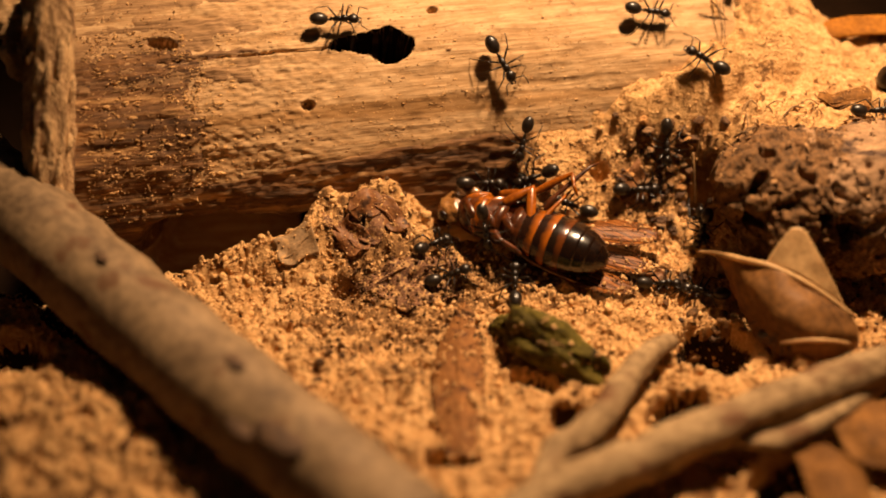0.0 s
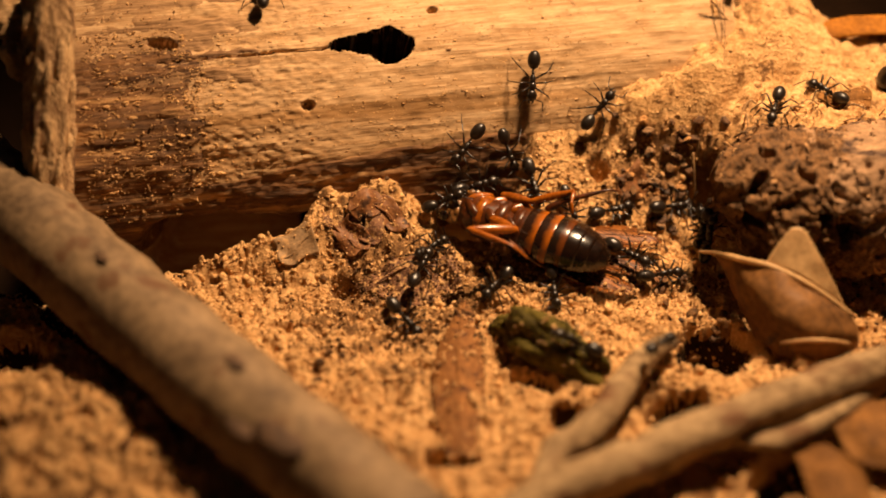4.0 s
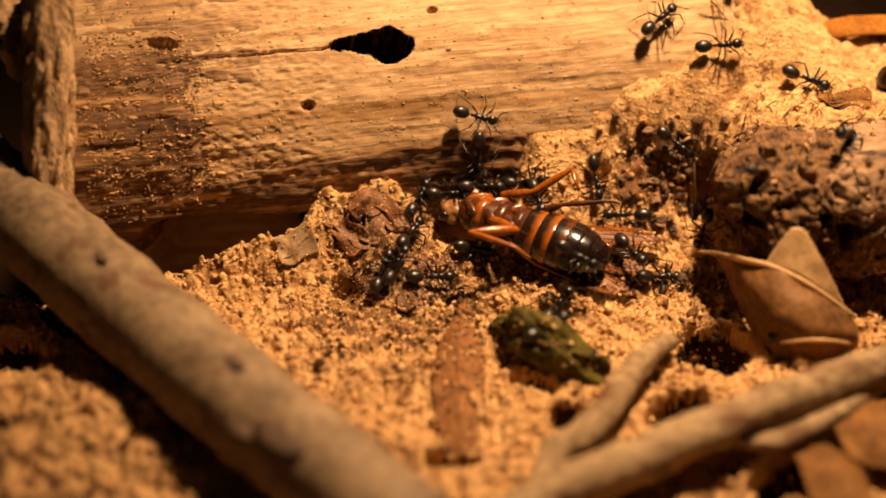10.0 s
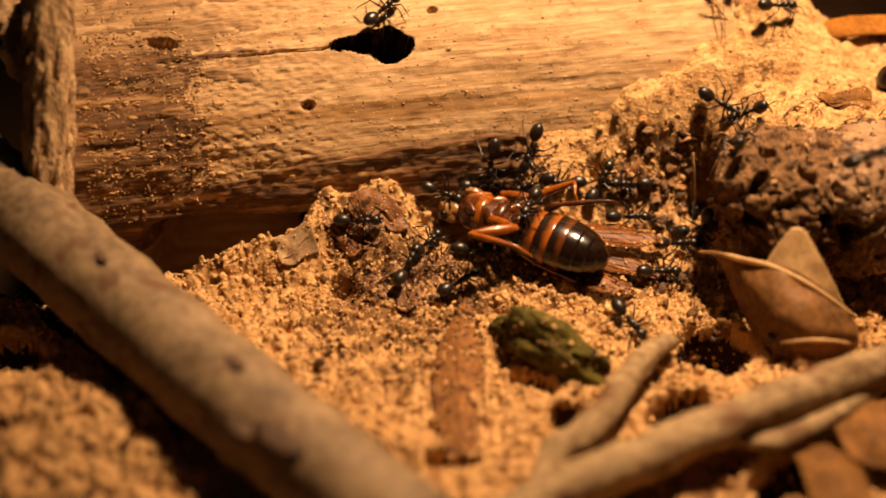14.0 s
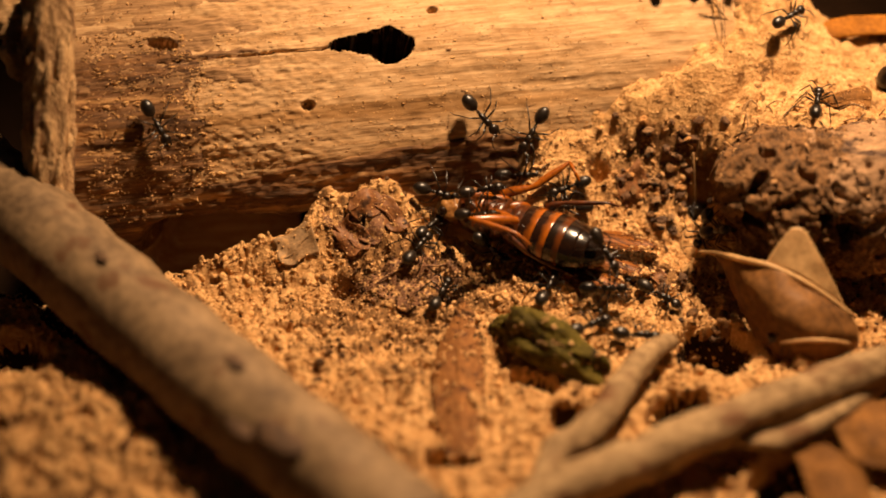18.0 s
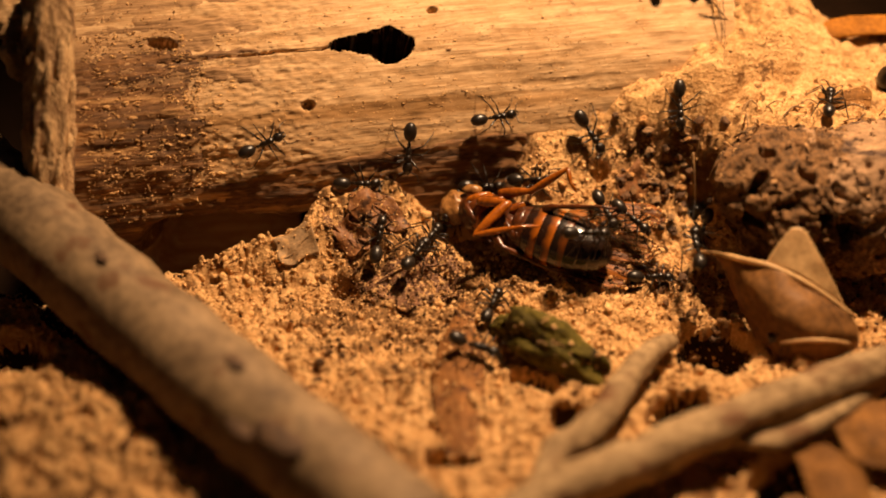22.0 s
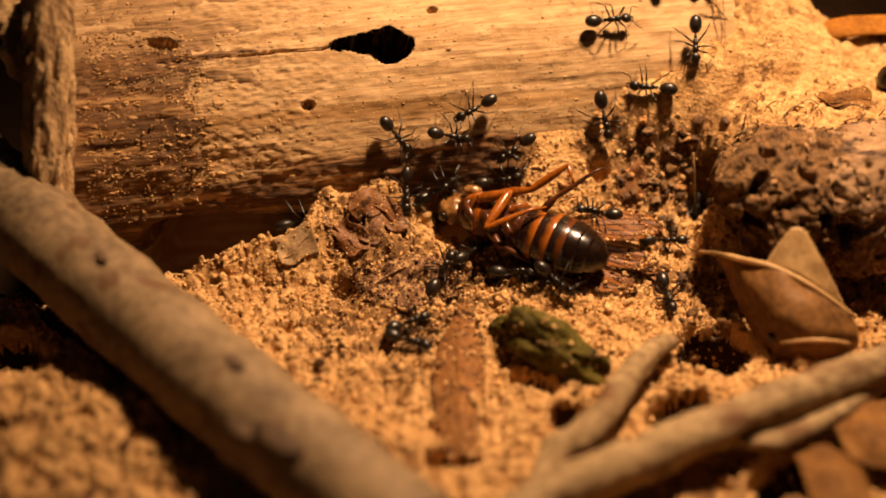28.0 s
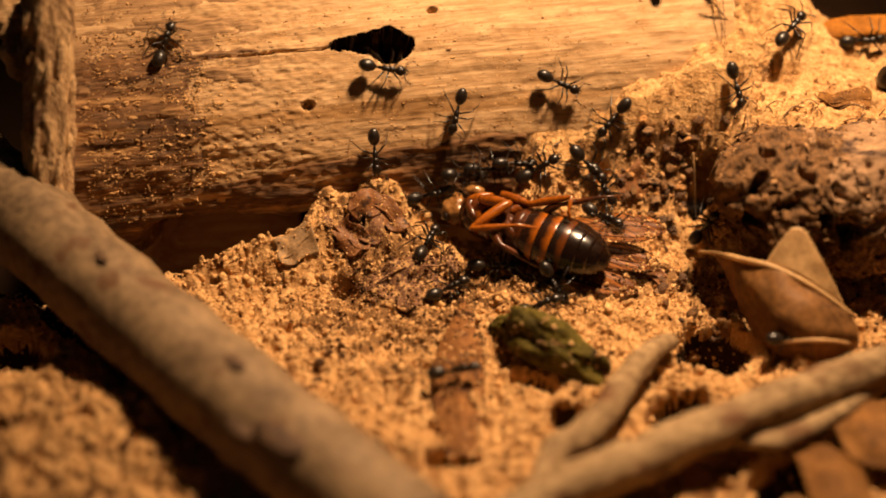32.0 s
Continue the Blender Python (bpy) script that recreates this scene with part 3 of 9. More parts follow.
for f, beta, r in ((0.98, 30, 2.0), (0.90, 50, 1.3), (0.79, 0, 0.9), (0.39, 5, 0.6)):
    x, y, z = -41.6 + 30.8 * f, -2.2 - 29.3 * f, 8.1 - 4.25 * f
    q = 4.3
    x, y, z = x - 0.707 * q * math.sin(radians(beta)), y - 0.707 * q * math.sin(radians(beta)), z + q * math.cos(radians(beta))
    bm = bmesh.new()
    blob(bm, x, y, z, r * 1.4, r * 0.8, r * 0.3, 12, 8, (0, 0, -44), 0.25, 3)
    part("bud_scar", bm, M_SCAR, thick, "dark rough bud scar")

fork = thing("forked_twig", "slim grey-brown forked twig lying on the soil", "twig")
for pts, rad, sd in (([(4.5, -38.5, 2.9), (8, -35.1, 3.0), (17.2, -30.2, 3.1), (27.3, -25.0, 3.4), (38.8, -20.0, 3.7), (46, -16.8, 3.9)], [1.85, 1.85, 1.8, 1.75, 1.7], 2),
                     ([(7.6, -34.2, 2.9), (9.5, -29.4, 2.6), (12.2, -27.0, 2.5), (14.5, -23.6, 2.6), (16.1, -20.6, 2.5), (18.6, -17.0, 2.4), (20.7, -14.8, 1.6)], [1.0, 1.35, 1.4, 1.35, 1.25, 1.1, 0.7], 5),
                     ([(24.5, -27.6, 2.2), (28.6, -27.5, 2.1), (32.5, -25.5, 2.3), (38.8, -20.8, 2.8), (43, -18.2, 3.2)], [0.6, 0.95, 0.9, 0.85, 0.85], 6)):
    bm = bmesh.new()
    tube(bm, spline(pts, 60), ramp(rad, 60), 24, 0.13, sd, ridge=0.07)
    part("branch", bm, M_TWIG2, fork)

stick = thing("upright_stick", "brown rough-barked stick standing at the log's end", "stick")
_z, _a = np.meshgrid(np.arange(5.6, 40, 0.22), np.linspace(0, 2 * math.pi, 72, endpoint=False), indexing="ij")
_r = 2.25 + 0.5 * fbm(_z / 5, _a * 1.6, 80) + 0.55 * fbm(_z / 2.6, _a * 3.2, 81) + 0.35 * fbm(_z / 1.2, _a * 5.0, 82, 2)
_r = _r * (1.02 - 0.0017 * (_z - 7)) * (0.55 + 0.45 * smooth(5.6, 8.5, _z + 1.5 * fbm(_a * 1.5, _z * 0, 84)))
_p = np.stack([-36.9 + (_z - 7) * 0.061 + 0.6 * fbm(_z / 9, _z * 0, 83) + _r * np.cos(_a), -3.9 + (_z - 7) * 0.5 + _r * np.sin(_a) * 0.9, _z - 0.45 * _r * np.sin(_a)], -1).reshape(-1, 3)
_n = _z.shape[0]
mesh_object("stem", _p, grid_faces(_n, 72, True).tolist() + [list(range(72)), list(range((_n - 1) * 72, _n * 72))], M_STICK, stick)
rs = random.Random(8)
for k in range(16):
    z = rs.uniform(9, 28)
    a = radians(rs.uniform(-150, -10))
    bm = bmesh.new()
    ln = rs.uniform(1.5, 4)
    pts = [(-36.9 + (z + ln * t - 7) * 0.061 + math.cos(a + t * 0.25) * (2.2 + 0.25 * math.sin(t * 3)), -3.9 + (z + ln * t - 7) * 0.5 + 0.9 * math.sin(a + t * 0.25) * (2.2 + 0.25 * math.sin(t * 3)), z + ln * t - 0.45 * math.sin(a + t * 0.25) * 2.2) for t in (0, 0.25, 0.5, 0.75, 1.0)]
    tube(bm, spline(pts, 9), [0.1, 0.28, 0.38, 0.42, 0.42, 0.4, 0.36, 0.25, 0.08], 7, 0.3, k, flatten=0.6)
    part("bark_strip", bm, M_STICK, stick)


def dead_branch():
    ob = thing("dead_branch", "short rotten branch with a crumbling spongy end", "branch")
    s = np.concatenate([np.arange(0, 20, 0.15), np.arange(20, 45, 0.8)])
    a = np.linspace(0, 2 * math.pi, 250, endpoint=False)
    verts, rot = [], []
    for u in s:
        wear = 1 - float(smooth(9, 15, u))
        for q in a:
            p = Vector((u, 7.2 * math.cos(q), 7.2 * math.sin(q)))
            n1, n2 = noise.noise(p / 4.5), noise.noise(p / 1.7 + Vector((5, 0, 3)))
            n3 = noise.noise(p / 0.75 + Vector((0, 9, 1)))
            r = 7.2 + 0.8 * n1 + 0.3 * n2 * (0.4 + wear) + (0.30 * n3 + 0.25 * noise.noise(p / 0.35)) * (0.3 + 0.9 * wear)
            hole = noise.noise(p / 2.1 + Vector((2, 7, 4))) + 0.25 * n3 - 0.10 * math.sin(q)
            r -= 2.4 * float(smooth(0.18, 0.58, hole)) * (0.22 + 0.8 * wear)
            end = u + 1.4 * n2 + 1.6 * noise.noise(Vector((q * 1.4, 3, 1)))
            r *= 0.42 + 0.58 * math.sqrt(float(np.clip(end / 3.6, 0, 1)))
            verts.append((26.0 + u + 0.9 * n2 * wear + (0.8 - 1.8 * math.sin(q)) * wear * max(0.0, 1 - u / 8), -1.5 + u * 0.05 + r * math.cos(q), 6.6 + u * 0.012 + r * math.sin(q)))
            # Rot at the end; the sine carries it below as painted shade.
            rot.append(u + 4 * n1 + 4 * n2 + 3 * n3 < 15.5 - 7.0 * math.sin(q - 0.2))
    faces = grid_faces(len(s), len(a), True).tolist()
    faces.append(list(range(len(a)))[::-1])
    wood = mesh_object("rotten_wood", verts, faces, M_OLDWOOD, ob)
    wood.data.materials.append(M_DECAY_AND_SHADE)
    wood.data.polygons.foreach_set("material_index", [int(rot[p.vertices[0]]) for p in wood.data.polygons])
    rng = random.Random(4)
    top = np.array(verts).reshape(len(s), len(a), 3)
    for k in range(70):
        i, j = rng.randrange(0, 90), rng.randrange(10, 240)
        c = Vector(top[i, j])
        d = Vector((rng.uniform(-1, 0.6), rng.uniform(-1, 0.2), rng.uniform(-0.5, 1))).normalized()
        ln = rng.uniform(0.5, 1.4)
        bm = bmesh.new()
        tube(bm, [c - d * 0.3, c + d * ln * 0.5 + Vector((0, 0, 0.1)), c + d * ln], [rng.uniform(0.08, 0.2), 0.1, 0.03], 5)
        part("splinter", bm, M_SPLINT, ob)
    rg = np.random.RandomState(14)
    for mat, n, far in ((M_GRAIN, 110, 134), (M_CLOD, 800, 120)):
        spots = top[rg.randint(2, far, n), rg.randint(0, 250, n)] + rg.normal(0, 0.08, (n, 3))
        scatter("dust", spots, np.clip(rg.lognormal(-2.0, 0.45, n), 0.06, 0.4), mat, "sand and wood dust on the branch", "", n).parent = ob
    return ob


dead_branch()


def sheet(rows_of_pts, nu, nv, thick_mm, wobble=0.0, seed=0):
    """A bent sheet through rows of points, with real thickness."""
    lines = [spline(r, nu) for r in rows_of_pts]
    cols = [spline([ln[i] for ln in lines], nv) for i in range(nu)]
    bm = bmesh.new()
    top, bot = [], []
    for i in range(nu):
        ct, cb = [], []
        for j in range(nv):
            p = cols[i][j]
            du = cols[min(i + 1, nu - 1)][j] - cols[max(i - 1, 0)][j]
            dv = cols[i][min(j + 1, nv - 1)] - cols[i][max(j - 1, 0)]
            n = du.cross(dv)
            n = n.normalized() if n.length > 1e-9 else Vector((0, 0, 1))
            p = p + n * wobble * noise.noise(p * 0.7 + Vector((seed, 0, 0)))
            ct.append(bm.verts.new(p + n * thick_mm / 2))
            cb.append(bm.verts.new(p - n * thick_mm / 2))
        top.append(ct)
        bot.append(cb)
    for i in range(nu - 1):
        for j in range(nv - 1):
            bm.faces.new((top[i][j], top[i + 1][j], top[i + 1][j + 1], top[i][j + 1]))
            bm.faces.new((bot[i][j], bot[i][j + 1], bot[i + 1][j + 1], bot[i + 1][j]))
    rim = [(i, 0) for i in range(nu)] + [(nu - 1, j) for j in range(1, nv)] + [(i, nv - 1) for i in range(nu - 2, -1, -1)] + [(0, j) for j in range(nv - 2, 0, -1)]
    for (a, b), (c, d) in zip(rim, rim[1:] + rim[:1]):
        bm.faces.new((top[a][b], bot[a][b], bot[c][d], top[c][d]))
    return bm


leaf = thing("curled_leaf", "dry brown curled leaf leaning on the soil", "leaf")
part("front_fold", sheet([[(25.5, -6.6, 4.9), (27.5, -8.9, 6.05), (29.96, -10.52, 6.53), (33.45, -12.06, 5.5), (37.05, -13.67, 3.51)],
                          [(26.5, -7.8, 2.9), (28.0, -11.4, 3.8), (30.1, -14.11, 4.41), (33.63, -15.42, 3.81), (37.57, -15.12, 1.99)],
                          [(27.5, -9.5, 1.6), (28.8, -13.0, 0.4), (30.8, -15.4, -0.2), (33.8, -16.0, -0.2), (37.7, -14.3, 0.0)]], 26, 16, 0.14, 0.35, 2), M_LEAF_SHADED, leaf)
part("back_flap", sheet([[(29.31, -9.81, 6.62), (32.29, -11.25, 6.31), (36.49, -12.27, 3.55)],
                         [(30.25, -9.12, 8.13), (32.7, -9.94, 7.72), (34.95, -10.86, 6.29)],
                         [(31.52, -8.23, 9.44), (32.23, -8.33, 9.55), (32.95, -8.64, 9.14)]], 14, 12, 0.14, 0.15, 5), M_LEAF_PALE_LIT, leaf, "leaf flap painted paler as lit")
bm = bmesh.new()
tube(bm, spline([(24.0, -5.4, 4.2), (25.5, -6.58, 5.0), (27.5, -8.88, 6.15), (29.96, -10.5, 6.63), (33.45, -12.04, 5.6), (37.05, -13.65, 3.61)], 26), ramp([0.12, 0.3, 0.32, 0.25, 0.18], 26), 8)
part("rolled_edge", bm, M_LEAF_PALE_LIT, leaf)
for line in ([(26.6, -7.4, 4.8), (27.6, -9.8, 4.3), (28.6, -12.1, 3.0), (28.9, -12.9, 1.0)], [(30.4, -15.4, 1.9), (32.33, -16.17, 2.9), (34.41, -16.06, 2.8), (36.62, -15.55, 1.99)]):
    bm = bmesh.new()
    tube(bm, spline(line, 14), ramp([0.1, 0.22, 0.12], 14), 6)
    part("leaf_vein", bm, M_LEAF_PALE_LIT, leaf)

low_leaf = thing("flat_leaf", "blunt brown dead leaf lying flat on the soil", "leaf")
part("blade", sheet([[(33.0, -22.6, 1.2), (38, -21.6, 1.8), (45, -21, 1.5)], [(33.2, -26, 2.2), (38, -26, 3.0), (46, -26, 2.4)],
                     [(34.2, -29.5, 1.4), (38, -31, 1.8), (45, -32, 1.4)]], 18, 14, 0.2, 0.5, 9), M_OLDLEAF, low_leaf)
pale_leaf = thing("leaf_scrap", "dull brown dry leaf scrap lying on the soil", "leaf")
part("blade", sheet([[(29.5, -27.6, 1.0), (32.5, -28.0, 1.8), (35, -30.0, 1.2)], [(29.8, -30.2, 1.4), (32.8, -31.4, 2.2), (35, -32.6, 1.6)],
                     [(30.2, -34, 1.0), (32.8, -35, 1.6), (35, -36, 1.2)]], 14, 12, 0.2, 0.3, 12), M_OLDLEAF, pale_leaf)
strip = thing("leaf_strip", "reddish-brown strip of dead leaf lying on the sand heap", "leaf")
part("blade", sheet([[(36.9, 15.0, 14.2), (40, 15.4, 14.6), (44, 15.8, 14.7), (52, 16.6, 14.6)], [(37.0, 17.0, 14.9), (40, 17.5, 15.5), (44, 17.9, 15.6), (52, 18.6, 15.4)]], 20, 5, 0.15, 0.3, 3), M_STRIP, strip)

# greenish seed, petal, flake, seed husk
chunk = thing("mossy_wood_chunk", "olive-green mossy chunk of wood lying in sand", "wood chunk")
for name, mid, half, turn, sd in (("chunk", (10.4, -15.0, 0.5), (5.6, 2.5, 3.7), (34, 12, -30), 5), ("splinter_end", (5.9, -12.0, 0.5), (1.5, 1.1, 1.7), (30, 20, 20), 9)):
    bm = bmesh.new()
    bmesh.ops.create_uvsphere(bm, u_segments=64, v_segments=40, radius=1.0)
    for v in bm.verts:
        c = v.co
        k = (abs(c.x) ** 3.2 + abs(c.y) ** 3.2 + abs(c.z) ** 3.2) ** (-1 / 3.2)
        n = noise.noise(c * 1.9 + Vector((sd, 0, 0))) * 0.20 + noise.noise(c * 5.5 + Vector((0, sd, 0))) * 0.09 + noise.noise(c * 13) * 0.05
        taper = 1 - 0.30 * max(0.0, c.x)
        v.co = Vector((c.x, c.y * taper, c.z * taper)) * k * (0.94 + n)
    bmesh.ops.transform(bm, matrix=Matrix.LocRotScale(mid, Euler([radians(q) for q in turn]), half), verts=bm.verts)
    part(name, bm, M_PEBBLE, chunk)
_rng = np.random.RandomState(3)
_top = np.array([v.co[:] for v in chunk.children[0].data.vertices]) / MM
_top = _top[_top[:, 2] > 1.0]
scatter("dust", _top[_rng.randint(0, len(_top), 45)], np.clip(_rng.lognormal(-2.1, 0.4, 45), 0.07, 0.3), M_GRAIN, "sand grains on the chunk", "", 9).parent = chunk
petal = thing("dry_petal", "thin reddish dried petal lying on the sand", "petal")
part("blade", sheet([[(1.7, -9.4, 1.4), (2.0, -9.3, 1.5), (2.3, -9.5, 1.4)], [(-0.6, -15.5, 0.5), (1.4, -15.2, 1.3), (3.6, -15.6, 0.6)],
                     [(-0.8, -21.5, 0.3), (1.4, -21.5, 0.9), (3.5, -21.5, 0.3)], [(0.4, -27.4, 0.0), (1.4, -27.6, 0.3), (2.6, -27.4, 0.0)]], 14, 30, 0.1, 0.25, 4), M_PETAL, petal)
_blade = np.array([v.co[:] for v in petal.children[0].data.vertices]) / MM
for mat, n in ((M_GRAIN, 150), (M_CLOD, 160)):
    scatter("dust", _blade[_rng.randint(0, len(_blade), n)] + _rng.normal(0, 0.2, (n, 3)) * (1, 1, 0) + (0, 0, 0.06), np.clip(_rng.lognormal(-2.2, 0.45, n), 0.05, 0.32), mat, "sand dust on the petal", "", n).parent = petal
bm = bmesh.new()
tube(bm, spline([(2.0, -9.4, 1.55), (1.45, -15.2, 1.38), (1.4, -21.5, 0.98), (1.5, -27.2, 0.38)], 20), ramp([0.12, 0.2, 0.2, 0.1], 20), 6)
part("midrib", bm, M_PETAL, petal)
slab = thing("leaf_slab", "flat dark brown dead leaf dusted with soil and sand", "leaf")
_rows = [[(-8.4, -6.6), (-4.8, -4.4), (-1.2, -3.0), (1.0, -2.4)], [(-7.2, -7.4), (-4.0, -5.6), (-0.6, -4.4), (1.4, -3.8)],
         [(-5.6, -8.4), (-2.6, -7.0), (0.2, -6.0), (1.7, -5.4)], [(-3.6, -9.2), (-1.4, -8.4), (0.6, -7.6), (1.8, -7.0)]]
slab_mesh = part("blade", sheet([[(x, y, max(float(ground_height(x, y)), float(ground_height(x + 0.8, y + 0.5)), float(ground_height(x - 0.8, y - 0.5))) + 0.2) for x, y in row] for row in _rows], 40, 30, 0.14, 0.7, 7), M_FLAKE, slab)
_rng = np.random.RandomState(12)
_top = np.array([v.co[:] for v in slab_mesh.data.vertices]) / MM
for mat, n in ((M_GRAIN, 300), (M_CLOD, 700)):
    _at = _top[_rng.randint(0, len(_top), n)] + _rng.normal(0, 0.15, (n, 3)) * (1, 1, 0) + (0, 0, 0.05)
    scatter("dust", _at, np.clip(_rng.lognormal(-2.4, 0.4, n), 0.05, 0.25), mat, "soil and sand dust on the leaf", "", n).parent = slab
bm = bmesh.new()
tube(bm, spline([*[(x, y, float(ground_height(x, y)) + 0.5) for x, y in ((-7.2, -7.4), (-4.0, -5.6), (-0.6, -4.4), (1.4, -3.8))]], 14), ramp([0.1, 0.14, 0.08], 14), 6)
part("midrib", bm, M_FLAKE, slab)
rl = random.Random(17)
for x, y, w, h, turn, lift, mat, words in ((-8.8, -2.8, 1.9, 1.1, -38, 0.5, M_SCRAP, "reddish-brown torn leaf scrap lying on crumbly soil"), (-10.6, -1.6, 1.5, 0.8, -30, 0.08, M_FLAKE, "ragged brown leaf fragment half sunk in crumbly soil"),
                                           (-7.4, -0.3, 1.6, 1.0, 15, 0.55, M_SCRAP, "reddish-brown torn leaf scrap lying on crumbly soil"), (-6.8, -7.6, 1.2, 0.6, -40, 0.3, M_FLAKE, "ragged brown leaf fragment half sunk in crumbly soil"),
                                           (-4.9, -0.7, 1.8, 1.0, -20, 0.5, M_SCRAP, "reddish-brown torn leaf scrap lying on crumbly soil"), (-6.6, -2.0, 1.4, 0.9, 60, 0.45, M_FLAKE, "ragged brown leaf fragment half sunk in crumbly soil"),
                                           (-14.0, -3.6, 2.2, 1.3, 22, 0.35, M_GREYLEAF, "greyish tan leaf scrap dusted with sand"), (19.4, -4.2, 2.0, 0.9, -20, 0.5, M_SCRAP, "reddish-brown torn leaf scrap lying on crumbly soil"),
                                           (18.6, 4.0, 1.8, 1.0, 30, 0.3, M_SCRAP, "reddish-brown torn leaf scrap lying on crumbly soil"), (16.4, -0.4, 1.4, 0.8, 5, 0.2, M_GREYLEAF, "greyish tan leaf scrap dusted with sand"), (38.8, 7.5, 2.9, 0.9, 4, 0.35, M_OLDLEAF, "flat brown leaf scrap lying on the sand heap")):
    flake = thing("leaf_fragment", words, "leaf", "leaf fragments on the soil")
    c, n = math.cos(radians(turn)), math.sin(radians(turn))
    rows = []
    for v in (-1, -0.3, 0.4, 1):
        row = []
        for u in (-1, -0.4, 0.3, 1):
            p, q = u * w * (1 - 0.25 * abs(v)) + rl.uniform(-0.35, 0.35), v * h + rl.uniform(-0.3, 0.3)
            gx, gy = x + p * c - q * n, y + p * n + q * c
            around = [float(ground_height(gx + 0.7 * math.cos(k * 1.05), gy + 0.7 * math.sin(k * 1.05))) for k in range(6)]
            row.append((gx, gy, sum(around) / 6 + lift + rl.uniform(-0.15, 0.2)))
        rows.append(row)
    part("blade", sheet(rows, 18, 14, 0.12, 0.5, x), mat, flake)
    bm = bmesh.new()
    tube(bm, [Vector(q) + Vector((0, 0, 0.08)) for q in spline(rows[1], 10)], ramp([0.1, 0.08, 0.03], 10), 5)
    part("leaf_vein", bm, mat, flake)
    skin = np.array([v.co[:] for v in flake.children[0].data.vertices]) / MM
    scatter("dust", skin[_rng.randint(0, len(skin), 60)] + (0, 0, 0.05), np.clip(_rng.lognormal(-2.8, 0.4, 60), 0.03, 0.12), M_GRAIN, "sand dust on the leaf", "", 5).parent = flake
husk = thing("seed_husk", "round black seed half sunk in the sand heap", "seed")
bm = bmesh.new()
blob(bm, 43.6, 9.4, 13.6, 1.5, 1.3, 1.6, 16, 12, (0, 0, 0), 0.1, 2)
part("shell", bm, M_ANT, husk)


def rubble():
    """Crumbs of rotten wood heaped by the sand bank."""
    rng = random.Random(21)
    spots = [(21.8, 6.5, 3.2, 26), (18.6, 4.8, 2.2, 10), (25.0, 6.0, 2.2, 14), (21.5, 3.8, 2.8, 26), (27, 3.4, 1.6, 10), (18.7, -4.4, 2.2, 18), (21.5, -4.6, 1.5, 10), (25.5, -10.5, 2.5, 10)]
    for cx, cy, sp, n in spots:
        for k in range(n):
            x, y = rng.gauss(cx, sp * 0.6), rng.gauss(cy, sp * 0.45)
            r = rng.uniform(0.2, 0.62) * (1.4 if rng.random() < 0.15 else 1)
            z = float(max(ground_height(x, y), log_top(np.array([x]), np.array([y]))[0] - 0.2))
            if z > 11:
                continue
            bm = bmesh.new()
            blob(bm, 0, 0, 0, r * 1.2, r * 0.85, r * 0.7, 9, 6, (rng.uniform(0, 90), 0, rng.uniform(0, 180)), 0.45, k + cx)
            ob = part("wood_crumb", bm, (M_ROTTEN, M_CLOD2, M_CRUST, M_CLOD2, M_DECAY_AND_SHADE)[k % 5], None, flat=True)
            ob.matrix_basis = at(x, y, z + r * 0.25)
            tagged(ob, "crumb of dark rotten wood lying on the sand", "wood crumb", "wood crumbs on the sand bank")


rubble()


def fibre(pts, r, label="thin dry plant fibre standing in the sand"):
    bm = bmesh.new()
    tube(bm, spline(pts, 14), ramp([r, r, r * 0.4], 14), 6)
    return tagged(part("plant_fibre", bm, M_FIBRE), label, "fibre", "plant fibres")


fibre([(24.4, 5.6, 7.6), (24.6, 4.6, 5.4), (24.9, 3.9, 2.4)], 0.14)
fibre([(25.6, 15.6, 19.6), (26.8, 15.3, 18.2), (28.4, 15.0, 16.4)], 0.09, "thin dark rootlet lying on the sand")
fibre([(26.6, 16.6, 19.4), (26.9, 15.0, 18.2), (27.6, 12.6, 16.2)], 0.07, "thin dark rootlet lying on the sand")
fibre([(27.4, 16.6, 19.0), (27.6, 14.0, 17.0), (27.4, 11.0, 14.6)], 0.06, "thin dark rootlet lying on the sand")
rf = random.Random(31)
for k in range(22):
    x, y = rf.uniform(27, 44), rf.uniform(2.5, 7)
    z = max(float(ground_height(x, y)), 6 + math.sqrt(max(0, 50 - (y + 1.0) ** 2)) - 0.5)
    a = rf.uniform(0, 6.28)
    fibre([(x, y, z), (x + math.cos(a) * 1.2, y - 0.5, z + rf.uniform(0.4, 1.2)), (x + math.cos(a) * 2.4, y - 1.2 + math.sin(a), z + rf.uniform(0, 1.2))], rf.uniform(0.05, 0.12))


# ---- the dead insect ----
M_BROWN = surface("chestnut_cuticle", (0.018, 0.005, 0.0015), (0.11, 0.027, 0.005), 0.3, 0.5, fine=5, bump_mm=0.03, coat=0.15)
M_ORANGE = surface("amber_cuticle", (0.13, 0.030, 0.003), (0.36, 0.095, 0.008), 0.27, 0.5, fine=5, bump_mm=0.02, coat=0.3)
M_BLACK = surface("dark_cuticle", (0.005, 0.0025, 0.0015), (0.018, 0.007, 0.003), 0.2, 0.6, fine=5, bump_mm=0.02, coat=0.3)
M_PALE = surface("torn_pale_tissue", (0.11, 0.038, 0.010), (0.36, 0.17, 0.052), 0.28, 0.8, fine=5, bump_mm=0.06, coat=0.3)


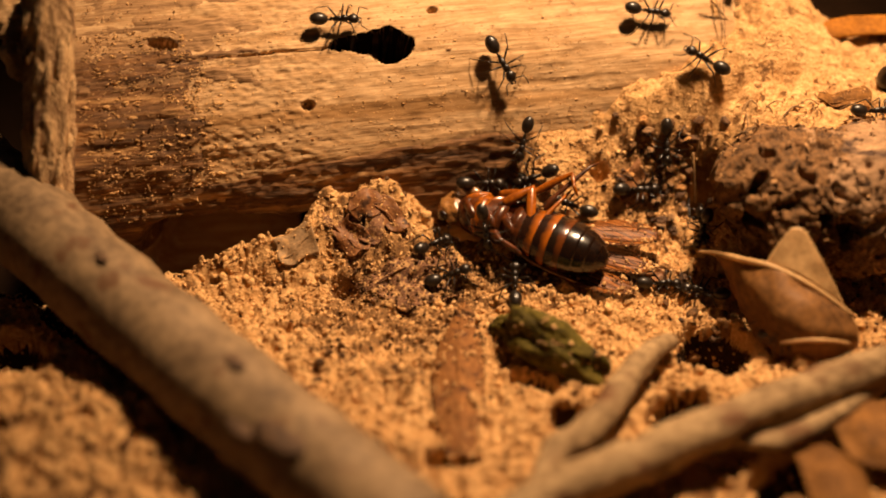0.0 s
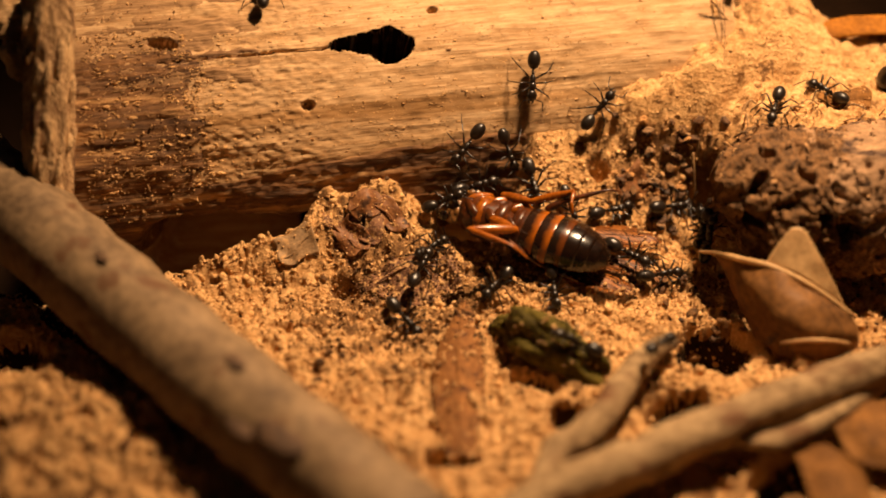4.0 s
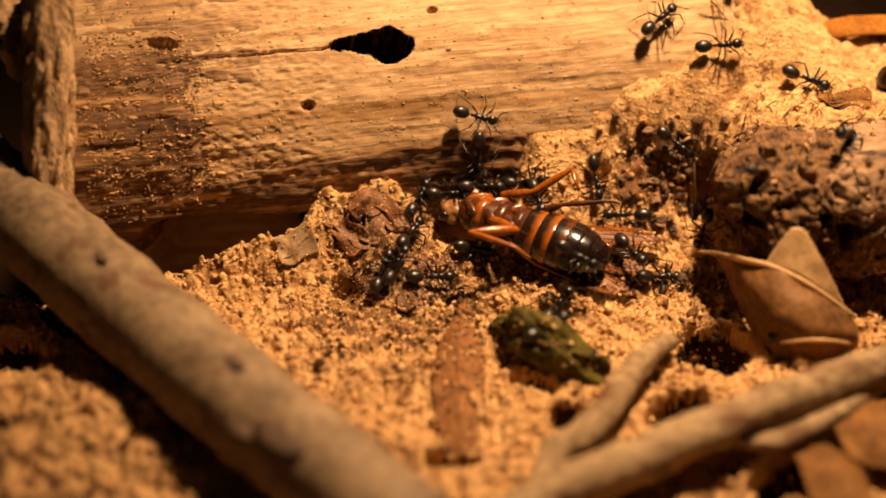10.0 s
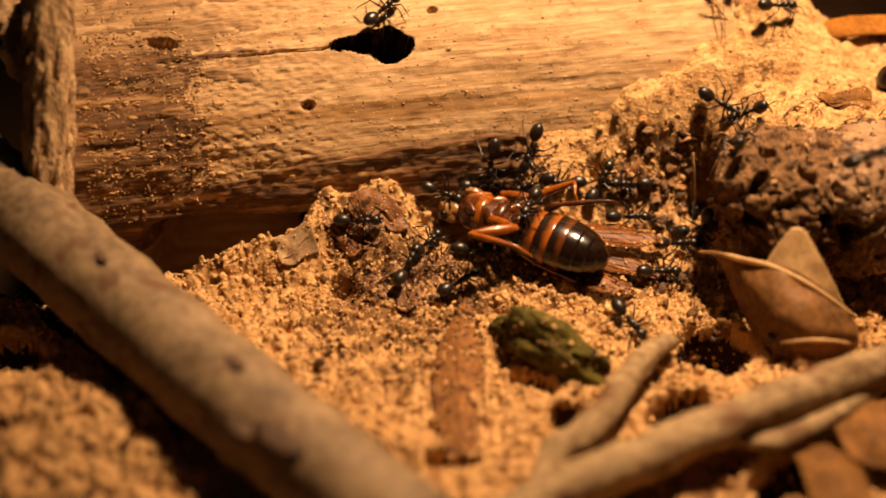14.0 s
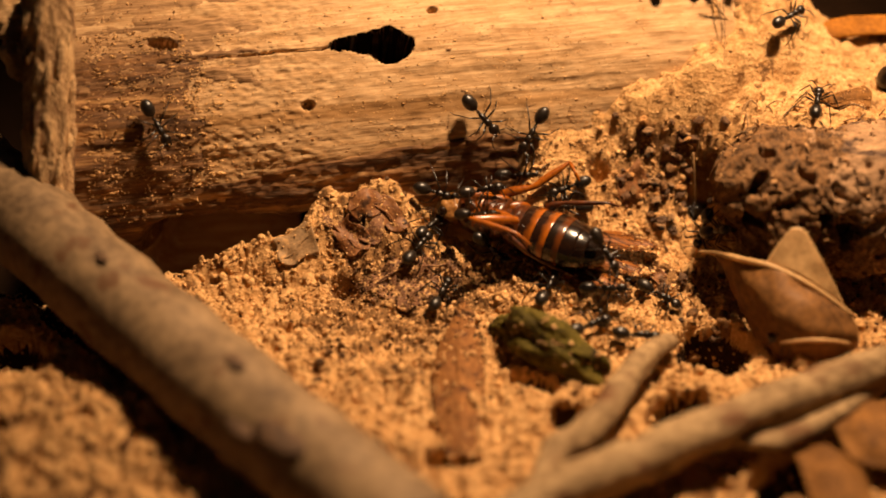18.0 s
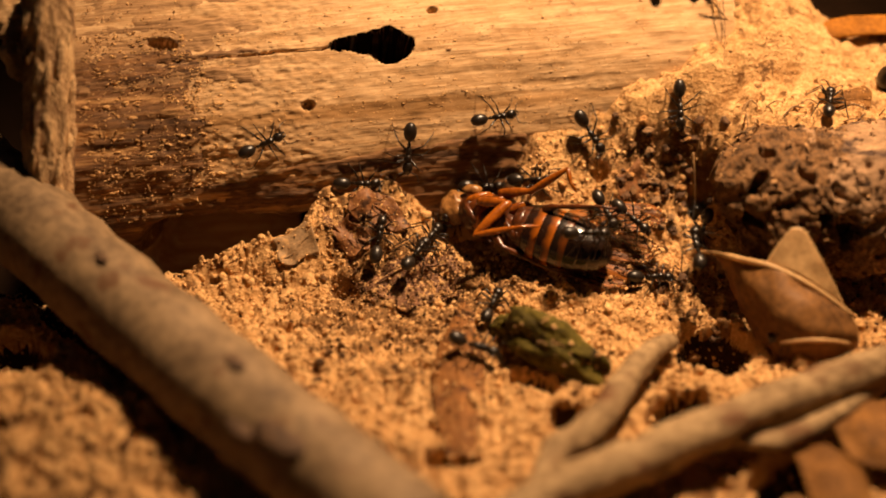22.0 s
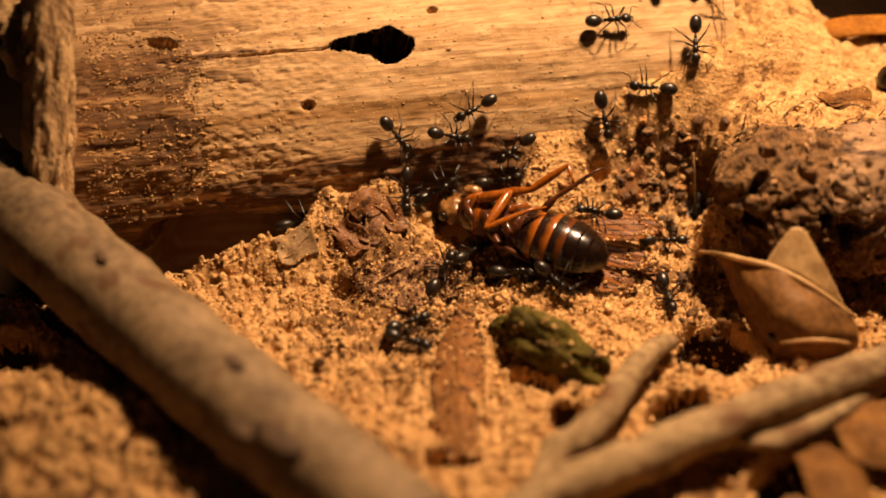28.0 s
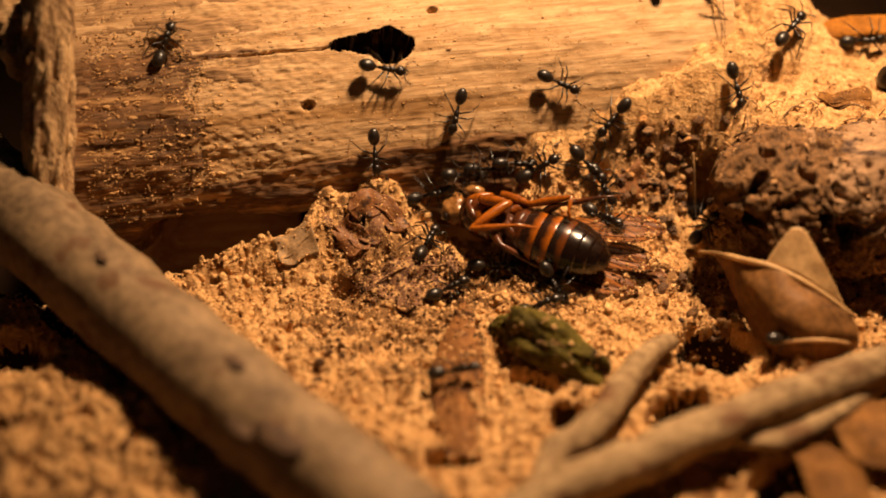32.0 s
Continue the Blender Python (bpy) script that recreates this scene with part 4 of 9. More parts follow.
def banded(name, a, b):
    """Cuticle that goes from a to b along the ring, with an uneven edge."""
    m = surface(name, a, a, 0.21, 0.5, bump_mm=0.02, coat=0.25)
    nt = m.node_tree
    bs = nt.nodes["Principled BSDF"]
    tc, sep = nt.nodes.new("ShaderNodeTexCoord"), nt.nodes.new("ShaderNodeSeparateXYZ")
    nz, ad, cr = nt.nodes.new("ShaderNodeTexNoise"), nt.nodes.new("ShaderNodeMath"), nt.nodes.new("ShaderNodeValToRGB")
    nz.inputs["Scale"].default_value = 900
    ad.operation = "MULTIPLY_ADD"
    ad.inputs[1].default_value = 0.5
    nt.links.new(tc.outputs["Generated"], sep.inputs[0])
    nt.links.new(tc.outputs["Object"], nz.inputs["Vector"])
    nt.links.new(nz.outputs[0], ad.inputs[0])
    nt.links.new(sep.outputs[0], ad.inputs[2])
    e = cr.color_ramp.elements
    e[0].position, e[1].position = 0.66, 1.0
    e[0].color, e[1].color = (*b, 1), (*a, 1)
    nt.links.new(ad.outputs[0], cr.inputs[0])
    nt.links.new(cr.outputs[0], bs.inputs["Base Color"])
    return m


M_BAND = banded("banded_cuticle", (0.30, 0.078, 0.008), (0.016, 0.006, 0.003))
M_BAND2 = banded("dark_banded_cuticle", (0.10, 0.026, 0.005), (0.012, 0.006, 0.003))


def wing_material():
    m, nt, bs = nodes_of("wing_membrane")
    N, L = nt.nodes, nt.links
    tc, mp, nz, cr = N.new("ShaderNodeTexCoord"), N.new("ShaderNodeMapping"), N.new("ShaderNodeTexNoise"), N.new("ShaderNodeValToRGB")
    mp.inputs["Rotation"].default_value[2] = radians(-18)
    mp.inputs["Scale"].default_value = (180, 4600, 1000)
    nz.inputs["Scale"].default_value = 1.0
    nz.inputs["Detail"].default_value = 4
    L.new(tc.outputs["Object"], mp.inputs[0])
    L.new(mp.outputs[0], nz.inputs["Vector"])
    L.new(nz.outputs[0], cr.inputs[0])
    cr.color_ramp.elements[0].position, cr.color_ramp.elements[1].position = 0.38, 0.62
    cr.color_ramp.elements[0].color, cr.color_ramp.elements[1].color = (0.10, 0.027, 0.004, 1), (0.36, 0.115, 0.017, 1)
    L.new(cr.outputs[0], bs.inputs["Base Color"])
    bs.inputs["Roughness"].default_value = 0.5
    bs.inputs["Specular IOR Level"].default_value = 0.25
    bs.inputs["Alpha"].default_value = 0.72
    return m


M_WING = wing_material()
M_VEIN = surface("wing_vein", (0.05, 0.018, 0.007), (0.12, 0.045, 0.014), 0.6, 1.0, bump_mm=0.0, spec=0.2)

PREY = at(8.0, -2.0, 3.9, 0, 3, -27)
prey = thing("dead_insect", "dead brown winged insect on its back, half dismembered", "insect", m=PREY)


def ring_part(name, x0, x1, r0, r1, mat, parent, bulge=0.10, cz=0.0, flat=0.86, label=""):
    bm = bmesh.new()
    n = 9
    pts, rad = [], []
    for i in range(n):
        f = i / (n - 1)
        pts.append((x0 + (x1 - x0) * f, 0, cz))
        rad.append((r0 + (r1 - r0) * f) * (1 + bulge * math.sin(math.pi * min(1, f * 1.05))) * (1.0 if f < 0.93 else 0.97))
    tube(bm, pts, rad, 28, flatten=flat)
    return part(name, bm, mat, parent, label)


# abdomen, a part with its segments
abdomen = ring_part("abdomen", -1.4, 0.6, 2.2, 2.5, M_BROWN, prey, 0.05)
xs = [0.2, 1.75, 3.2, 4.55, 5.75, 6.8, 7.7, 8.35]
rr = [2.6, 2.8, 2.9, 2.82, 2.6, 2.2, 1.6, 0.7]
for i in range(7):
    mt = (M_BAND, M_BAND, M_BAND2, M_BLACK, M_BLACK, M_BLACK, M_BLACK)[i]
    ring_part("segment", xs[i] - 0.25, xs[i + 1], rr[i], rr[i + 1] * 1.0, mt, abdomen, 0.012, 0.0 - 0.02 * i)
# thorax plates
bm = bmesh.new()
blob(bm, -4.0, 0, -0.1, 3.4, 2.25, 2.1, 24, 16, (0, 0, 0), 0.08, 1)
thorax = part("thorax", bm, M_BROWN, prey)
for x, y, r in ((-5.6, 0.9, 1.15), (-5.7, -0.9, 1.1), (-3.7, 1.05, 1.3), (-3.7, -1.05, 1.3), (-1.7, 1.1, 1.25), (-1.7, -1.1, 1.25)):
    bm = bmesh.new()
    blob(bm, x, y, 1.1, r * 1.25, r * 0.42, r * 0.62, 16, 10, (0, 0, 40 if y > 0 else -40), 0.12, int(x * 10))
    part("leg_base", bm, M_ORANGE if y > 0 else M_BROWN, thorax)
for k, (x0, r) in enumerate(((-0.7, 2.2), (-2.6, 2.25), (-4.6, 2.15), (-6.2, 1.6))):
    bm = bmesh.new()
    tube(bm, [(x0 - 0.35, 0, 0), (x0, 0, 0.06), (x0 + 0.3, 0, 0.02)], [r * 0.98, r * 1.05, r], 26, flatten=0.9)
    part("plate", bm, M_ORANGE if k == 2 else M_BROWN, thorax)
bm = bmesh.new()
blob(bm, -7.7, 0.1, -0.5, 1.7, 1.7, 1.2, 26, 18, (0, 0, 10), 0.22, 3)
head = part("head", bm, M_PALE, prey, "pale torn-open head")
for y in (-1.25, 1.25):
    bm = bmesh.new()
    blob(bm, -8.2, y * 1.2, -0.4, 0.55, 0.4, 0.6, 10, 8)
    part("eye", bm, M_BLACK, head)
bm = bmesh.new()
blob(bm, -6.6, 1.7, 0.9, 0.9, 0.6, 0.5, 12, 8, (0, 0, 20), 0.35, 8)
part("torn_tissue", bm, M_PALE, prey, "white torn tissue")


def prey_leg(name, origin, pts, radii, mat):
    """A leg whose points are given from its joint."""
    bm = bmesh.new()
    n = 10 * (len(pts) - 1) + 1
    line, rad = [], []
    for i in range(len(pts) - 1):
        for k in range(10):
            f = k / 10
            line.append(Vector(pts[i]).lerp(Vector(pts[i + 1]), f))
            rad.append(radii[i] * (0.72 + 0.5 * math.sin(math.pi * min(1.0, 0.12 + f * 0.95))) * (1 - 0.1 * f))
    line.append(Vector(pts[-1]))
    rad.append(radii[-1] * 0.5)
    tube(bm, line, rad, 10)
    ob = part(name, bm, mat, prey)
    ob.location = [c * MM for c in origin]
    return ob


leg_z = prey_leg("hind_leg", (-2.8, 0.4, 2.0), [(0, 0, 0), (3.0, 0.1, 0.9), (0.9, -3.9, 0.6), (5.0, -2.2, 1.2), (6.6, -1.4, 0.6)], [0.46, 0.44, 0.26, 0.15], M_ORANGE)
leg_f = prey_leg("fore_leg", (-3.8, 1.9, 1.6), [(0, 0, 0), (3.0, 1.0, 0.9), (5.7, 3.6, 2.9), (6.6, 2.4, 2.6), (7.2, 2.2, 1.8)], [0.42, 0.34, 0.2, 0.15], M_ORANGE)
leg_m = prey_leg("middle_leg", (1.0, 1.6, 2.0), [(0, 0, 0), (0.8, 1.2, 1.0), (3.2, 4.6, 2.4), (3.8, 5.6, 2.2)], [0.34, 0.22, 0.12], M_BROWN)
leg_l = prey_leg("low_leg", (-3.0, -1.8, 0.4), [(0, 0, 0), (1.6, -1.2, 0.4), (5.0, -0.9, -1.2), (9.2, -0.6, -2.2)], [0.4, 0.26, 0.15], M_BROWN)
for leg, ps in ((leg_f, ((4.2, 2.2, 1.9), (4.9, 2.8, 2.4), (5.4, 3.3, 2.7))), (leg_z, ((2.4, -4.0, 0.6), (3.6, -3.4, 0.8), (4.7, -2.8, 1.0)))):
    for q in ps:
        bm = bmesh.new()
        tube(bm, [q, (q[0] + 0.35, q[1] - 0.25, q[2] - 0.3)], [0.07, 0.02], 5)
        part("spine", bm, M_BROWN, leg)


def wing(name, root, tip, width, lift, seed, label):
    """A thin veined wing from root to tip, in the insect's space."""
    root, tip = Vector(root), Vector(tip)
    d = (tip - root)
    side = Vector((-d.y, d.x, 0)).normalized()

    def outline(f):
        return width * (0.25 + 0.75 * math.sin(math.pi * (0.12 + 0.60 * f))) * (1 if f < 0.7 else math.sqrt(max(0.03, 1 - ((f - 0.7) / 0.3) ** 2)))

    rows = []
    for e in (-0.5, -0.2, 0.15, 0.5):
        rows.append([root + d * f + side * outline(f) * e + Vector((0, 0, lift * math.sin(f * 3) + 0.12 * math.sin(e * 9))) for f in (0, 0.2, 0.45, 0.7, 0.82, 0.9, 0.96, 1.0)])
    w = part(name, sheet(rows, 30, 14, 0.05, 0.12, seed), M_WING, prey, label)
    for e in (-0.48, -0.3, -0.12, 0.05, 0.22, 0.4):
        pts = [root + d * f + side * outline(f) * e * (0.3 + 0.7 * min(1, f * 1.6)) + Vector((0, 0, lift * math.sin(f * 3) + 0.12 * math.sin(e * 9) + 0.05)) for f in np.linspace(0.02, 0.97, 10)]
        bm = bmesh.new()
        tube(bm, pts, ramp([0.06, 0.04, 0.025], 10), 5)
        part("vein", bm, M_VEIN, w)
    rng = np.random.RandomState(seed)
    top = [v.co / MM for v in w.data.vertices]
    spots = np.array([top[k][:] for k in rng.randint(0, len(top), 90)]) + rng.normal(0, 0.12, (90, 3)) * (1, 1, 0)
    for mat, pick in ((M_GRAIN, spots[:60]), (M_CLOD, spots[60:])):
        dust = scatter("dust", pick + (0, 0, 0.06), np.clip(rng.lognormal(-2.1, 0.45, len(pick)), 0.06, 0.35), mat, "sand and soil grains stuck to the wing", "", seed)
        dust.parent = w
    return w


wing("forewing", (1.6, 1.9, -1.1), (11.4, 6.4, -0.9), 3.6, 0.25, 1, "translucent brown veined wing")
wing("forewing", (-0.6, -1.9, -1.8), (11.6, -0.2, -2.4), 3.2, 0.15, 2, "translucent brown veined wing")
wing("hindwing", (2.4, 0.8, -1.8), (12.0, 3.2, -2.1), 3.4, 0.2, 3, "torn dark veined wing")
bm = bmesh.new()
tube(bm, spline([(-1.6, -2.2, 0.2), (1.0, -2.75, -0.6), (3.5, -2.7, -1.2), (6.4, -2.4, -1.7)], 16), ramp([0.12, 0.16, 0.14, 0.05], 16), 6)
part("wing_edge", bm, M_PALE, prey, "pale hardened wing edge")


# ---- ants ----
def build_ant():
    """One black ant that looks along +x, its feet at z = 0."""
    ob = thing("ant", "small black ant with a glossy rounded abdomen", "ant", "ants round the dead insect")
    bm = bmesh.new()
    blob(bm, 2.02, 0, 1.02, 0.60, 0.52, 0.42, 16, 11, (0, 14, 0))
    head_ob = part("head", bm, M_ANT, ob)
    for sy in (-1, 1):
        bm = bmesh.new()
        tube(bm, [(2.42, 0.2 * sy, 0.88), (2.72, 0.2 * sy, 0.76), (2.86, 0.04 * sy, 0.72)], [0.12, 0.1, 0.03], 6)
        part("mandible", bm, M_ANT, head_ob)
        bm = bmesh.new()
        blob(bm, 2.02, 0.46 * sy, 1.16, 0.14, 0.07, 0.13, 8, 6)
        part("eye", bm, M_ANT, head_ob)
        bm = bmesh.new()
        tube(bm, spline([(2.36, 0.16 * sy, 1.16), (2.55, 0.75 * sy, 1.62), (2.62, 0.95 * sy, 1.66), (3.05, 1.12 * sy, 1.25), (3.5, 1.2 * sy, 0.8)], 13), ramp([0.055, 0.05, 0.05, 0.055, 0.05], 13), 6)
        part("antenna", bm, M_ANT, ob)
    bm = bmesh.new()
    blob(bm, 1.12, 0, 1.10, 0.48, 0.36, 0.40, 14, 10, (0, 6, 0))
    blob(bm, 0.45, 0, 1.02, 0.62, 0.30, 0.34, 14, 10, (0, -12, 0))
    blob(bm, 1.52, 0, 1.06, 0.22, 0.2, 0.2, 10, 8)
    part("thorax", bm, M_ANT, ob)
    bm = bmesh.new()
    blob(bm, -0.24, 0, 0.98, 0.16, 0.2, 0.34, 10, 8, (0, 12, 0))
    blob(bm, -0.45, 0, 0.85, 0.3, 0.11, 0.11, 8, 6)
    part("waist", bm, M_ANT, ob)
    bm = bmesh.new()
    blob(bm, -1.48, 0, 1.02, 0.96, 0.66, 0.63, 22, 15, (0, 8, 0))
    for v in bm.verts:
        ring_no = (v.co.x + 2.6) * 1.9
        f = ring_no - math.floor(ring_no)
        k = 1 + 0.035 * (f - 0.5)
        v.co.y *= k
        v.co.z = 1.02 + (v.co.z - 1.02) * k
        if v.co.x < -2.2:
            v.co.y *= 1 - 0.25 * (-2.2 - v.co.x)
    part("gaster", bm, M_GASTER, ob)
    for body in ob.children_recursive:
        for v in body.data.vertices:
            v.co.z += 0.3 * MM
    legs = []
    for x, fx, fy, kx, ky in ((1.2, 2.25, 1.75, 1.75, 0.95), (0.8, 0.55, 2.15, 0.75, 1.15), (0.4, -1.75, 1.95, -0.45, 1.05)):
        for sy in (-1, 1):
            bm = bmesh.new()
            knee = Vector((kx - x, ky * sy, 0.75))
            foot = Vector((fx - x, fy * sy, -1.12))
            shin = knee.lerp(foot, 0.72) + Vector((0, 0.1 * sy, 0.05))
            tube(bm, [(0, 0, 0), knee * 0.2 + Vector((0, 0, -0.02)), knee * 0.6, knee, knee.lerp(shin, 0.1), knee.lerp(shin, 0.5), shin, foot], [0.09, 0.09, 0.105, 0.06, 0.05, 0.07, 0.042, 0.025], 7)
            leg = part("leg", bm, M_ANT, ob)
            leg.location = (x * MM, 0.2 * sy * MM, 1.14 * MM)
            legs.append(leg)
    return ob


M_GASTER = surface("glossy_ant_abdomen", (0.006, 0.004, 0.003), (0.022, 0.014, 0.009), 0.34, 2.0, stretch=(0.5, 1, 1), fine=5, bump_mm=0.012)
first_ant = build_ant()


def gait(ant, rows, seed):
    """Swing the six legs while the ant walks."""
    rng = random.Random(seed)
    legs = [o for o in ant.children if o.name.split(".")[0] == "leg"]
    for n, leg in enumerate(legs):
        home = leg.location.copy()
        sign = 1 if n in (0, 3, 4) else -1
        side = -1 if n % 2 == 0 else 1
        keys = []
        for i, (t, m) in enumerate(rows):
            a = sign * (1 if i % 2 else -1) * rng.uniform(5, 15) * side
            keys.append((t, Matrix.Translation(home) @ pose(0, 0, 0, rng.uniform(-3, 5) * side, 0, a)))
        walk(leg, keys)


def motions():
    body = [(0, 0, 0, 0, 4, 0, 0), (3, 0.1, 0, 0, -3, 0, 1), (6, 0.2, 0, 0, 2, 0, -1), (9, 0.2, -0.1, 0, 0, 0, 0), (12, -0.1, 0, 0, -2, 0, 1), (14, 0.0, 0, 0, 0, 0, 0),
            (17, -0.2, 0.2, 0, -8, 0, -1), (18.5, -0.2, 0.2, 0.1, -10, -2, 0), (19.4, -0.2, 0.1, 0.2, 4, -4, 3), (20, 0.0, 0.3, 0.3, 14, -7, 8), (21, 0.3, 0.2, 0.3, 22, -3, 4),
            (22, 0.2, 0.1, 0.2, 22, 0, 2), (23, 0.4, -0.1, 0.1, 20, 1, -2), (24, 0.4, 0, 0.1, 22, 1, -1), (25, 0.3, 0, 0.1, 20, 0, -1), (28, 0.0, 0, 0, 14, 0, 0), (30, 0.1, 0, 0, 12, 0, -2), (32, 0.2, 0, 0, 14, 0, -1)]
    walk(prey, [(t, PREY @ at(x, y, z, a, b, c)) for t, x, y, z, a, b, c in body])

    def swing(leg, rows):
        home = leg.location.copy()
        walk(leg, [(t, Matrix.Translation(home) @ at(x, y, z, a, b, c)) for t, a, b, c, x, y, z in ((*r, 0, 0, 0)[:7] for r in rows)])

    swing(leg_z, [(0, 20, -5, 52, -0.0, -0.0, 0.0), (1, 10, 0, 40, -0.1, -0.77, -0.13), (2, 0, 0, 18, -0.2, -1.53, -0.27), (3, -8, 4, -22, -0.3, -2.3, -0.4), (6, -10, 4, -26, -0.3, -2.3, -0.4), (9, -8, 4, -20, -0.3, -2.3, -0.4), (12, -8, 4, -24, -0.3, -2.3, -0.4), (14, -6, 3, -18, -0.3, -2.3, -0.4), (18, -8, 4, -20, -0.3, -2.3, -0.4), (19.4, -6, 2, -16, -1.1, -1.54, -0.12), (20, -4, 0, -14, -2.3, -0.4, 0.3), (21, -2, 0, -8, -2.3, -0.4, 0.3), (22, 0, 0, 6, -2.3, -0.4, 0.3), (23, 0, 0, 0, -2.3, -0.4, 0.3), (25, 0, 0, 4, -2.3, -0.4, 0.3), (28, 0, 0, 24, -2.3, -0.4, 0.3), (29, 4, 0, 30, -2.3, -0.4, 0.3), (30, 0, 0, 10, -2.3, -0.4, 0.3), (32, 0, 0, 2, -2.3, -0.4, 0.3)])
    swing(leg_f, [(0, 0, 0, -6), (2, 0, 4, -20), (4, 0, 4, -22), (6, 0, 10, -34), (9, 0, -4, -4), (12, 0, 0, -2), (14, 0, 4, -10), (17, 0, -4, 4), (19, 0, -6, 6), (21, 0, 0, -4), (25, 0, 0, 0), (29, 0, 0, 2), (32, 0, 8, -22)])
    swing(leg_m, [(0, 0, 0, 10), (3, 0, 0, -14), (6, 0, 12, -30), (12, 0, 10, -30), (18, 0, 12, -34), (22, 0, 10, -40), (25, 0, 6, -28), (28, 0, 0, -2), (29, 0, 0, 4), (32, 0, 8, -26)])
    ants = [first_ant] + [copy_thing(first_ant, at(0, 0, 0)) for _ in range(47)]
    crowd = []

    def crawl(rows):
        keys = [(t, at(x, y, z, a, b, c)) for t, x, y, z, a, b, c in rows]
        ant = ants[len(crowd)]
        crowd.append(ant)
        ant.scale = [0.9 + 0.1 * ((len(crowd) * 7) % 5) / 4] * 3
        walk(ant, keys)
        gait(ant, keys, len(crowd))

    # ants: seconds, place in millimetres, turn in degrees
    # ants begin
    crawl([(0, -10.51, 11.59, 18.37, 27, 1, 2), (0.25, -10.68, 12.01, 18.56, 19, 23, -43), (0.5, -10.79, 12.26, 18.7, -1, 25, -88), (0.75, -10.99, 12.67, 18.88, -20, 18, -131), (1, -11.13, 13, 19.04, -25, -2, -177), (1.25, -11.11, 14.24, 19.61, -14, -20, 133), (1.5, -11.05, 15.21, 20.2, 2, -14, 90), (2, -11.06, 18.29, 20.95, 1, -3, 91), (2.25, -12.63, 16.88, 20.48, -10, -8, 145), (2.5, -14.16, 14.99, 20.21, -10, 10, -132), (3, -17.31, 12.39, 19.15, -19, -16, 151), (3.6, -17.43, 13.52, 19.6, 0, -26, 97), (4.5, -17.58, 14.78, 20.28, 0, -15, 97), (5.4, -17.83, 16.85, 20.65, -1, -11, 97), (6, -18, 18.08, 20.95, 0, -5, 97), (12, -18, 18.08, 20.95, 0, -5, 97), (12.167, -17.58, 17.03, 20.75, 6, -8, 55), (12.333, -17.17, 15.98, 20.5, 10, 4, -17), (12.5, -16.78, 15.02, 20.25, 4, 14, -69), (13, -15.67, 12.49, 19.19, 13, 11, -33), (13.5, -10.85, 12.7, 18.9, 25, 4, 0), (14, -5.97, 12.49, 18.67, 18, -14, 45), (14.2, -7.36, 11.84, 18.4, -2, -29, 97), (14.4, -8.76, 11.22, 17.97, -26, -16, 152), (14.6, -10.2, 10.88, 17.67, -40, 17, -158), (15.5, -16.55, 7.36, 15.97, -32, 12, -152), (16.4, -22.81, 4.57, 14.29, -40, 14, -154), (16.7, -24.92, 3.53, 13.94, -27, 43, -112), (17, -26.88, 2.85, 13.26, 30, 46, -45), (18, -26.99, 2.85, 13.28, 30, 47, -44), (20, -26.99, 2.85, 13.28, 30, 47, -44), (20.25, -27.21, 5.41, 15.81, 45, -8, 17), (20.5, -27.78, 9.03, 17.92, 11, -47, 94), (21, -28.62, 17.06, 20.9, 0, 2, 99), (30, -28.62, 17.06, 20.9, 0, 2, 99), (30.167, -28.01, 15.5, 20.82, 0, -4, 59), (30.333, -27.6, 14.74, 20.37, 13, 4, -20), (30.5, -27.11, 13.42, 20.1, 5, 14, -69), (31, -25.82, 10.33, 18.93, 8, 20, -59), (31.5, -26.09, 9.5, 18.43, -13, 37, -107), (31.667, -26.04, 9.38, 18.39, 43, 34, -36), (31.833, -26.17, 9.42, 18.62, 81, -14, -2), (32, -26.39, 8.71, 17.47, 13, -35, 69)])
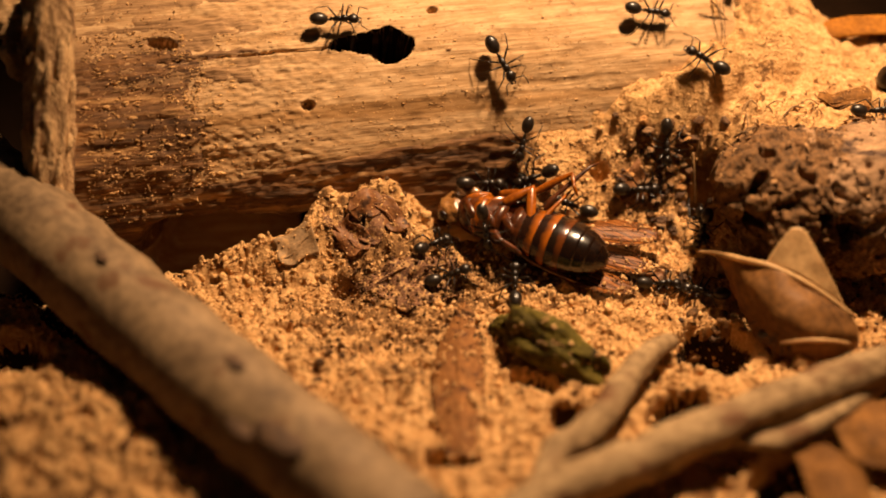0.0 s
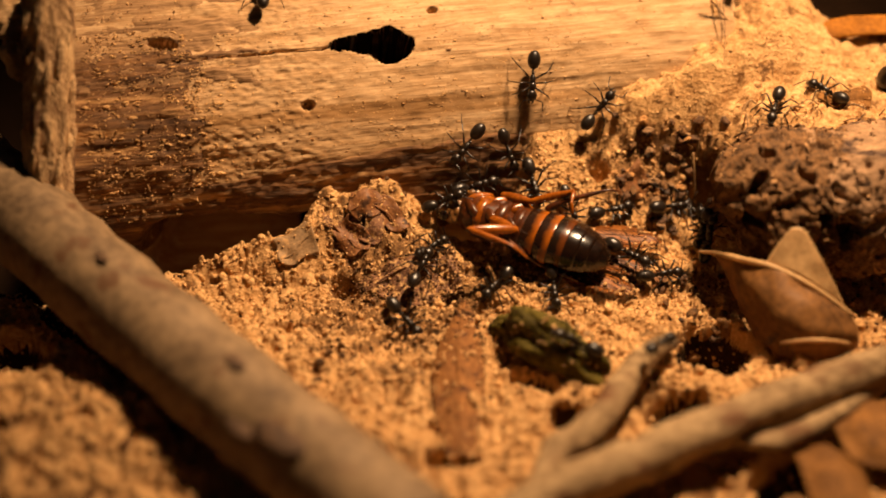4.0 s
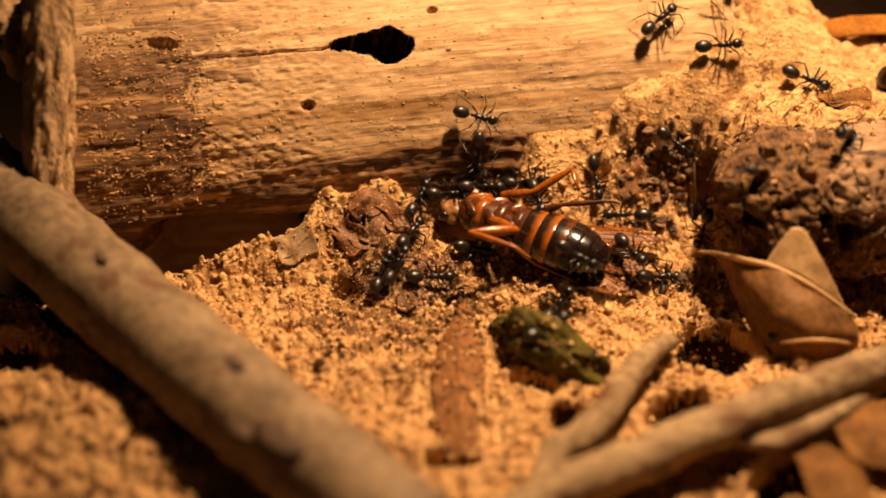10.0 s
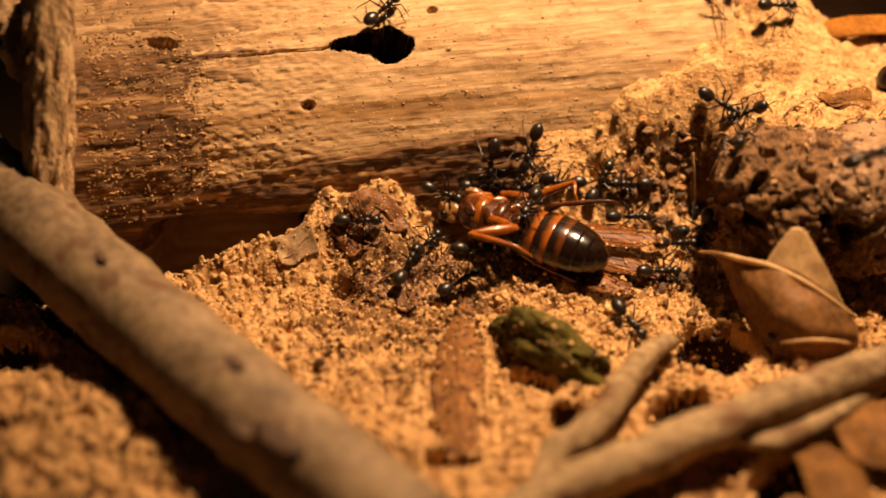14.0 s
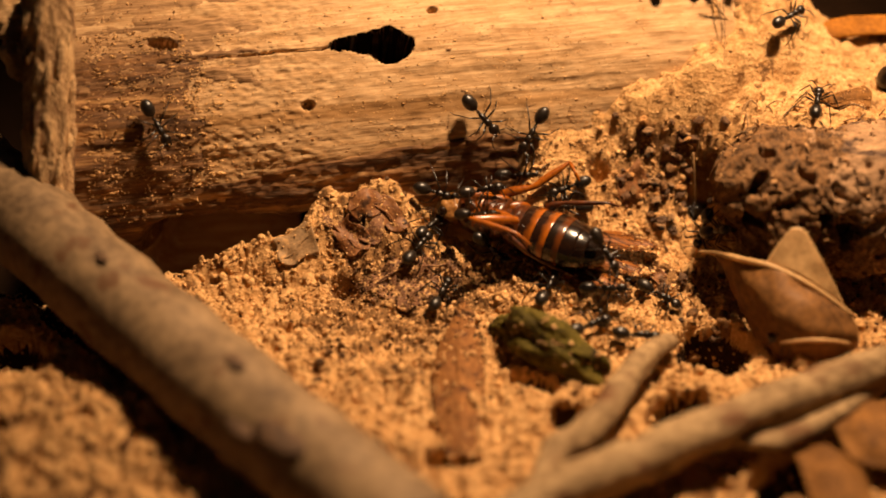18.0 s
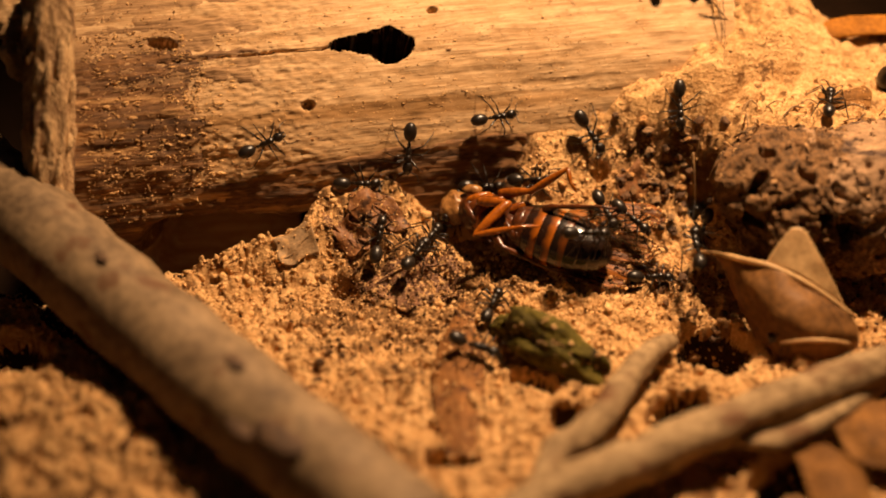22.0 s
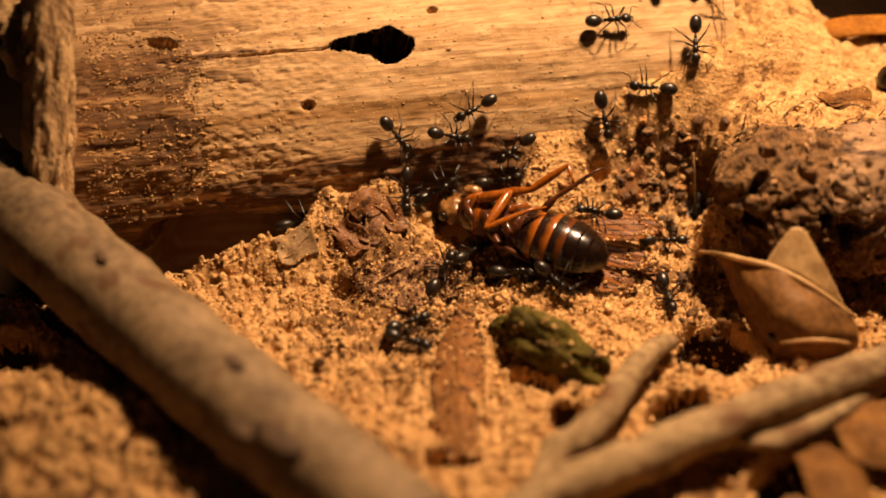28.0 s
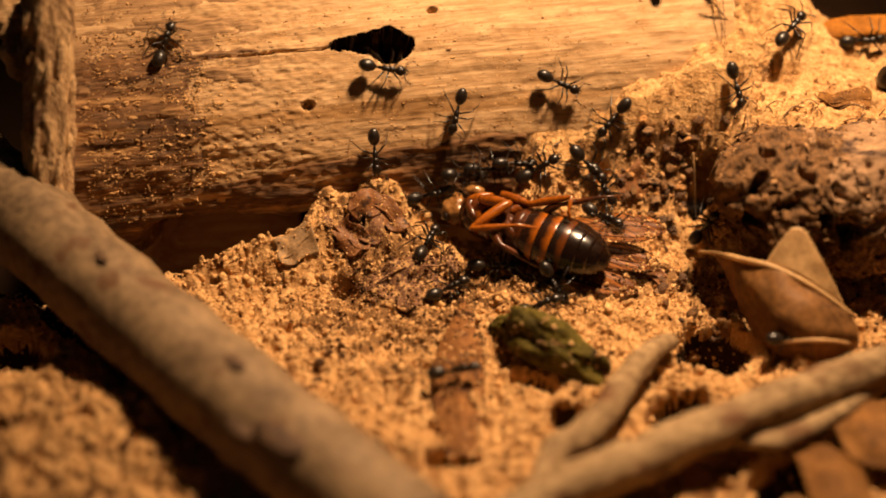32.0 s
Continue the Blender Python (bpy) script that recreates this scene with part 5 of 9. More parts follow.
    crawl([(0, 5.29, 10.05, 15.44, 25, 44, -45), (0.5, 5.46, 9.21, 14.4, 1, 52, -81), (1, 5.57, 8.5, 13.34, 16, 57, -61), (1.5, 4.54, 5.84, 9.42, -25, 54, -112), (1.75, 4.03, 5.07, 7.38, 59, 51, -18), (2, 3.52, 4.24, 4.93, 69, 3, 4), (3, 2.89, 3.07, 4.67, 25, 6, 7), (6, 2.34, 4.09, 5.1, 65, -39, 25), (7, 1.7, 1.19, 4.85, 15, -10, -14), (8, 2.53, 1.53, 5.04, 21, -10, -14), (8.5, 4.02, 4.66, 6.25, 66, -41, 21), (8.75, 4.95, 4.99, 6.97, 62, 30, -10), (9, 5.86, 5.44, 7.71, -32, 60, -120), (9.5, 4.51, 5.31, 7.9, -69, -5, -173), (9.75, 3.86, 5.23, 7.99, -65, 38, -154), (10, 3.2, 5.08, 8.15, -9, 72, -88), (11, 5.43, 4.98, 6.9, -24, 63, -111), (11.5, 6.29, 4.93, 6.71, 54, 49, -19), (12, 7.44, 5.02, 6.44, 70, 1, 1), (12.5, 8.2, 5.22, 6.85, 28, 50, -62), (13, 8.83, 5.56, 7.62, -51, 32, -163), (14, 8.51, 5.95, 8.31, -34, 57, -127), (14.3, 7.76, 6.14, 8.98, -68, 7, -168), (14.6, 7.21, 6.18, 9.42, -49, -40, 159), (15.5, 5.46, 6.89, 10.92, -48, -39, 158), (16.4, 3.66, 7.6, 12.44, -47, -40, 160), (16.7, 3.09, 7.81, 12.97, -58, 14, -161), (17, 2.52, 7.99, 13.51, -12, 58, -94), (17.5, 2.89, 7.45, 12.48, 22, 58, -52), (18, 3.38, 6.93, 11.39, 47, 43, -24), (18.5, 3.1, 6.12, 10.18, -23, 56, -107), (19, 2.86, 5.43, 9, 2, 63, -79), (19.25, 1.55, 5.19, 9.11, -55, 36, -145), (19.5, 0.28, 4.93, 9.24, -62, -6, -169), (20, -2.08, 4.59, 9.39, -34, 55, -123), (20.167, -1.88, 4.82, 9.62, 45, 44, -29), (20.333, -1.71, 5.02, 9.91, 59, -2, 8), (20.5, -1.57, 5.18, 10.14, 36, -44, 53), (20.75, -1.33, 5.49, 10.65, 56, 10, 4), (21, -1.05, 5.87, 11.06, 14, 56, -63), (21.5, -2.17, 5.16, 10.22, -52, 34, -150), (22, -3.36, 4.42, 9.49, -16, 65, -102), (22.5, -3.08, 3.68, 7.34, 19, 74, -62), (23, -3.23, 2.47, 4.99, 61, 43, 15), (23.5, 0.27, 3.06, 5.05, 71, -19, -15), (24, 2.57, 3.8, -6.11, 5, -13, -6), (28, 2.57, 3.8, -6.11, 16, -12, -5), (28.5, 3.93, -2.24, 5.44, 44, 31, -63), (29, 5.18, -2.14, 2.59, 80, -18, -23), (29.5, 5.99, -3.64, 5.3, 11, -43, 47), (29.75, 6.14, -3.18, 5.59, 20, -8, 21), (30, 6.59, -2.48, 5.97, 8, 8, -22), (30.5, 7.76, -4.69, 5.18, 41, 49, -74), (31, 8.26, -4.89, 1.84, 68, -15, -18), (31.25, 6.92, -4.34, 4.2, 63, -71, -7), (31.5, 5.15, -3.02, 5.41, -60, -38, 140), (32, 2.23, 3.8, -6.59, -27, -19, 125)])
    crawl([(0, 19.6, 14.66, 17.65, 36, 12, 1), (0.25, 19.57, 15.66, 18.32, 23, -16, 46), (0.5, 19.67, 17.11, 18.93, -4, -27, 94), (1, 19.87, 19.62, 20.29, -22, -16, 92), (14, 19.87, 19.62, 20.29, -22, -16, 92), (14.2, 20.21, 19.04, 20.3, 1, -36, 27), (14.4, 20.35, 18.7, 20.14, 37, -11, -39), (14.6, 20.32, 18.42, 19.92, 30, 23, -69), (15.5, 20.67, 16.95, 18.77, 12, 31, -63), (16.4, 21.39, 15.27, 17.77, 10, 32, -62), (17, 21.92, 14.33, 17.08, 8, 36, -68), (17.167, 21.9, 15.1, 17.71, 35, 10, -11), (17.333, 21.89, 15.9, 18.16, 21, -19, 40), (17.5, 21.9, 17.07, 18.76, -5, -36, 95), (18, 21.43, 18.51, 20.86, 4, -19, 91), (32, 21.43, 18.51, 20.86, 4, -19, 91)])
    crawl([(0, 25.45, 10.82, 14.54, -40, -27, 168), (0.5, 24.11, 9.52, 13.2, -41, 45, -154), (0.75, 23.27, 9.21, 12.11, 30, 49, -67), (1, 22.15, 8.66, 11.24, 54, 15, -13), (1.5, 23.61, 6.69, 7.76, 43, 63, -34), (2, 25.88, 6.32, -1.67, 68, 66, -23), (2.5, 26.49, 1.01, 3.47, 62, 42, -82), (2.667, 26.53, -0.42, 3.66, 73, -20, -66), (2.833, 26.57, -1.15, 3.32, 64, -49, -53), (3, 26.63, -1.63, 2.7, -52, -56, 74), (6, 25.56, 1.44, 1.94, 6, -56, 36), (6.25, 23.68, 2.19, 1.31, -13, -34, 118), (6.5, 22.26, 2.11, 1.57, -32, -14, -179), (6.667, 21.39, 1.99, 1.94, -2, -38, 118), (6.833, 20.79, 2.22, 2.11, 31, -31, 50), (7, 20.24, 2.32, 2.22, 42, -2, -3), (8, 18.71, 2.43, 2.24, 34, 14, -14), (8.25, 17.91, 2, 2.07, -5, 36, -86), (8.5, 17.1, 0.23, 2.32, -11, 0, -139), (9, 15.55, -2.04, 2.99, 0, -6, -172), (9.25, 16.09, -2.7, 2.91, -4, -2, -107), (9.5, 16.54, -3.12, 2.73, -3, 7, -52), (10, 18.27, -4.14, 2.67, 31, -3, -63), (10.5, 18.83, -4.79, 0.86, 42, 57, -52), (11, 19.05, -9.79, -0.06, 7, 6, 14), (11.5, 19.45, -7.63, -0.06, 12, -1, 78), (12, 19.76, -4.64, 0.36, 48, 13, 15), (13, 19.31, -7.97, -0.13, 16, 11, 26), (13.5, 19.8, -6.12, -0.18, 16, -5, 76), (14, 20.05, -4.57, 0.35, 25, 14, 17), (14.6, 21.29, -2.83, 0.27, 5, 3, 68), (15.5, 22.51, 0.92, 0.8, 26, -21, 61), (16.4, 24.1, 5.81, 1.09, 70, -64, 34), (17, 24.83, 6.13, -1.69, 68, -66, 30), (32, 24.83, 6.13, -1.69, 68, -66, 30)])
    crawl([(0, 7.68, 6.1, 9.18, -32, 57, -117), (1, 8.4, 6.7, 9.89, 20, 61, -57), (1.5, 8.34, 6.32, 9.16, -43, 51, -131), (2, 8.4, 6.01, 8.41, -61, 22, -167), (2.5, 7.01, 6.02, 9.03, -70, -20, -179), (3, 5.79, 6.01, 9.31, -60, 32, -155), (3.6, 6.02, 5.84, 8.76, 35, 62, -45), (4.5, 6.37, 5.56, 7.83, 34, 62, -47), (5.4, 6.63, 5.13, 7.03, 33, 62, -46), (6, 6.93, 4.95, 6.42, -40, 60, -130), (6.25, 9.03, 4.49, 6.25, 48, 35, -50), (6.5, 10.34, 3.96, 6.23, 46, 0, -8), (6.667, 11.13, 3.97, 6.18, 22, 45, -50), (6.833, 12.2, 4.07, 5.99, -37, 36, -131), (7, 13.26, 4.11, 5.83, -50, -6, -172), (7.25, 13.8, 3.94, 5.43, -29, 42, -114), (7.5, 14.3, 3.77, 5.07, 41, 34, -12), (8, 15.64, 3.46, 4.29, -8, 48, -90), (8.5, 15.13, 3.44, 4.38, -39, 26, -138), (9, 14.62, 3.48, 4.59, -48, -3, -168), (9.5, 14.56, 3.89, 5.07, -42, 28, -133), (10, 14.55, 4.19, 5.53, -5, 45, -77), (10.5, 13.38, 3.33, 4.87, -45, 25, -143), (11, 12.05, 2.23, 4.14, -23, 42, -104), (11.5, 13.67, 1.85, 3.33, 38, 27, -8), (11.75, 14.49, 1.69, 2.87, -27, 35, -107), (12, 15.33, 1.13, 2.4, -28, -10, -167), (13, 15.26, 2.15, 3.07, -48, -13, -172), (13.25, 16.07, 2.84, 3.45, -13, -51, 121), (13.5, 16.77, 3.32, 3.95, 50, -26, 35), (13.75, 17.39, 3.76, 4.31, -10, -51, 126), (14, 18.14, 4.47, 4.59, -51, -11, -166), (15.5, 17.13, 3.73, 4.43, -42, 32, -126), (17, 16.4, 3.42, 4.07, 29, 45, -44), (17.5, 15.38, -3.26, 2.42, -11, -4, -99), (17.75, 14.13, -6.47, 3.76, 54, 56, 18), (18, 14.96, -7.86, 2.16, 61, -7, -8), (19, 13.89, -6.65, 1.8, 75, -12, -14), (19.25, 13.07, -6.43, 3.67, 74, -46, 23), (19.5, 12.8, -6.49, 5.44, -10, -73, 113), (19.75, 12.81, -5.77, 5.98, 36, -31, 45), (20, 12.72, -5.08, 6.64, 23, 0, 15), (20.5, 12.95, -4.22, 7, 4, 0, 82), (20.667, 13.47, -1.31, 5.12, -2, 5, 122), (20.833, 13.71, 0.44, 4.38, -1, 8, -157), (21, 13.61, 1.31, 4.32, -4, 10, -101), (22, 15.5, -0.57, 4.84, 14, 18, -65), (22.5, 20.58, 3.63, 3.23, 43, -5, 11), (23, 26.02, 6.32, -1.19, 81, -17, -4), (30, 26.02, 6.32, -1.19, 81, -17, -4), (30.25, 24.75, 6.21, 4.35, 55, -75, 44), (30.5, 23.62, 5.92, 5.46, 105, -131, 9), (30.75, 23.04, 6.14, 5.99, 29, -65, 67), (31, 22.33, 6.28, 6.93, 72, -19, 8), (31.5, 23.59, 5.88, 5.38, 74, 50, 10), (32, 26.03, 6.31, -1.35, 78, 44, -14)])
    crawl([(0, 21.99, 6.95, 8.16, 12, 60, -87), (0.25, 22.46, 6.77, 8.11, -51, 43, -159), (0.5, 22.86, 6.83, 7.95, -68, -1, -179), (0.75, 23.29, 6.76, 7.79, 118, -136, -13), (1, 23.8, 6.67, 7.63, 0, -71, 100), (1.25, 24.99, 6.96, 7.51, 57, -42, 31), (1.5, 26.62, 6.88, 7.75, 65, -20, -12), (2, 28.04, -0.57, 12.62, -41, -43, 47), (2.5, 29.83, 1.9, 12.61, -28, -41, 26), (2.75, 30.74, 4.25, 12.12, -37, -4, 105), (3, 31.17, 4.62, 12.63, -6, 18, -170), (4.5, 31.78, 5.05, 12.81, -1, 6, -93), (6, 33.06, 6.15, 12.55, 2, -4, -16), (6.5, 33.24, 7.87, 12.34, 12, 5, -67), (7, 33.16, 9.17, 12.49, 4, 22, -98), (7.25, 32.48, 10.39, 12.89, -38, 18, -164), (7.5, 31.56, 10.97, 13.53, -44, -33, 157), (8, 30.04, 11.47, 14.6, -50, -3, -175), (8.5, 29.19, 11.07, 14.05, -37, 39, -134), (9, 28.28, 10.53, 13.53, 23, 46, -52), (9.167, 27.99, 10.72, 13.86, -33, 36, -131), (9.333, 27.69, 11.04, 14.17, -48, -2, -175), (9.5, 27.37, 11.29, 14.5, -28, -40, 137), (9.75, 26.89, 11.73, 15.1, 33, -42, 55), (10, 26.49, 12.06, 15.55, 47, -1, 7), (10.25, 26.61, 13.56, 16.89, 29, -30, 40), (10.5, 26.6, 15.13, 18.18, 1, -33, 88), (11, 26.7, 19.19, 20.39, 5, -24, 87), (32, 26.7, 19.19, 20.39, 5, -24, 87)])
    crawl([(0, 9.61, 3.79, 5.85, -41, 29, 174), (0.5, 9.44, 3.98, 5.87, -2, 51, -123), (1, 9.32, 4.04, 5.87, 44, 29, -58), (2, 8.82, 3.19, 4.96, 48, -1, -45), (3, 9.57, 3.67, 5.7, 13, 45, -104), (4.5, 9.07, 3.32, 5.2, 45, 13, -54), (6, 8.3, 2.35, 4.68, 18, -17, -14), (7, 8.09, 2.4, 4.62, 15, -17, -6), (8, 8.93, 3.15, 5, 44, -23, -24), (9, 8.94, 2.7, 4.88, 43, -26, -21), (10, 8.22, 4.07, 5.09, 51, -17, -15), (10.5, 9.5, 4.09, 6.07, 39, -39, 4), (10.75, 9.83, 4.37, 6.44, -32, -43, 116), (11, 10.28, 4.51, 6.74, -46, 7, 179), (11.25, 10.55, 4.78, 7.01, -16, -41, 121), (11.5, 11.05, 5.12, 7.25, 35, -22, 38), (12, 12.1, 6.06, 7.91, 49, -1, 8), (12.5, 13.3, 5.4, 7.16, 35, 28, -15), (13, 14.62, 5.12, 6.28, 38, 23, -1), (13.5, 14.75, 4.46, 5.67, 46, -5, 25), (14, 14.89, 3.92, 4.95, 37, -34, 53), (14.6, 14.32, 4.31, 5.81, -9, -46, 126), (15.5, 13.64, 5.26, 6.96, -9, -47, 127), (16.4, 13.17, 6.48, 8.24, -28, -54, 135), (16.6, 13.02, 6.63, 8.53, 47, -39, 41), (16.8, 12.9, 6.78, 8.95, 62, 9, 4), (17, 12.78, 6.94, 9.28, 38, 56, -40), (17.25, 11.77, 6.92, 9.32, -47, 43, -142), (17.5, 10.72, 6.88, 9.5, -62, -8, -178), (18, 8.56, 6.73, 9.89, -50, 47, -137), (19, 7.83, 6.52, 9.72, 30, 60, -47), (20, 9.34, 6.6, 9.38, 12, 60, -68), (21, 11, 7.06, 9.78, 56, 29, -11), (21.5, 12.52, 7.12, 9.53, 61, 10, 2), (22, 13.98, 7.14, 9.28, 41, 51, -31), (22.25, 12.89, 7, 9.31, -43, 48, -134), (22.5, 11.78, 6.93, 9.34, -62, -1, -175), (23, 9.45, 6.64, 9.42, -58, 26, -156), (23.167, 9.83, 6.91, 9.8, -60, -22, 176), (23.333, 10.19, 7.16, 10.2, -23, -61, 124), (23.5, 10.57, 7.38, 10.65, 58, -42, 30), (23.75, 11.13, 7.68, 11.04, 57, 20, -5), (24, 11.7, 8.04, 11.47, -3, 55, -86), (25, 13.82, 7.97, 10.76, -39, 56, -125), (28, 15.49, 8.14, 10.58, 21, 62, -61), (29, 16.05, 8.05, 10.31, -1, 64, -91), (29.5, 15.2, 6.63, 7.69, -27, 52, -114), (30, 14.21, 4.17, 5.73, -47, 3, -153), (30.25, 13.85, 4.83, 6.5, -36, -28, 174), (30.5, 13.59, 5.71, 7.28, -3, -45, 115), (30.75, 13.29, 6.58, 8.39, 57, -21, 27), (31, 13.04, 7.12, 9.39, 52, 37, -17), (31.5, 13.38, 6.13, 7.78, 5, 49, -68), (32, 13.65, 4.85, 6.51, 26, 38, -26)])
    crawl([(0, 7.97, 2.72, 4.01, 18, 31, -102), (1, 8.9, 0.59, 4.73, 6, 5, -114), (1.5, 9.58, 1.96, 4.63, 29, 19, -52), (2, 9.89, 2.21, 4.7, 31, -12, 17), (2.5, 10.66, 1.52, 4.14, 21, 29, -28), (3, 11.79, 0.98, 3.33, 30, 13, 1), (3.75, 11.93, 1.41, 3.59, 12, 35, -43), (4.5, 12.19, 1.99, 3.9, -18, 42, -97), (5.25, 12.46, 2.36, 4.13, -41, 22, -141), (6, 12.66, 2.68, 4.38, -45, -7, -171), (7, 11.8, 2.16, 4.15, -45, -8, -170), (8, 12.41, 1.88, 3.74, -42, -6, -172), (9, 11.18, 2.11, 4.42, -46, -9, -168), (9.5, 10.17, 2.01, 4.57, -38, -8, 177), (9.75, 9.74, 2.04, 4.61, -23, 30, -137), (10, 9.13, 1.18, 4.73, 7, 6, -78), (11, 9.59, 2.03, 4.68, -2, 36, -115), (12, 9.28, 2.34, 4.91, 0, 39, -130), (12.25, 9.65, 2.14, 4.73, 20, 30, -70), (12.5, 10.02, 2.02, 4.61, 36, 17, -14), (13, 11.22, 1.9, 4.14, 45, 8, 11), (13.25, 10.6, 2.1, 4.49, 24, -36, 69), (13.5, 10.06, 2.35, 4.76, -31, -23, 154), (14, 9.36, 3.1, 5.28, -33, 29, 174), (14.75, 9.19, 3.22, 5.21, 2, 44, -130), (15.5, 9.02, 3.32, 5.19, 38, 29, -75), (16.25, 8.8, 3.49, 5.12, 48, 4, -44), (17, 8.59, 3.6, 5.04, 43, -24, -16), (18, 7.18, 4.82, 5.89, 69, 0, 1), (19, 7.17, 4.97, 6.38, 65, -18, 9), (20, 8.54, 4.08, 5.36, 50, -22, -14), (21, 8.16, 4.31, 5.34, 56, -12, -16), (22, 8.81, 3.88, 5.39, 48, -15, -21), (23, 9.96, 3.81, 5.94, 36, -27, 16), (23.25, 9.88, 3.81, 5.85, 45, 2, -16), (23.5, 9.86, 3.71, 5.76, 36, 28, -49), (23.75, 9.81, 3.63, 5.67, 7, 43, -96), (24, 9.77, 3.57, 5.59, -28, 36, -150), (24.5, 10.21, 2.31, 4.71, 20, 36, -52), (25, 10.64, -3.21, 6.49, 5, 5, 7), (25.3, 10.24, -4.43, 6.65, -1, 1, -75), (25.6, 9.95, -4.7, 6.34, -1, 13, -124), (26.5, 9.03, -5.3, 5.45, -19, 47, -148), (27.4, 7.99, -5.15, 3.82, 110, 116, -17), (27.7, 7.64, -4.39, 2.14, 66, 41, -54), (28, 6.64, -5.47, 0.75, 7, -7, -8), (29, 6.35, -5.23, 0.6, 10, -6, -6), (29.5, 8.5, -5.14, 2.15, 66, -23, -22), (30, 10.07, -6.64, 3.98, 81, -4, -27), (31, 9.26, -8.08, 0.55, 11, 4, -85), (31.5, 9.23, -8.88, 0.53, 20, -4, -46), (32, 8.97, -9.43, 0.26, 14, -16, 12)])
    crawl([(0, 12.52, 1.74, 3.64, -36, -20, 173), (0.167, 13.13, 1.88, 3.5, -2, -43, 108), (0.333, 13.65, 1.92, 3.37, 40, -22, 43), (0.5, 14.13, 1.95, 3.26, 45, 18, 7), (0.75, 15.01, 1.98, 3.07, -17, 46, -91), (1, 15.98, 2.21, 2.72, -48, -1, -163), (1.5, 15.59, 2.29, 2.93, -24, 46, -105), (2, 15.18, 2.21, 3.16, 41, 29, -12), (3, 16.31, 2.64, 3.09, 53, 7, 8), (6, 14.72, 1.63, 2.8, 41, -24, 52), (6.5, 15.82, 3.09, 3.78, 36, -40, 51), (7, 16.59, 3.92, 4.79, 42, -7, 22), (8, 18.14, 3.95, 3.97, 52, 11, 14), (8.25, 17.77, 3.41, 3.59, 18, 47, -45), (8.5, 17.44, 3.03, 3.23, -43, 34, -132), (9, 16.75, 2.15, 2.35, -47, 5, -163), (10, 17.88, 2.24, 2.23, -41, -5, -174), (10.25, 18.48, 2.65, 2.45, -10, -39, 115), (10.5, 19.04, 3.09, 2.73, 37, -23, 34), (11, 20.2, 3.73, 3.36, 42, 7, -8), (11.5, 21.71, 2.64, 2.09, 25, 32, -28), (12, 23.79, 1.64, 0.91, 39, 0, 0), (12.5, 25.03, -3.74, -0.1, 18, 7, -81), (13, 25.55, -8.95, -0.25, 16, 3, -41), (13.25, 24.76, -7.34, -0.09, -5, -1, 52), (13.5, 24.02, -4.85, -0.19, -2, -4, 109), (13.75, 23.26, -2.44, -0.22, 6, -5, 63), (14, 22.27, -0.32, 0.45, 29, 8, 10), (14.6, 22.95, 1.02, 0.67, 29, -21, 55), (15.5, 24.9, 5.6, -0.99, 25, -39, 46), (16.4, 25.59, 6.19, 1.32, 70, -64, 16), (17, 26.29, 6.2, -2.04, 68, -66, 8), (17.25, 26.85, 5.84, 1.57, 81, -8, -24), (17.5, 26.79, 0.46, 4.15, 73, 34, -75), (17.75, 26.87, -1.15, 3.83, 61, -20, -70), (18, 26.9, -2.75, 4.62, 78, -41, -64), (18.25, 26.91, -0.57, 3.25, -8, -65, 29), (18.5, 26.63, -0.84, 4.43, -78, -8, 103), (18.75, 26.21, 1.49, 3.72, 46, -68, 3), (19, 26.31, 6.03, 1.19, 81, -11, -14), (20, 23.72, 5.46, 3.13, 81, 19, 26), (20.25, 24.08, 5.92, 1.06, 74, 52, 0), (20.5, 23.53, 2.06, 1.25, -13, 36, -103), (20.75, 23.2, 0.78, 0.42, 29, 21, -17), (21, 22.84, -1.32, -0.08, 17, -7, 49), (22, 24.27, -6.95, 5.21, -39, -15, 93), (22.5, 25.91, 1.23, 2.35, -37, -52, 80), (23, 26.1, 6.22, -1.9, -5, -81, 85), (25, 26.1, 6.22, -1.9, -5, -81, 85), (28, 26.01, 5.85, -0.42, -26, -63, 94), (28.5, 25.29, 6.18, 1.47, -32, -80, 126), (29, 24.97, 6.21, -1.42, -28, -80, 128), (32, 24.97, 6.21, -1.42, -28, -80, 128)])
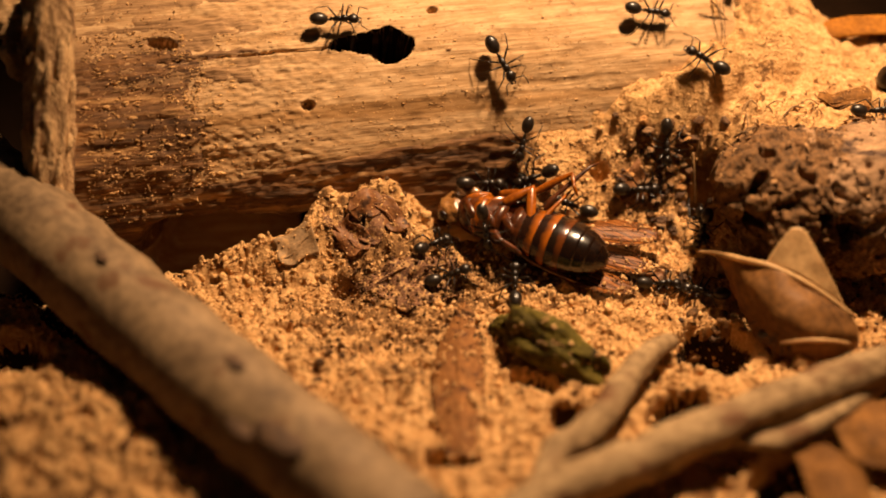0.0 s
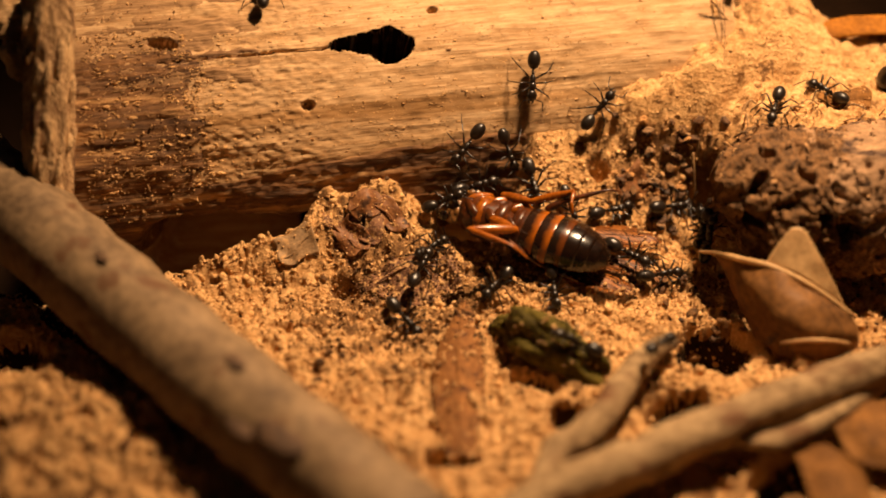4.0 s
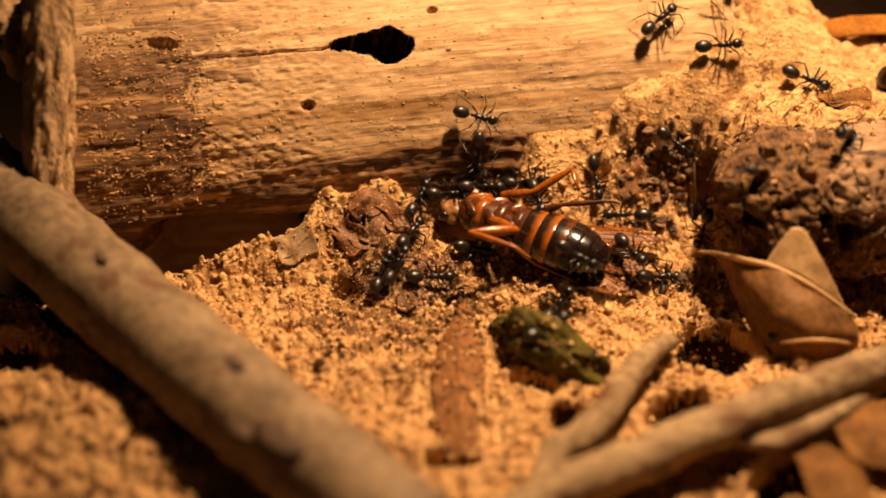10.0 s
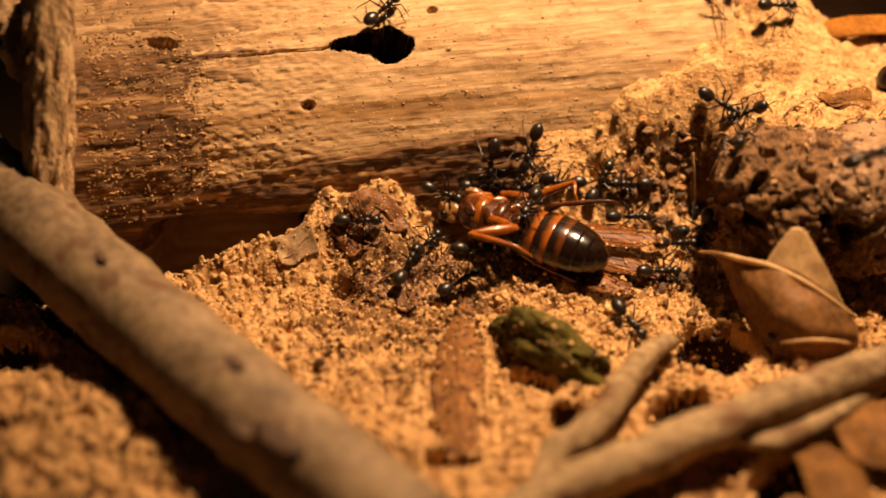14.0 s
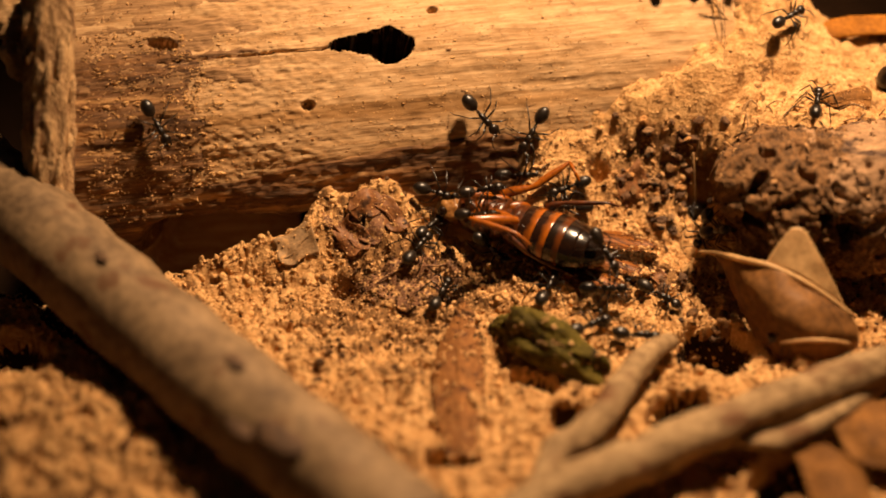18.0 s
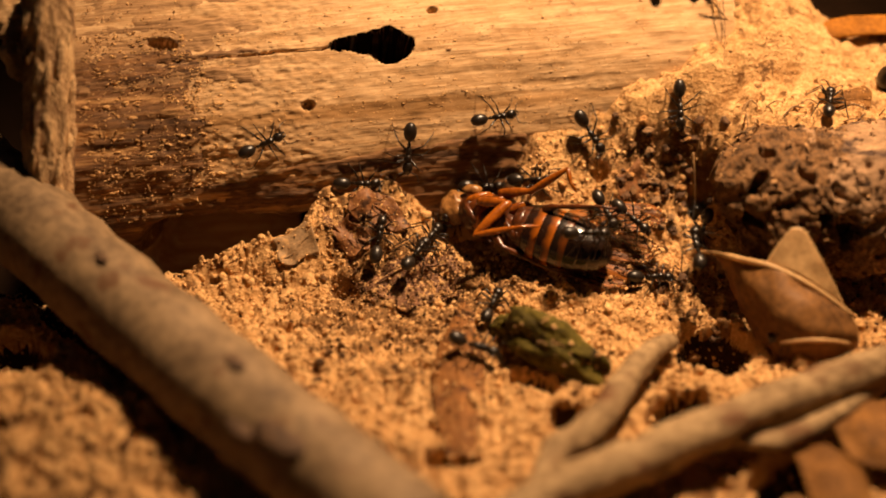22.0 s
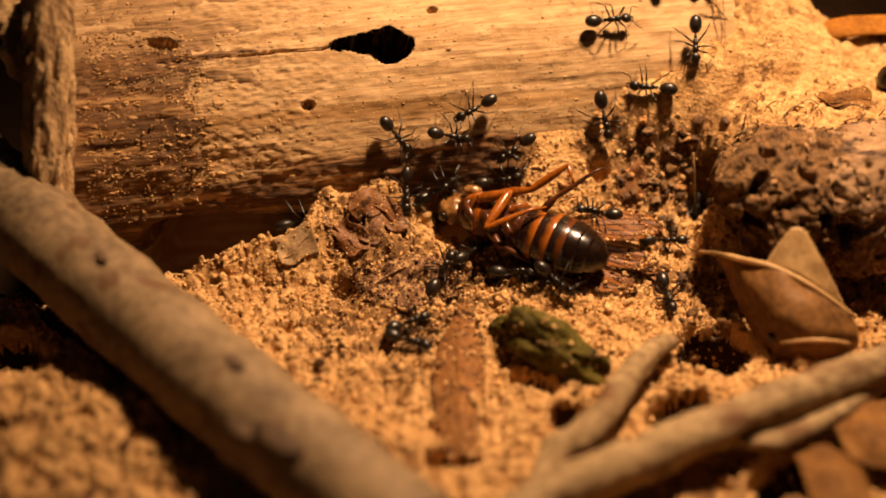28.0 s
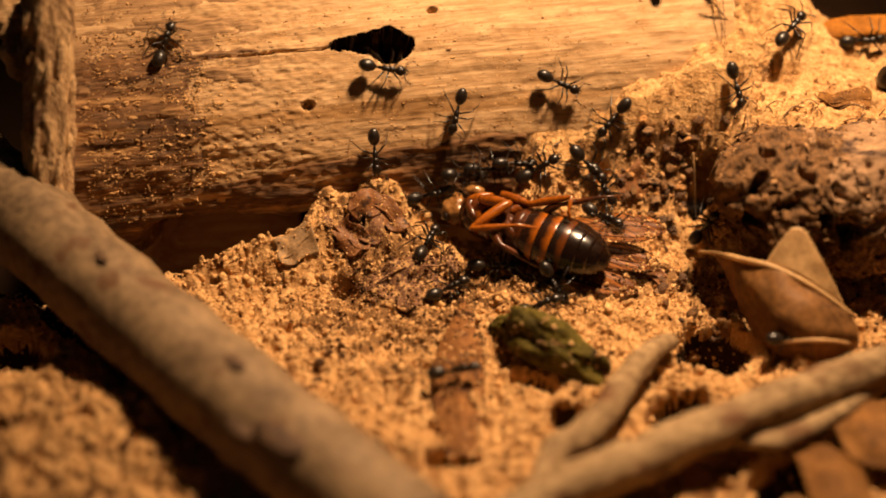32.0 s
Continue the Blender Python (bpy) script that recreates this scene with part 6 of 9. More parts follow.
    crawl([(0, 4.4, -2.98, 5.77, 44, 61, -69), (1, 4.39, -2.89, 4.39, -39, 79, -134), (2, 4.91, -3.07, 4.13, 25, 81, -85), (2.25, 3.3, -0.7, 1.74, -55, 42, -157), (2.5, 1.68, 3.12, -2.06, -45, -9, -167), (2.75, 0.37, -2.29, 1.46, 12, -7, 101), (3, -0.92, -2.82, 1.84, 11, 6, 48), (6, -1.56, -3.95, 1.65, 13, -2, 46), (7, -1.85, -4.31, 1.79, 16, -1, 62), (8, -2.91, -5.62, 2.2, 39, -9, 57), (9, -2.37, -2.39, 2, 31, 0, 57), (9.167, -2.83, -3.14, 2.14, 22, -22, 103), (9.333, -3.27, -4.03, 2.32, -12, -26, -177), (9.5, -3.5, -4.39, 2.2, -23, 2, -130), (9.75, -3.96, -5.13, 2.27, -14, -21, 143), (10, -4.38, -5.7, 2.13, 10, -25, 59), (10.5, -4.65, -6.21, 1.84, 40, -8, 6), (11, -5.02, -7.26, 1.13, 15, 16, -39), (11.25, -3.33, -5.58, 2.38, 15, 13, 21), (11.5, -1.49, -1.15, 1.87, 32, -2, 59), (12, 3.39, 3.8, -6.36, 32, -16, 50), (13, 4.24, 3.51, 4.93, 27, -8, 35), (14, 3.58, 4.22, 4.86, 65, 2, 2), (17, 3.3, 3.74, 4.76, 49, 9, 12), (18, 3.55, 0.52, 5.87, 5, -1, 15), (19, 3.53, -1.13, 6.36, -5, -3, 40), (20, 4.62, 4.37, 5.04, 77, 4, 5), (20.25, 4.59, 4.62, 5.94, 66, -46, 20), (20.5, 4.5, 4.93, 6.85, -11, -72, 105), (21, 4.21, 5.51, 8.7, 71, -14, 15), (21.5, 4.44, 6.15, 9.85, 21, -62, 75), (22, 4.67, 6.82, 10.98, 57, -5, 10), (22.25, 4.01, 6.53, 10.68, 29, 54, -47), (22.5, 3.4, 6.32, 10.36, -58, 29, -155), (23, 2.1, 5.69, 9.72, 28, 61, -46), (24, 2.11, 5.73, 9.76, 19, 60, -59), (24.25, 2.83, 6.09, 10.21, 57, 19, -2), (24.5, 3.62, 6.51, 10.64, 52, -30, 28), (25, 5.09, 7.29, 11.59, 57, -7, 11), (25.75, 4.6, 7.26, 11.66, 52, 27, -12), (26.5, 4.12, 7.26, 11.74, 25, 53, -53), (27.25, 3.61, 7.26, 11.89, -36, 53, -123), (28, 3.09, 7.2, 11.98, -58, 20, -157), (28.5, 1.5, 7.26, 12.62, -55, -21, 176), (28.75, 0.67, 7.34, 12.93, -26, -54, 131), (29, -0.18, 7.35, 13.32, 42, -47, 51), (29.25, 0.12, 6.92, 12.42, 60, 9, 5), (29.5, 0.38, 6.46, 11.55, 17, 60, -59), (30, 0.87, 5.48, 9.84, 56, 37, -8), (30.5, 2.8, 6.08, 10.18, 58, -13, 18), (31, 4.72, 6.63, 10.67, 59, 12, -1), (31.167, 4.15, 6.67, 10.87, 51, -37, 32), (31.333, 3.56, 6.73, 11.01, -17, -56, 117), (31.5, 2.95, 6.77, 11.24, -57, -20, 176), (31.75, 2.07, 6.82, 11.63, -60, 20, -159), (32, 1.2, 6.8, 11.99, -33, 56, -117)])
    crawl([(0, -1.44, -2.47, 1.67, 18, 10, 41), (0.167, -2.24, -2.7, 1.86, 22, -15, 80), (0.333, -3.08, -3.54, 2.25, 3, -25, 141), (0.5, -3.88, -3.96, 2.42, -25, -11, -148), (0.75, -4.69, -4.08, 2.39, -16, -23, 134), (1, -5.98, -3.93, 2.34, 24, -38, 65), (1.25, -4.86, -4.88, 2.48, 24, -13, 30), (1.5, -3.99, -4.95, 2.3, 26, 9, -5), (2, -2.49, -5.11, 2.03, 37, -1, 52), (3, -2.54, -5.8, 2.16, 28, -15, 73), (6, -2.98, -6.03, 1.37, 40, -14, 42), (6.25, -3.66, -6.66, 1.26, -6, -28, 120), (6.5, -4.45, -6.87, 1.21, -30, 5, -163), (6.75, -5.32, -7.53, 1.1, -8, 15, -104), (7, -6.18, -8.11, 1.26, 6, 14, -52), (7.5, -4.86, -6.81, 1.32, 27, -14, 23), (8, -3.8, -6.04, 1.62, 24, -28, 57), (8.5, -4.73, -4.06, 2.39, -2, -31, 115), (9, -5.45, -2.17, 3.56, 23, -27, 58), (9.25, -5.55, -3.14, 3.09, 32, 15, -12), (9.5, -5.54, -3.78, 2.56, -6, 40, -100), (9.667, -5.67, -4.65, 2.15, 22, 21, -39), (9.833, -5.71, -5.26, 1.74, 25, -7, 14), (10, -5.54, -6.05, 1.57, -2, -27, 69), (10.25, -5.51, -7.08, 1.19, 23, 0, -6), (10.5, -5.43, -8.39, 0.95, -1, 15, -78), (11, -5.11, -9.99, 0.18, 23, 7, 7), (12, -4.66, -9.79, 0.13, 28, 9, 10), (12.5, -1.5, -10.61, 0.02, 22, -1, -16), (13, 1.39, -13.2, 1.38, -3, -16, 40), (13.5, 1.49, -9.46, 0.33, -12, -4, 87), (14, 1.36, -6.35, 0.48, 20, -11, 31), (14.6, 2.13, -6.92, 0.4, 10, 3, -20), (15.5, 3.16, -7.24, 0.37, 14, 8, -16), (16.4, 4.34, -7.61, 0.23, 13, 5, -19), (17, 5.16, -8.28, 0.36, 5, 4, -77), (17.5, 9.23, -9.56, 0.02, 23, 10, -17), (18, 13.23, -12.5, 0.23, 5, 4, 31), (18.5, 18.94, -4.1, 1.18, 5, 10, 63), (19, 25.28, 6.3, -1.04, 75, -56, 16), (24, 25.28, 6.3, -1.04, 75, -56, 16), (24.25, 23.4, 5.67, 5.01, -32, -78, 148), (24.5, 22.44, 5.88, 5.64, -54, -36, 167), (24.667, 21.87, 6.22, 6.22, 4, -64, 83), (24.833, 21.17, 6.56, 6.69, 58, -29, 9), (25, 20.37, 6.99, 7.22, 62, 23, -20), (25.3, 20.37, 7.27, 7.89, 66, -31, 6), (25.6, 20.32, 7.51, 8.45, 1, -69, 85), (26.5, 20.35, 8.19, 10.11, 3, -65, 85), (27.4, 20.63, 9.02, 11.55, -6, -59, 84), (27.7, 20.6, 9.34, 12.06, -50, -37, 144), (28, 20.52, 9.66, 12.6, -60, -3, 175), (29, 20.29, 9.74, 12.74, -62, -6, 171), (30, 20.33, 8.58, 10.78, -51, 33, -164), (31, 17.8, 8.54, 11.53, -51, 3, -160), (32, 16.76, 8.09, 10.38, -52, 47, -155)])
    crawl([(0, 6.89, -6.71, 0.41, -4, -22, 89), (0.25, 9.24, -7.76, 0.59, -3, -9, 46), (0.5, 11.18, -8, 0.63, 13, 7, -2), (1, 16.04, -7.71, 0.25, 35, -4, -4), (1.25, 15.22, -7.65, 1.5, 31, -53, 57), (1.5, 14.59, -8.29, 1.21, 3, -7, 131), (2, 13.3, -6.64, 2.82, 8, -74, 97), (2.5, 13.22, -6.65, 4.94, 17, -51, 88), (2.75, 13.17, -6.44, 5.43, 31, 8, 24), (3, 13.21, -6.12, 5.98, -18, 7, -78), (3.6, 16.4, -2.28, 2.77, 58, 8, -35), (4.5, 18.27, -4.76, 1.52, -8, 9, -34), (5.4, 21.4, -4.75, -0.15, 13, 7, -35), (6, 22.76, -6.86, 0.22, -9, 7, -96), (6.25, 22.36, -5.92, -0.05, -5, 1, -145), (6.5, 21.71, -5.11, -0, -5, -10, 139), (6.75, 20.75, -4.75, 0.34, 21, -3, 72), (7, 20.1, -4.39, 0.62, 13, 15, 18), (8, 18.64, -5.39, 1.17, 28, 11, 13), (9, 20, -4.77, 0.41, 21, 16, 20), (10, 20.05, -4.98, 0.06, 27, 14, 16), (10.5, 22.03, -5.67, -0.11, 10, -3, -20), (11, 23.12, -6.37, 0.11, 8, 3, 30), (11.5, 25.36, 0.08, 0.83, -29, -34, 77), (12, 26.02, 6.28, -1.72, 14, -81, 68), (32, 26.02, 6.28, -1.72, 14, -81, 68)])
    crawl([(0, 0.51, -5.4, 0.8, 30, -17, 11), (0.25, 0.9, -7.79, 0.36, 19, 8, -29), (0.5, 1.84, -11.92, 1.52, 23, -4, -79), (0.75, 1.49, -14.22, 1.46, 2, 16, -2), (1, 1.93, -16.32, 1.3, 18, 7, 59), (1.5, 5.22, -14.16, 0.47, -3, -13, 16), (2, 7.81, -14.42, 2.35, 16, -18, -5), (2.25, 7.31, -13.48, 2.66, -12, 0, 66), (2.5, 6.79, -8.38, 0.05, 3, -12, 103), (3, 6.35, -5.23, 0.6, -2, -11, 64), (3.2, 6.25, -5.58, 0.61, -13, -3, 107), (3.4, 6.04, -5.95, 0.6, -8, 8, 155), (3.6, 5.82, -6.12, 0.53, 4, 11, -131), (4.5, 4.51, -7.07, 0.33, -14, 4, -127), (5.4, 3.87, -8.19, 0.16, -6, 12, -131), (5.6, 3.69, -8.59, 0.17, -10, 1, 164), (5.8, 3.12, -9.3, 0.45, 11, -8, 109), (6, 3.11, -9.59, 0.44, 6, -2, 67), (7, 1.92, -11.63, 1.84, -14, -6, 57), (7.5, 2.25, -2.57, 0.94, 7, -4, 84), (8, 3.3, 3.8, -5.54, -13, -9, 84), (8.167, 3.31, -1.8, 6.05, -2, -17, 16), (8.333, 3.41, -2.13, 5.89, 39, 3, -49), (8.5, 3.5, -2.45, 5.72, 26, 61, -104), (9, 2.42, -1.94, 1.03, 15, 9, -20), (10, 2.68, -1.46, 1.85, 71, 21, 10), (11, 4.94, -1.78, 2.22, 78, 13, -30), (11.5, 6.75, -6.19, 0.7, 12, 5, -60), (12, 8.87, -10.64, 0.73, 9, -5, -87), (12.25, 7.23, -6.27, 0.73, -8, 9, -159), (12.5, 5.84, -2.3, 2.72, 107, -129, -33), (13, 2.34, 3.8, -5.93, -17, -8, 115), (13.25, 1.45, -0.61, 4.97, -11, 16, 157), (13.5, 0.63, -0.05, 4.54, 128, 122, 11), (13.667, -1.05, 1.68, 1.2, -13, 43, -62), (13.833, -1.62, -0.81, 1.91, 26, 28, 12), (14, -2.05, -2.33, 1.9, 28, 1, 54), (17, -1.95, -1.92, 2.19, 32, 8, 63), (18, -2.09, -0.55, 2.67, 41, 9, 60), (19, -1.55, 1.56, 2.18, 55, 5, 47), (20, 0.21, 0.05, 3.47, 17, -60, 48), (21, -2.92, 0.59, 3.56, 47, 14, 46), (21.25, -4.43, -0.06, 5, 39, -30, 88), (21.5, -5.5, 0.59, 5.57, -37, -25, 171), (21.75, -6.77, 0.41, 5.99, 4, -17, 81), (22, -8.33, 2.25, 6.5, 57, 0, 0), (22.5, -6.93, -0.59, 5.37, 16, 44, -30), (23, -4.88, -2.26, 3.49, 31, 12, 15), (23.25, -5.33, -1.67, 3.86, 25, -25, 66), (23.5, -5.97, -1.21, 4.41, -17, -37, 146), (23.75, -6.49, -0.75, 4.88, 23, -37, 80), (24, -7.13, -0.55, 5.49, 43, -5, 39), (25, -7.09, 0.29, 5.95, 34, 8, 26), (25.6, -6.55, 0.56, 6.04, 41, 10, 27), (26.5, -5.36, 1.19, 5.89, 43, 2, 18), (27.4, -4.67, 1.39, 5.86, 44, 10, 29), (27.7, -4.43, 1.95, 5.57, 27, 42, -11), (28, -4.09, 2.3, 5.61, -29, 51, -90), (29, -5.07, 1.07, 6.43, -2, 40, -50), (29.5, -1.23, 3.48, 5.69, 78, 8, 9), (30, 2.85, 3.8, -6.54, 16, -6, -9), (31, 2.85, 3.8, -6.54, 17, -7, -10), (32, 1.71, 4.3, 6.36, 73, 8, 10)])
    crawl([(0, 3.45, 3.23, 4.91, 26, 5, 6), (0.25, 2.48, 4.63, 6.88, 61, -55, 35), (0.5, 1.57, 4.87, 8.42, 124, -121, -18), (1, -0.16, 5.83, 10.7, 33, -47, 60), (1.25, -0.31, 5.72, 10.57, 54, -19, 25), (1.5, -0.47, 5.6, 10.45, 57, 14, 3), (1.75, -0.62, 5.44, 10.29, 40, 45, -27), (2, -0.75, 5.27, 10.22, -10, 59, -90), (2.25, 0.09, 5.44, 10.09, 47, 45, -19), (2.5, 1, 5.57, 9.91, 59, 9, 8), (2.75, 2, 5.73, 9.76, 9, 59, -72), (3, 2.85, 5.84, 9.71, -62, 12, -163), (3.6, 2.52, 5.53, 9.41, -54, 41, -145), (4.5, 1.95, 5.23, 8.93, -59, 42, -147), (5.4, 1.41, 4.88, 8.43, -61, 43, -148), (6, 1.05, 4.6, 8.12, 49, 59, -24), (6.5, 0.85, 0.79, 4.69, 16, 25, -103), (6.75, -0.92, 2.2, 1.79, 53, 49, 20), (7, -0.87, -2.26, 1.59, 17, 8, 49), (8, -0.49, -3.34, 1.68, 1, -3, 69), (9, 0.11, -4.04, 1.69, 8, -4, 11), (9.25, -0.87, -3.13, 1.61, 7, -9, 82), (9.5, -1.97, -2.4, 1.84, -6, -23, 157), (9.75, -3.05, -2.06, 2.48, 29, -28, 100), (10, -3.88, -2.24, 3.31, 41, -1, 62), (11, -3.3, -2.72, 2.53, 41, -2, 56), (12, -1.95, -2.27, 1.7, 31, -7, 48), (13, -2.24, -2.69, 1.86, 26, -4, 55), (13.167, -2.55, -3.4, 2, 16, 21, 5), (13.333, -2.84, -3.89, 1.99, -18, 21, -73), (13.5, -3.04, -5.39, 2.62, -20, -6, -115), (13.667, -3.04, -5.18, 2.27, -17, -9, 179), (13.833, -3.48, -5.56, 2.23, 6, -23, 117), (14, -3.63, -5.56, 2.07, 23, -21, 61), (17, -2.86, -3.75, 2.16, 26, 7, 49), (18, -2.93, -3.46, 2.17, 27, -4, 60), (19, -2.43, -1.74, 2.24, 34, 4, 51), (20, -3.05, -2.54, 2.32, 40, 2, 54), (21, -3.53, -3.13, 2.56, 36, -1, 62), (22, -1.95, -1.92, 2.19, 32, 6, 65), (23, -2.05, -2.33, 1.9, 28, -1, 57), (24, -0.81, -3.02, 1.98, 11, 11, 41), (25, -2.85, -3.5, 2.17, 27, 9, 39), (25.6, -2.25, -4.44, 2.22, -3, 19, -48), (26.5, -1.69, -4.68, 1.56, -3, 24, -45), (27.4, -0.99, -4.93, 1.21, 13, 33, -37), (27.7, -0.45, -5.12, 0.92, 27, -2, 6), (28, -0.08, -5.17, 0.96, 17, -36, 52), (29, 0.27, -4.21, 1.5, 24, 2, 2), (29.5, 1.49, -4.43, 1.1, 15, 19, 9), (30, 3.45, -4.31, 0.55, 11, 4, 5), (31, 4.41, -6.67, 0.41, 10, -4, 66), (32, 4.77, -4.07, 0.49, 17, -5, -6)])
    crawl([(0, 20.26, -5.84, -0.27, 11, 6, 6), (0.25, 20.03, -7.39, -0.21, -4, 7, -58), (0.5, 19.81, -8.78, -0.17, -9, 1, -98), (0.75, 19.52, -10.27, 0.03, -6, 10, -46), (1, 19.44, -11.46, -0.09, 5, 5, 26), (2, 21.61, -10.56, -0.47, 7, 6, 32), (2.25, 20.42, -12.39, -0.11, -12, 2, -71), (2.5, 18.78, -17.64, 3.39, -2, -14, -121), (2.667, 17.95, -18.61, 3.69, -14, -1, -86), (2.833, 17.23, -19.11, 3.66, 8, 19, -6), (3, 16.81, -20.36, 3.78, 5, 3, 49), (3.6, 17.86, -19.5, 3.82, 5, 11, 48), (4.5, 19.68, -17.03, 2.97, 11, 15, 51), (5.4, 22.55, -11.6, -0.55, 4, 3, 42), (6, 24.11, -10.14, -0.67, 12, -6, -7), (6.25, 23.24, -9.64, -0.63, -8, -7, 75), (6.5, 21.93, -8.94, -0.55, -5, -11, 155), (6.667, 21.36, -8.59, -0.49, 5, -8, 90), (6.833, 20.81, -8.42, -0.27, 5, -4, 44), (7, 19.95, -8.24, -0.14, -4, 10, -20), (8, 19.49, -9.99, 0.08, 8, 8, 34), (8.5, 22.3, -12.17, -0.61, -3, 5, -44), (9, 25.81, -12.32, -1.07, 77, -49, -15), (9.5, 28.83, -14.24, 0.63, 37, -35, -20), (10, 31.22, -13.71, 0.25, 1, 8, 26), (32, 31.22, -13.71, 0.25, 1, 8, 26)])
    crawl([(0, 24.89, -7.11, -0.29, -8, 1, 164), (0.5, 22.78, -7.04, 0.23, -4, -7, 167), (1, 21.45, -5.46, -0.31, -18, 4, 160), (1.5, 20.41, -2.84, 0.31, 8, -9, 101), (1.667, 20.01, -0.95, 1.35, 64, -43, 38), (1.833, 19.48, -1.69, 2.8, 64, 16, 15), (2, 19.41, -1.77, 2.47, -8, 12, -69), (2.5, 20.32, -2.99, 0.77, 6, -9, -89), (2.75, 20.03, -4.15, 0.73, -6, 10, -39), (3, 20.38, -4.58, 0.09, 12, 2, 17), (6, 19.05, -6.04, 1.55, 22, 13, 16), (6.25, 18.46, -5.59, 1.67, 14, 2, 72), (6.5, 17.92, -4.91, 1.83, 9, 0, 122), (6.667, 17.7, -3.89, 1.72, -5, 2, -165), (6.833, 17.28, -4, 2.65, 1, 19, -115), (7, 17.3, -2.95, 2.74, 38, 15, -67), (7.25, 16.02, -4.03, 3.09, -3, 17, -10), (7.5, 16.86, -2.26, 3.02, 50, -31, -8), (7.75, 16.71, -2.06, 2.88, 13, -53, 39), (8, 15.61, -3.02, 2.85, 12, -11, 94), (8.167, 14.86, -5.17, 3.98, -16, -37, -161), (8.333, 14.58, -6.48, 4.68, -49, -17, -123), (8.5, 14.64, -6.55, 4.47, -44, 50, -90), (8.667, 14.93, -5.17, 2.85, 61, 48, 19), (8.833, 14.82, -6.18, 2.61, 61, 16, 40), (9, 15.03, -6.94, 1.63, 33, -4, 72), (9.5, 20.09, -0.58, 1.51, 14, -4, 52), (10, 24.74, 6.15, -1.12, 78, -44, 22), (13, 24.74, 6.15, -1.12, 78, -44, 22), (13.25, 24.95, 6.13, 2.18, 80, 29, 3), (13.5, 25.04, 6.1, 0.94, 15, 81, -68), (13.75, 25.64, 5.92, -0.59, 63, 28, -31), (14, 25.16, 1.34, 1.34, 47, -25, -16), (14.3, 24.83, 1.54, 1.19, -11, -42, 72), (14.6, 24.43, 1.92, 1.28, -45, -17, 146), (15.5, 23.16, 2.24, 1.4, -28, -29, 161), (16.4, 22.44, 2.57, 1.84, -31, -31, 163), (16.6, 21.94, 2.33, 2.03, -44, -7, -138), (16.8, 22.12, 2.7, 2.05, -21, 40, -98), (17, 21.98, 2.75, 2.13, 32, 31, -17), (17.5, 21.12, -2.26, 0.28, -12, 3, -102), (18, 20.03, -7.48, -0.28, 1, 13, -31), (18.25, 19.61, -7.02, -0.06, 13, 4, 58), (18.5, 19.3, -6.28, -0, 9, -8, 117), (18.75, 18.76, -4.67, 0.98, 48, -59, 60), (19, 18.81, -5.42, 2.39, 68, -26, 1), (20, 20.08, -3.61, 0.03, 7, -13, 56), (20.167, 19.51, -4.5, -0, 2, -10, 106), (20.333, 19.01, -4.38, 0.81, -68, -10, -177), (20.5, 18.22, -5.5, 1.28, -70, 46, -145), (20.75, 18.25, -7.24, -0.04, 9, 6, -92), (21, 17.45, -8.58, 0.06, 4, 0, -60), (21.25, 18.11, -7.69, -0.02, 5, -7, -8), (21.5, 18.17, -7.85, 0.62, 7, 9, 58), (22, 19.39, -5.59, 0.15, 8, 9, 10), (22.167, 18.14, -6.31, 0.77, -18, 18, -63), (22.333, 17.51, -7.52, 1.43, -6, -4, -111), (22.5, 16.98, -6.36, 1.08, -31, 6, -177), (22.75, 15.65, -6.46, 1.1, -8, 34, -106), (23, 14.19, -6.52, 2.06, 71, 33, -5), (24, 14.65, -7.87, 0.36, 20, 19, -32), (25, 13.38, -6.44, 1.61, 56, 59, -22), (25.3, 13.05, -6.41, 1.71, -65, 51, -151), (25.6, 12.78, -6.55, 2.08, 100, -163, 2), (26.5, 11.92, -6.44, 2.19, -77, -14, 177), (27.4, 11.17, -6.27, 2.4, -81, -8, 170), (27.7, 11.07, -6.33, 2.5, 117, 109, 7), (28, 10.87, -6.3, 2.53, 80, 29, -29), (29, 9.43, -7.74, 0.59, 7, 3, -70), (30, 11.48, -6.49, 2.12, 73, 40, -14), (31, 11.15, -6.51, 1.66, 55, 38, -51), (32, 10.73, -6.26, 1.71, 60, 49, -41)])
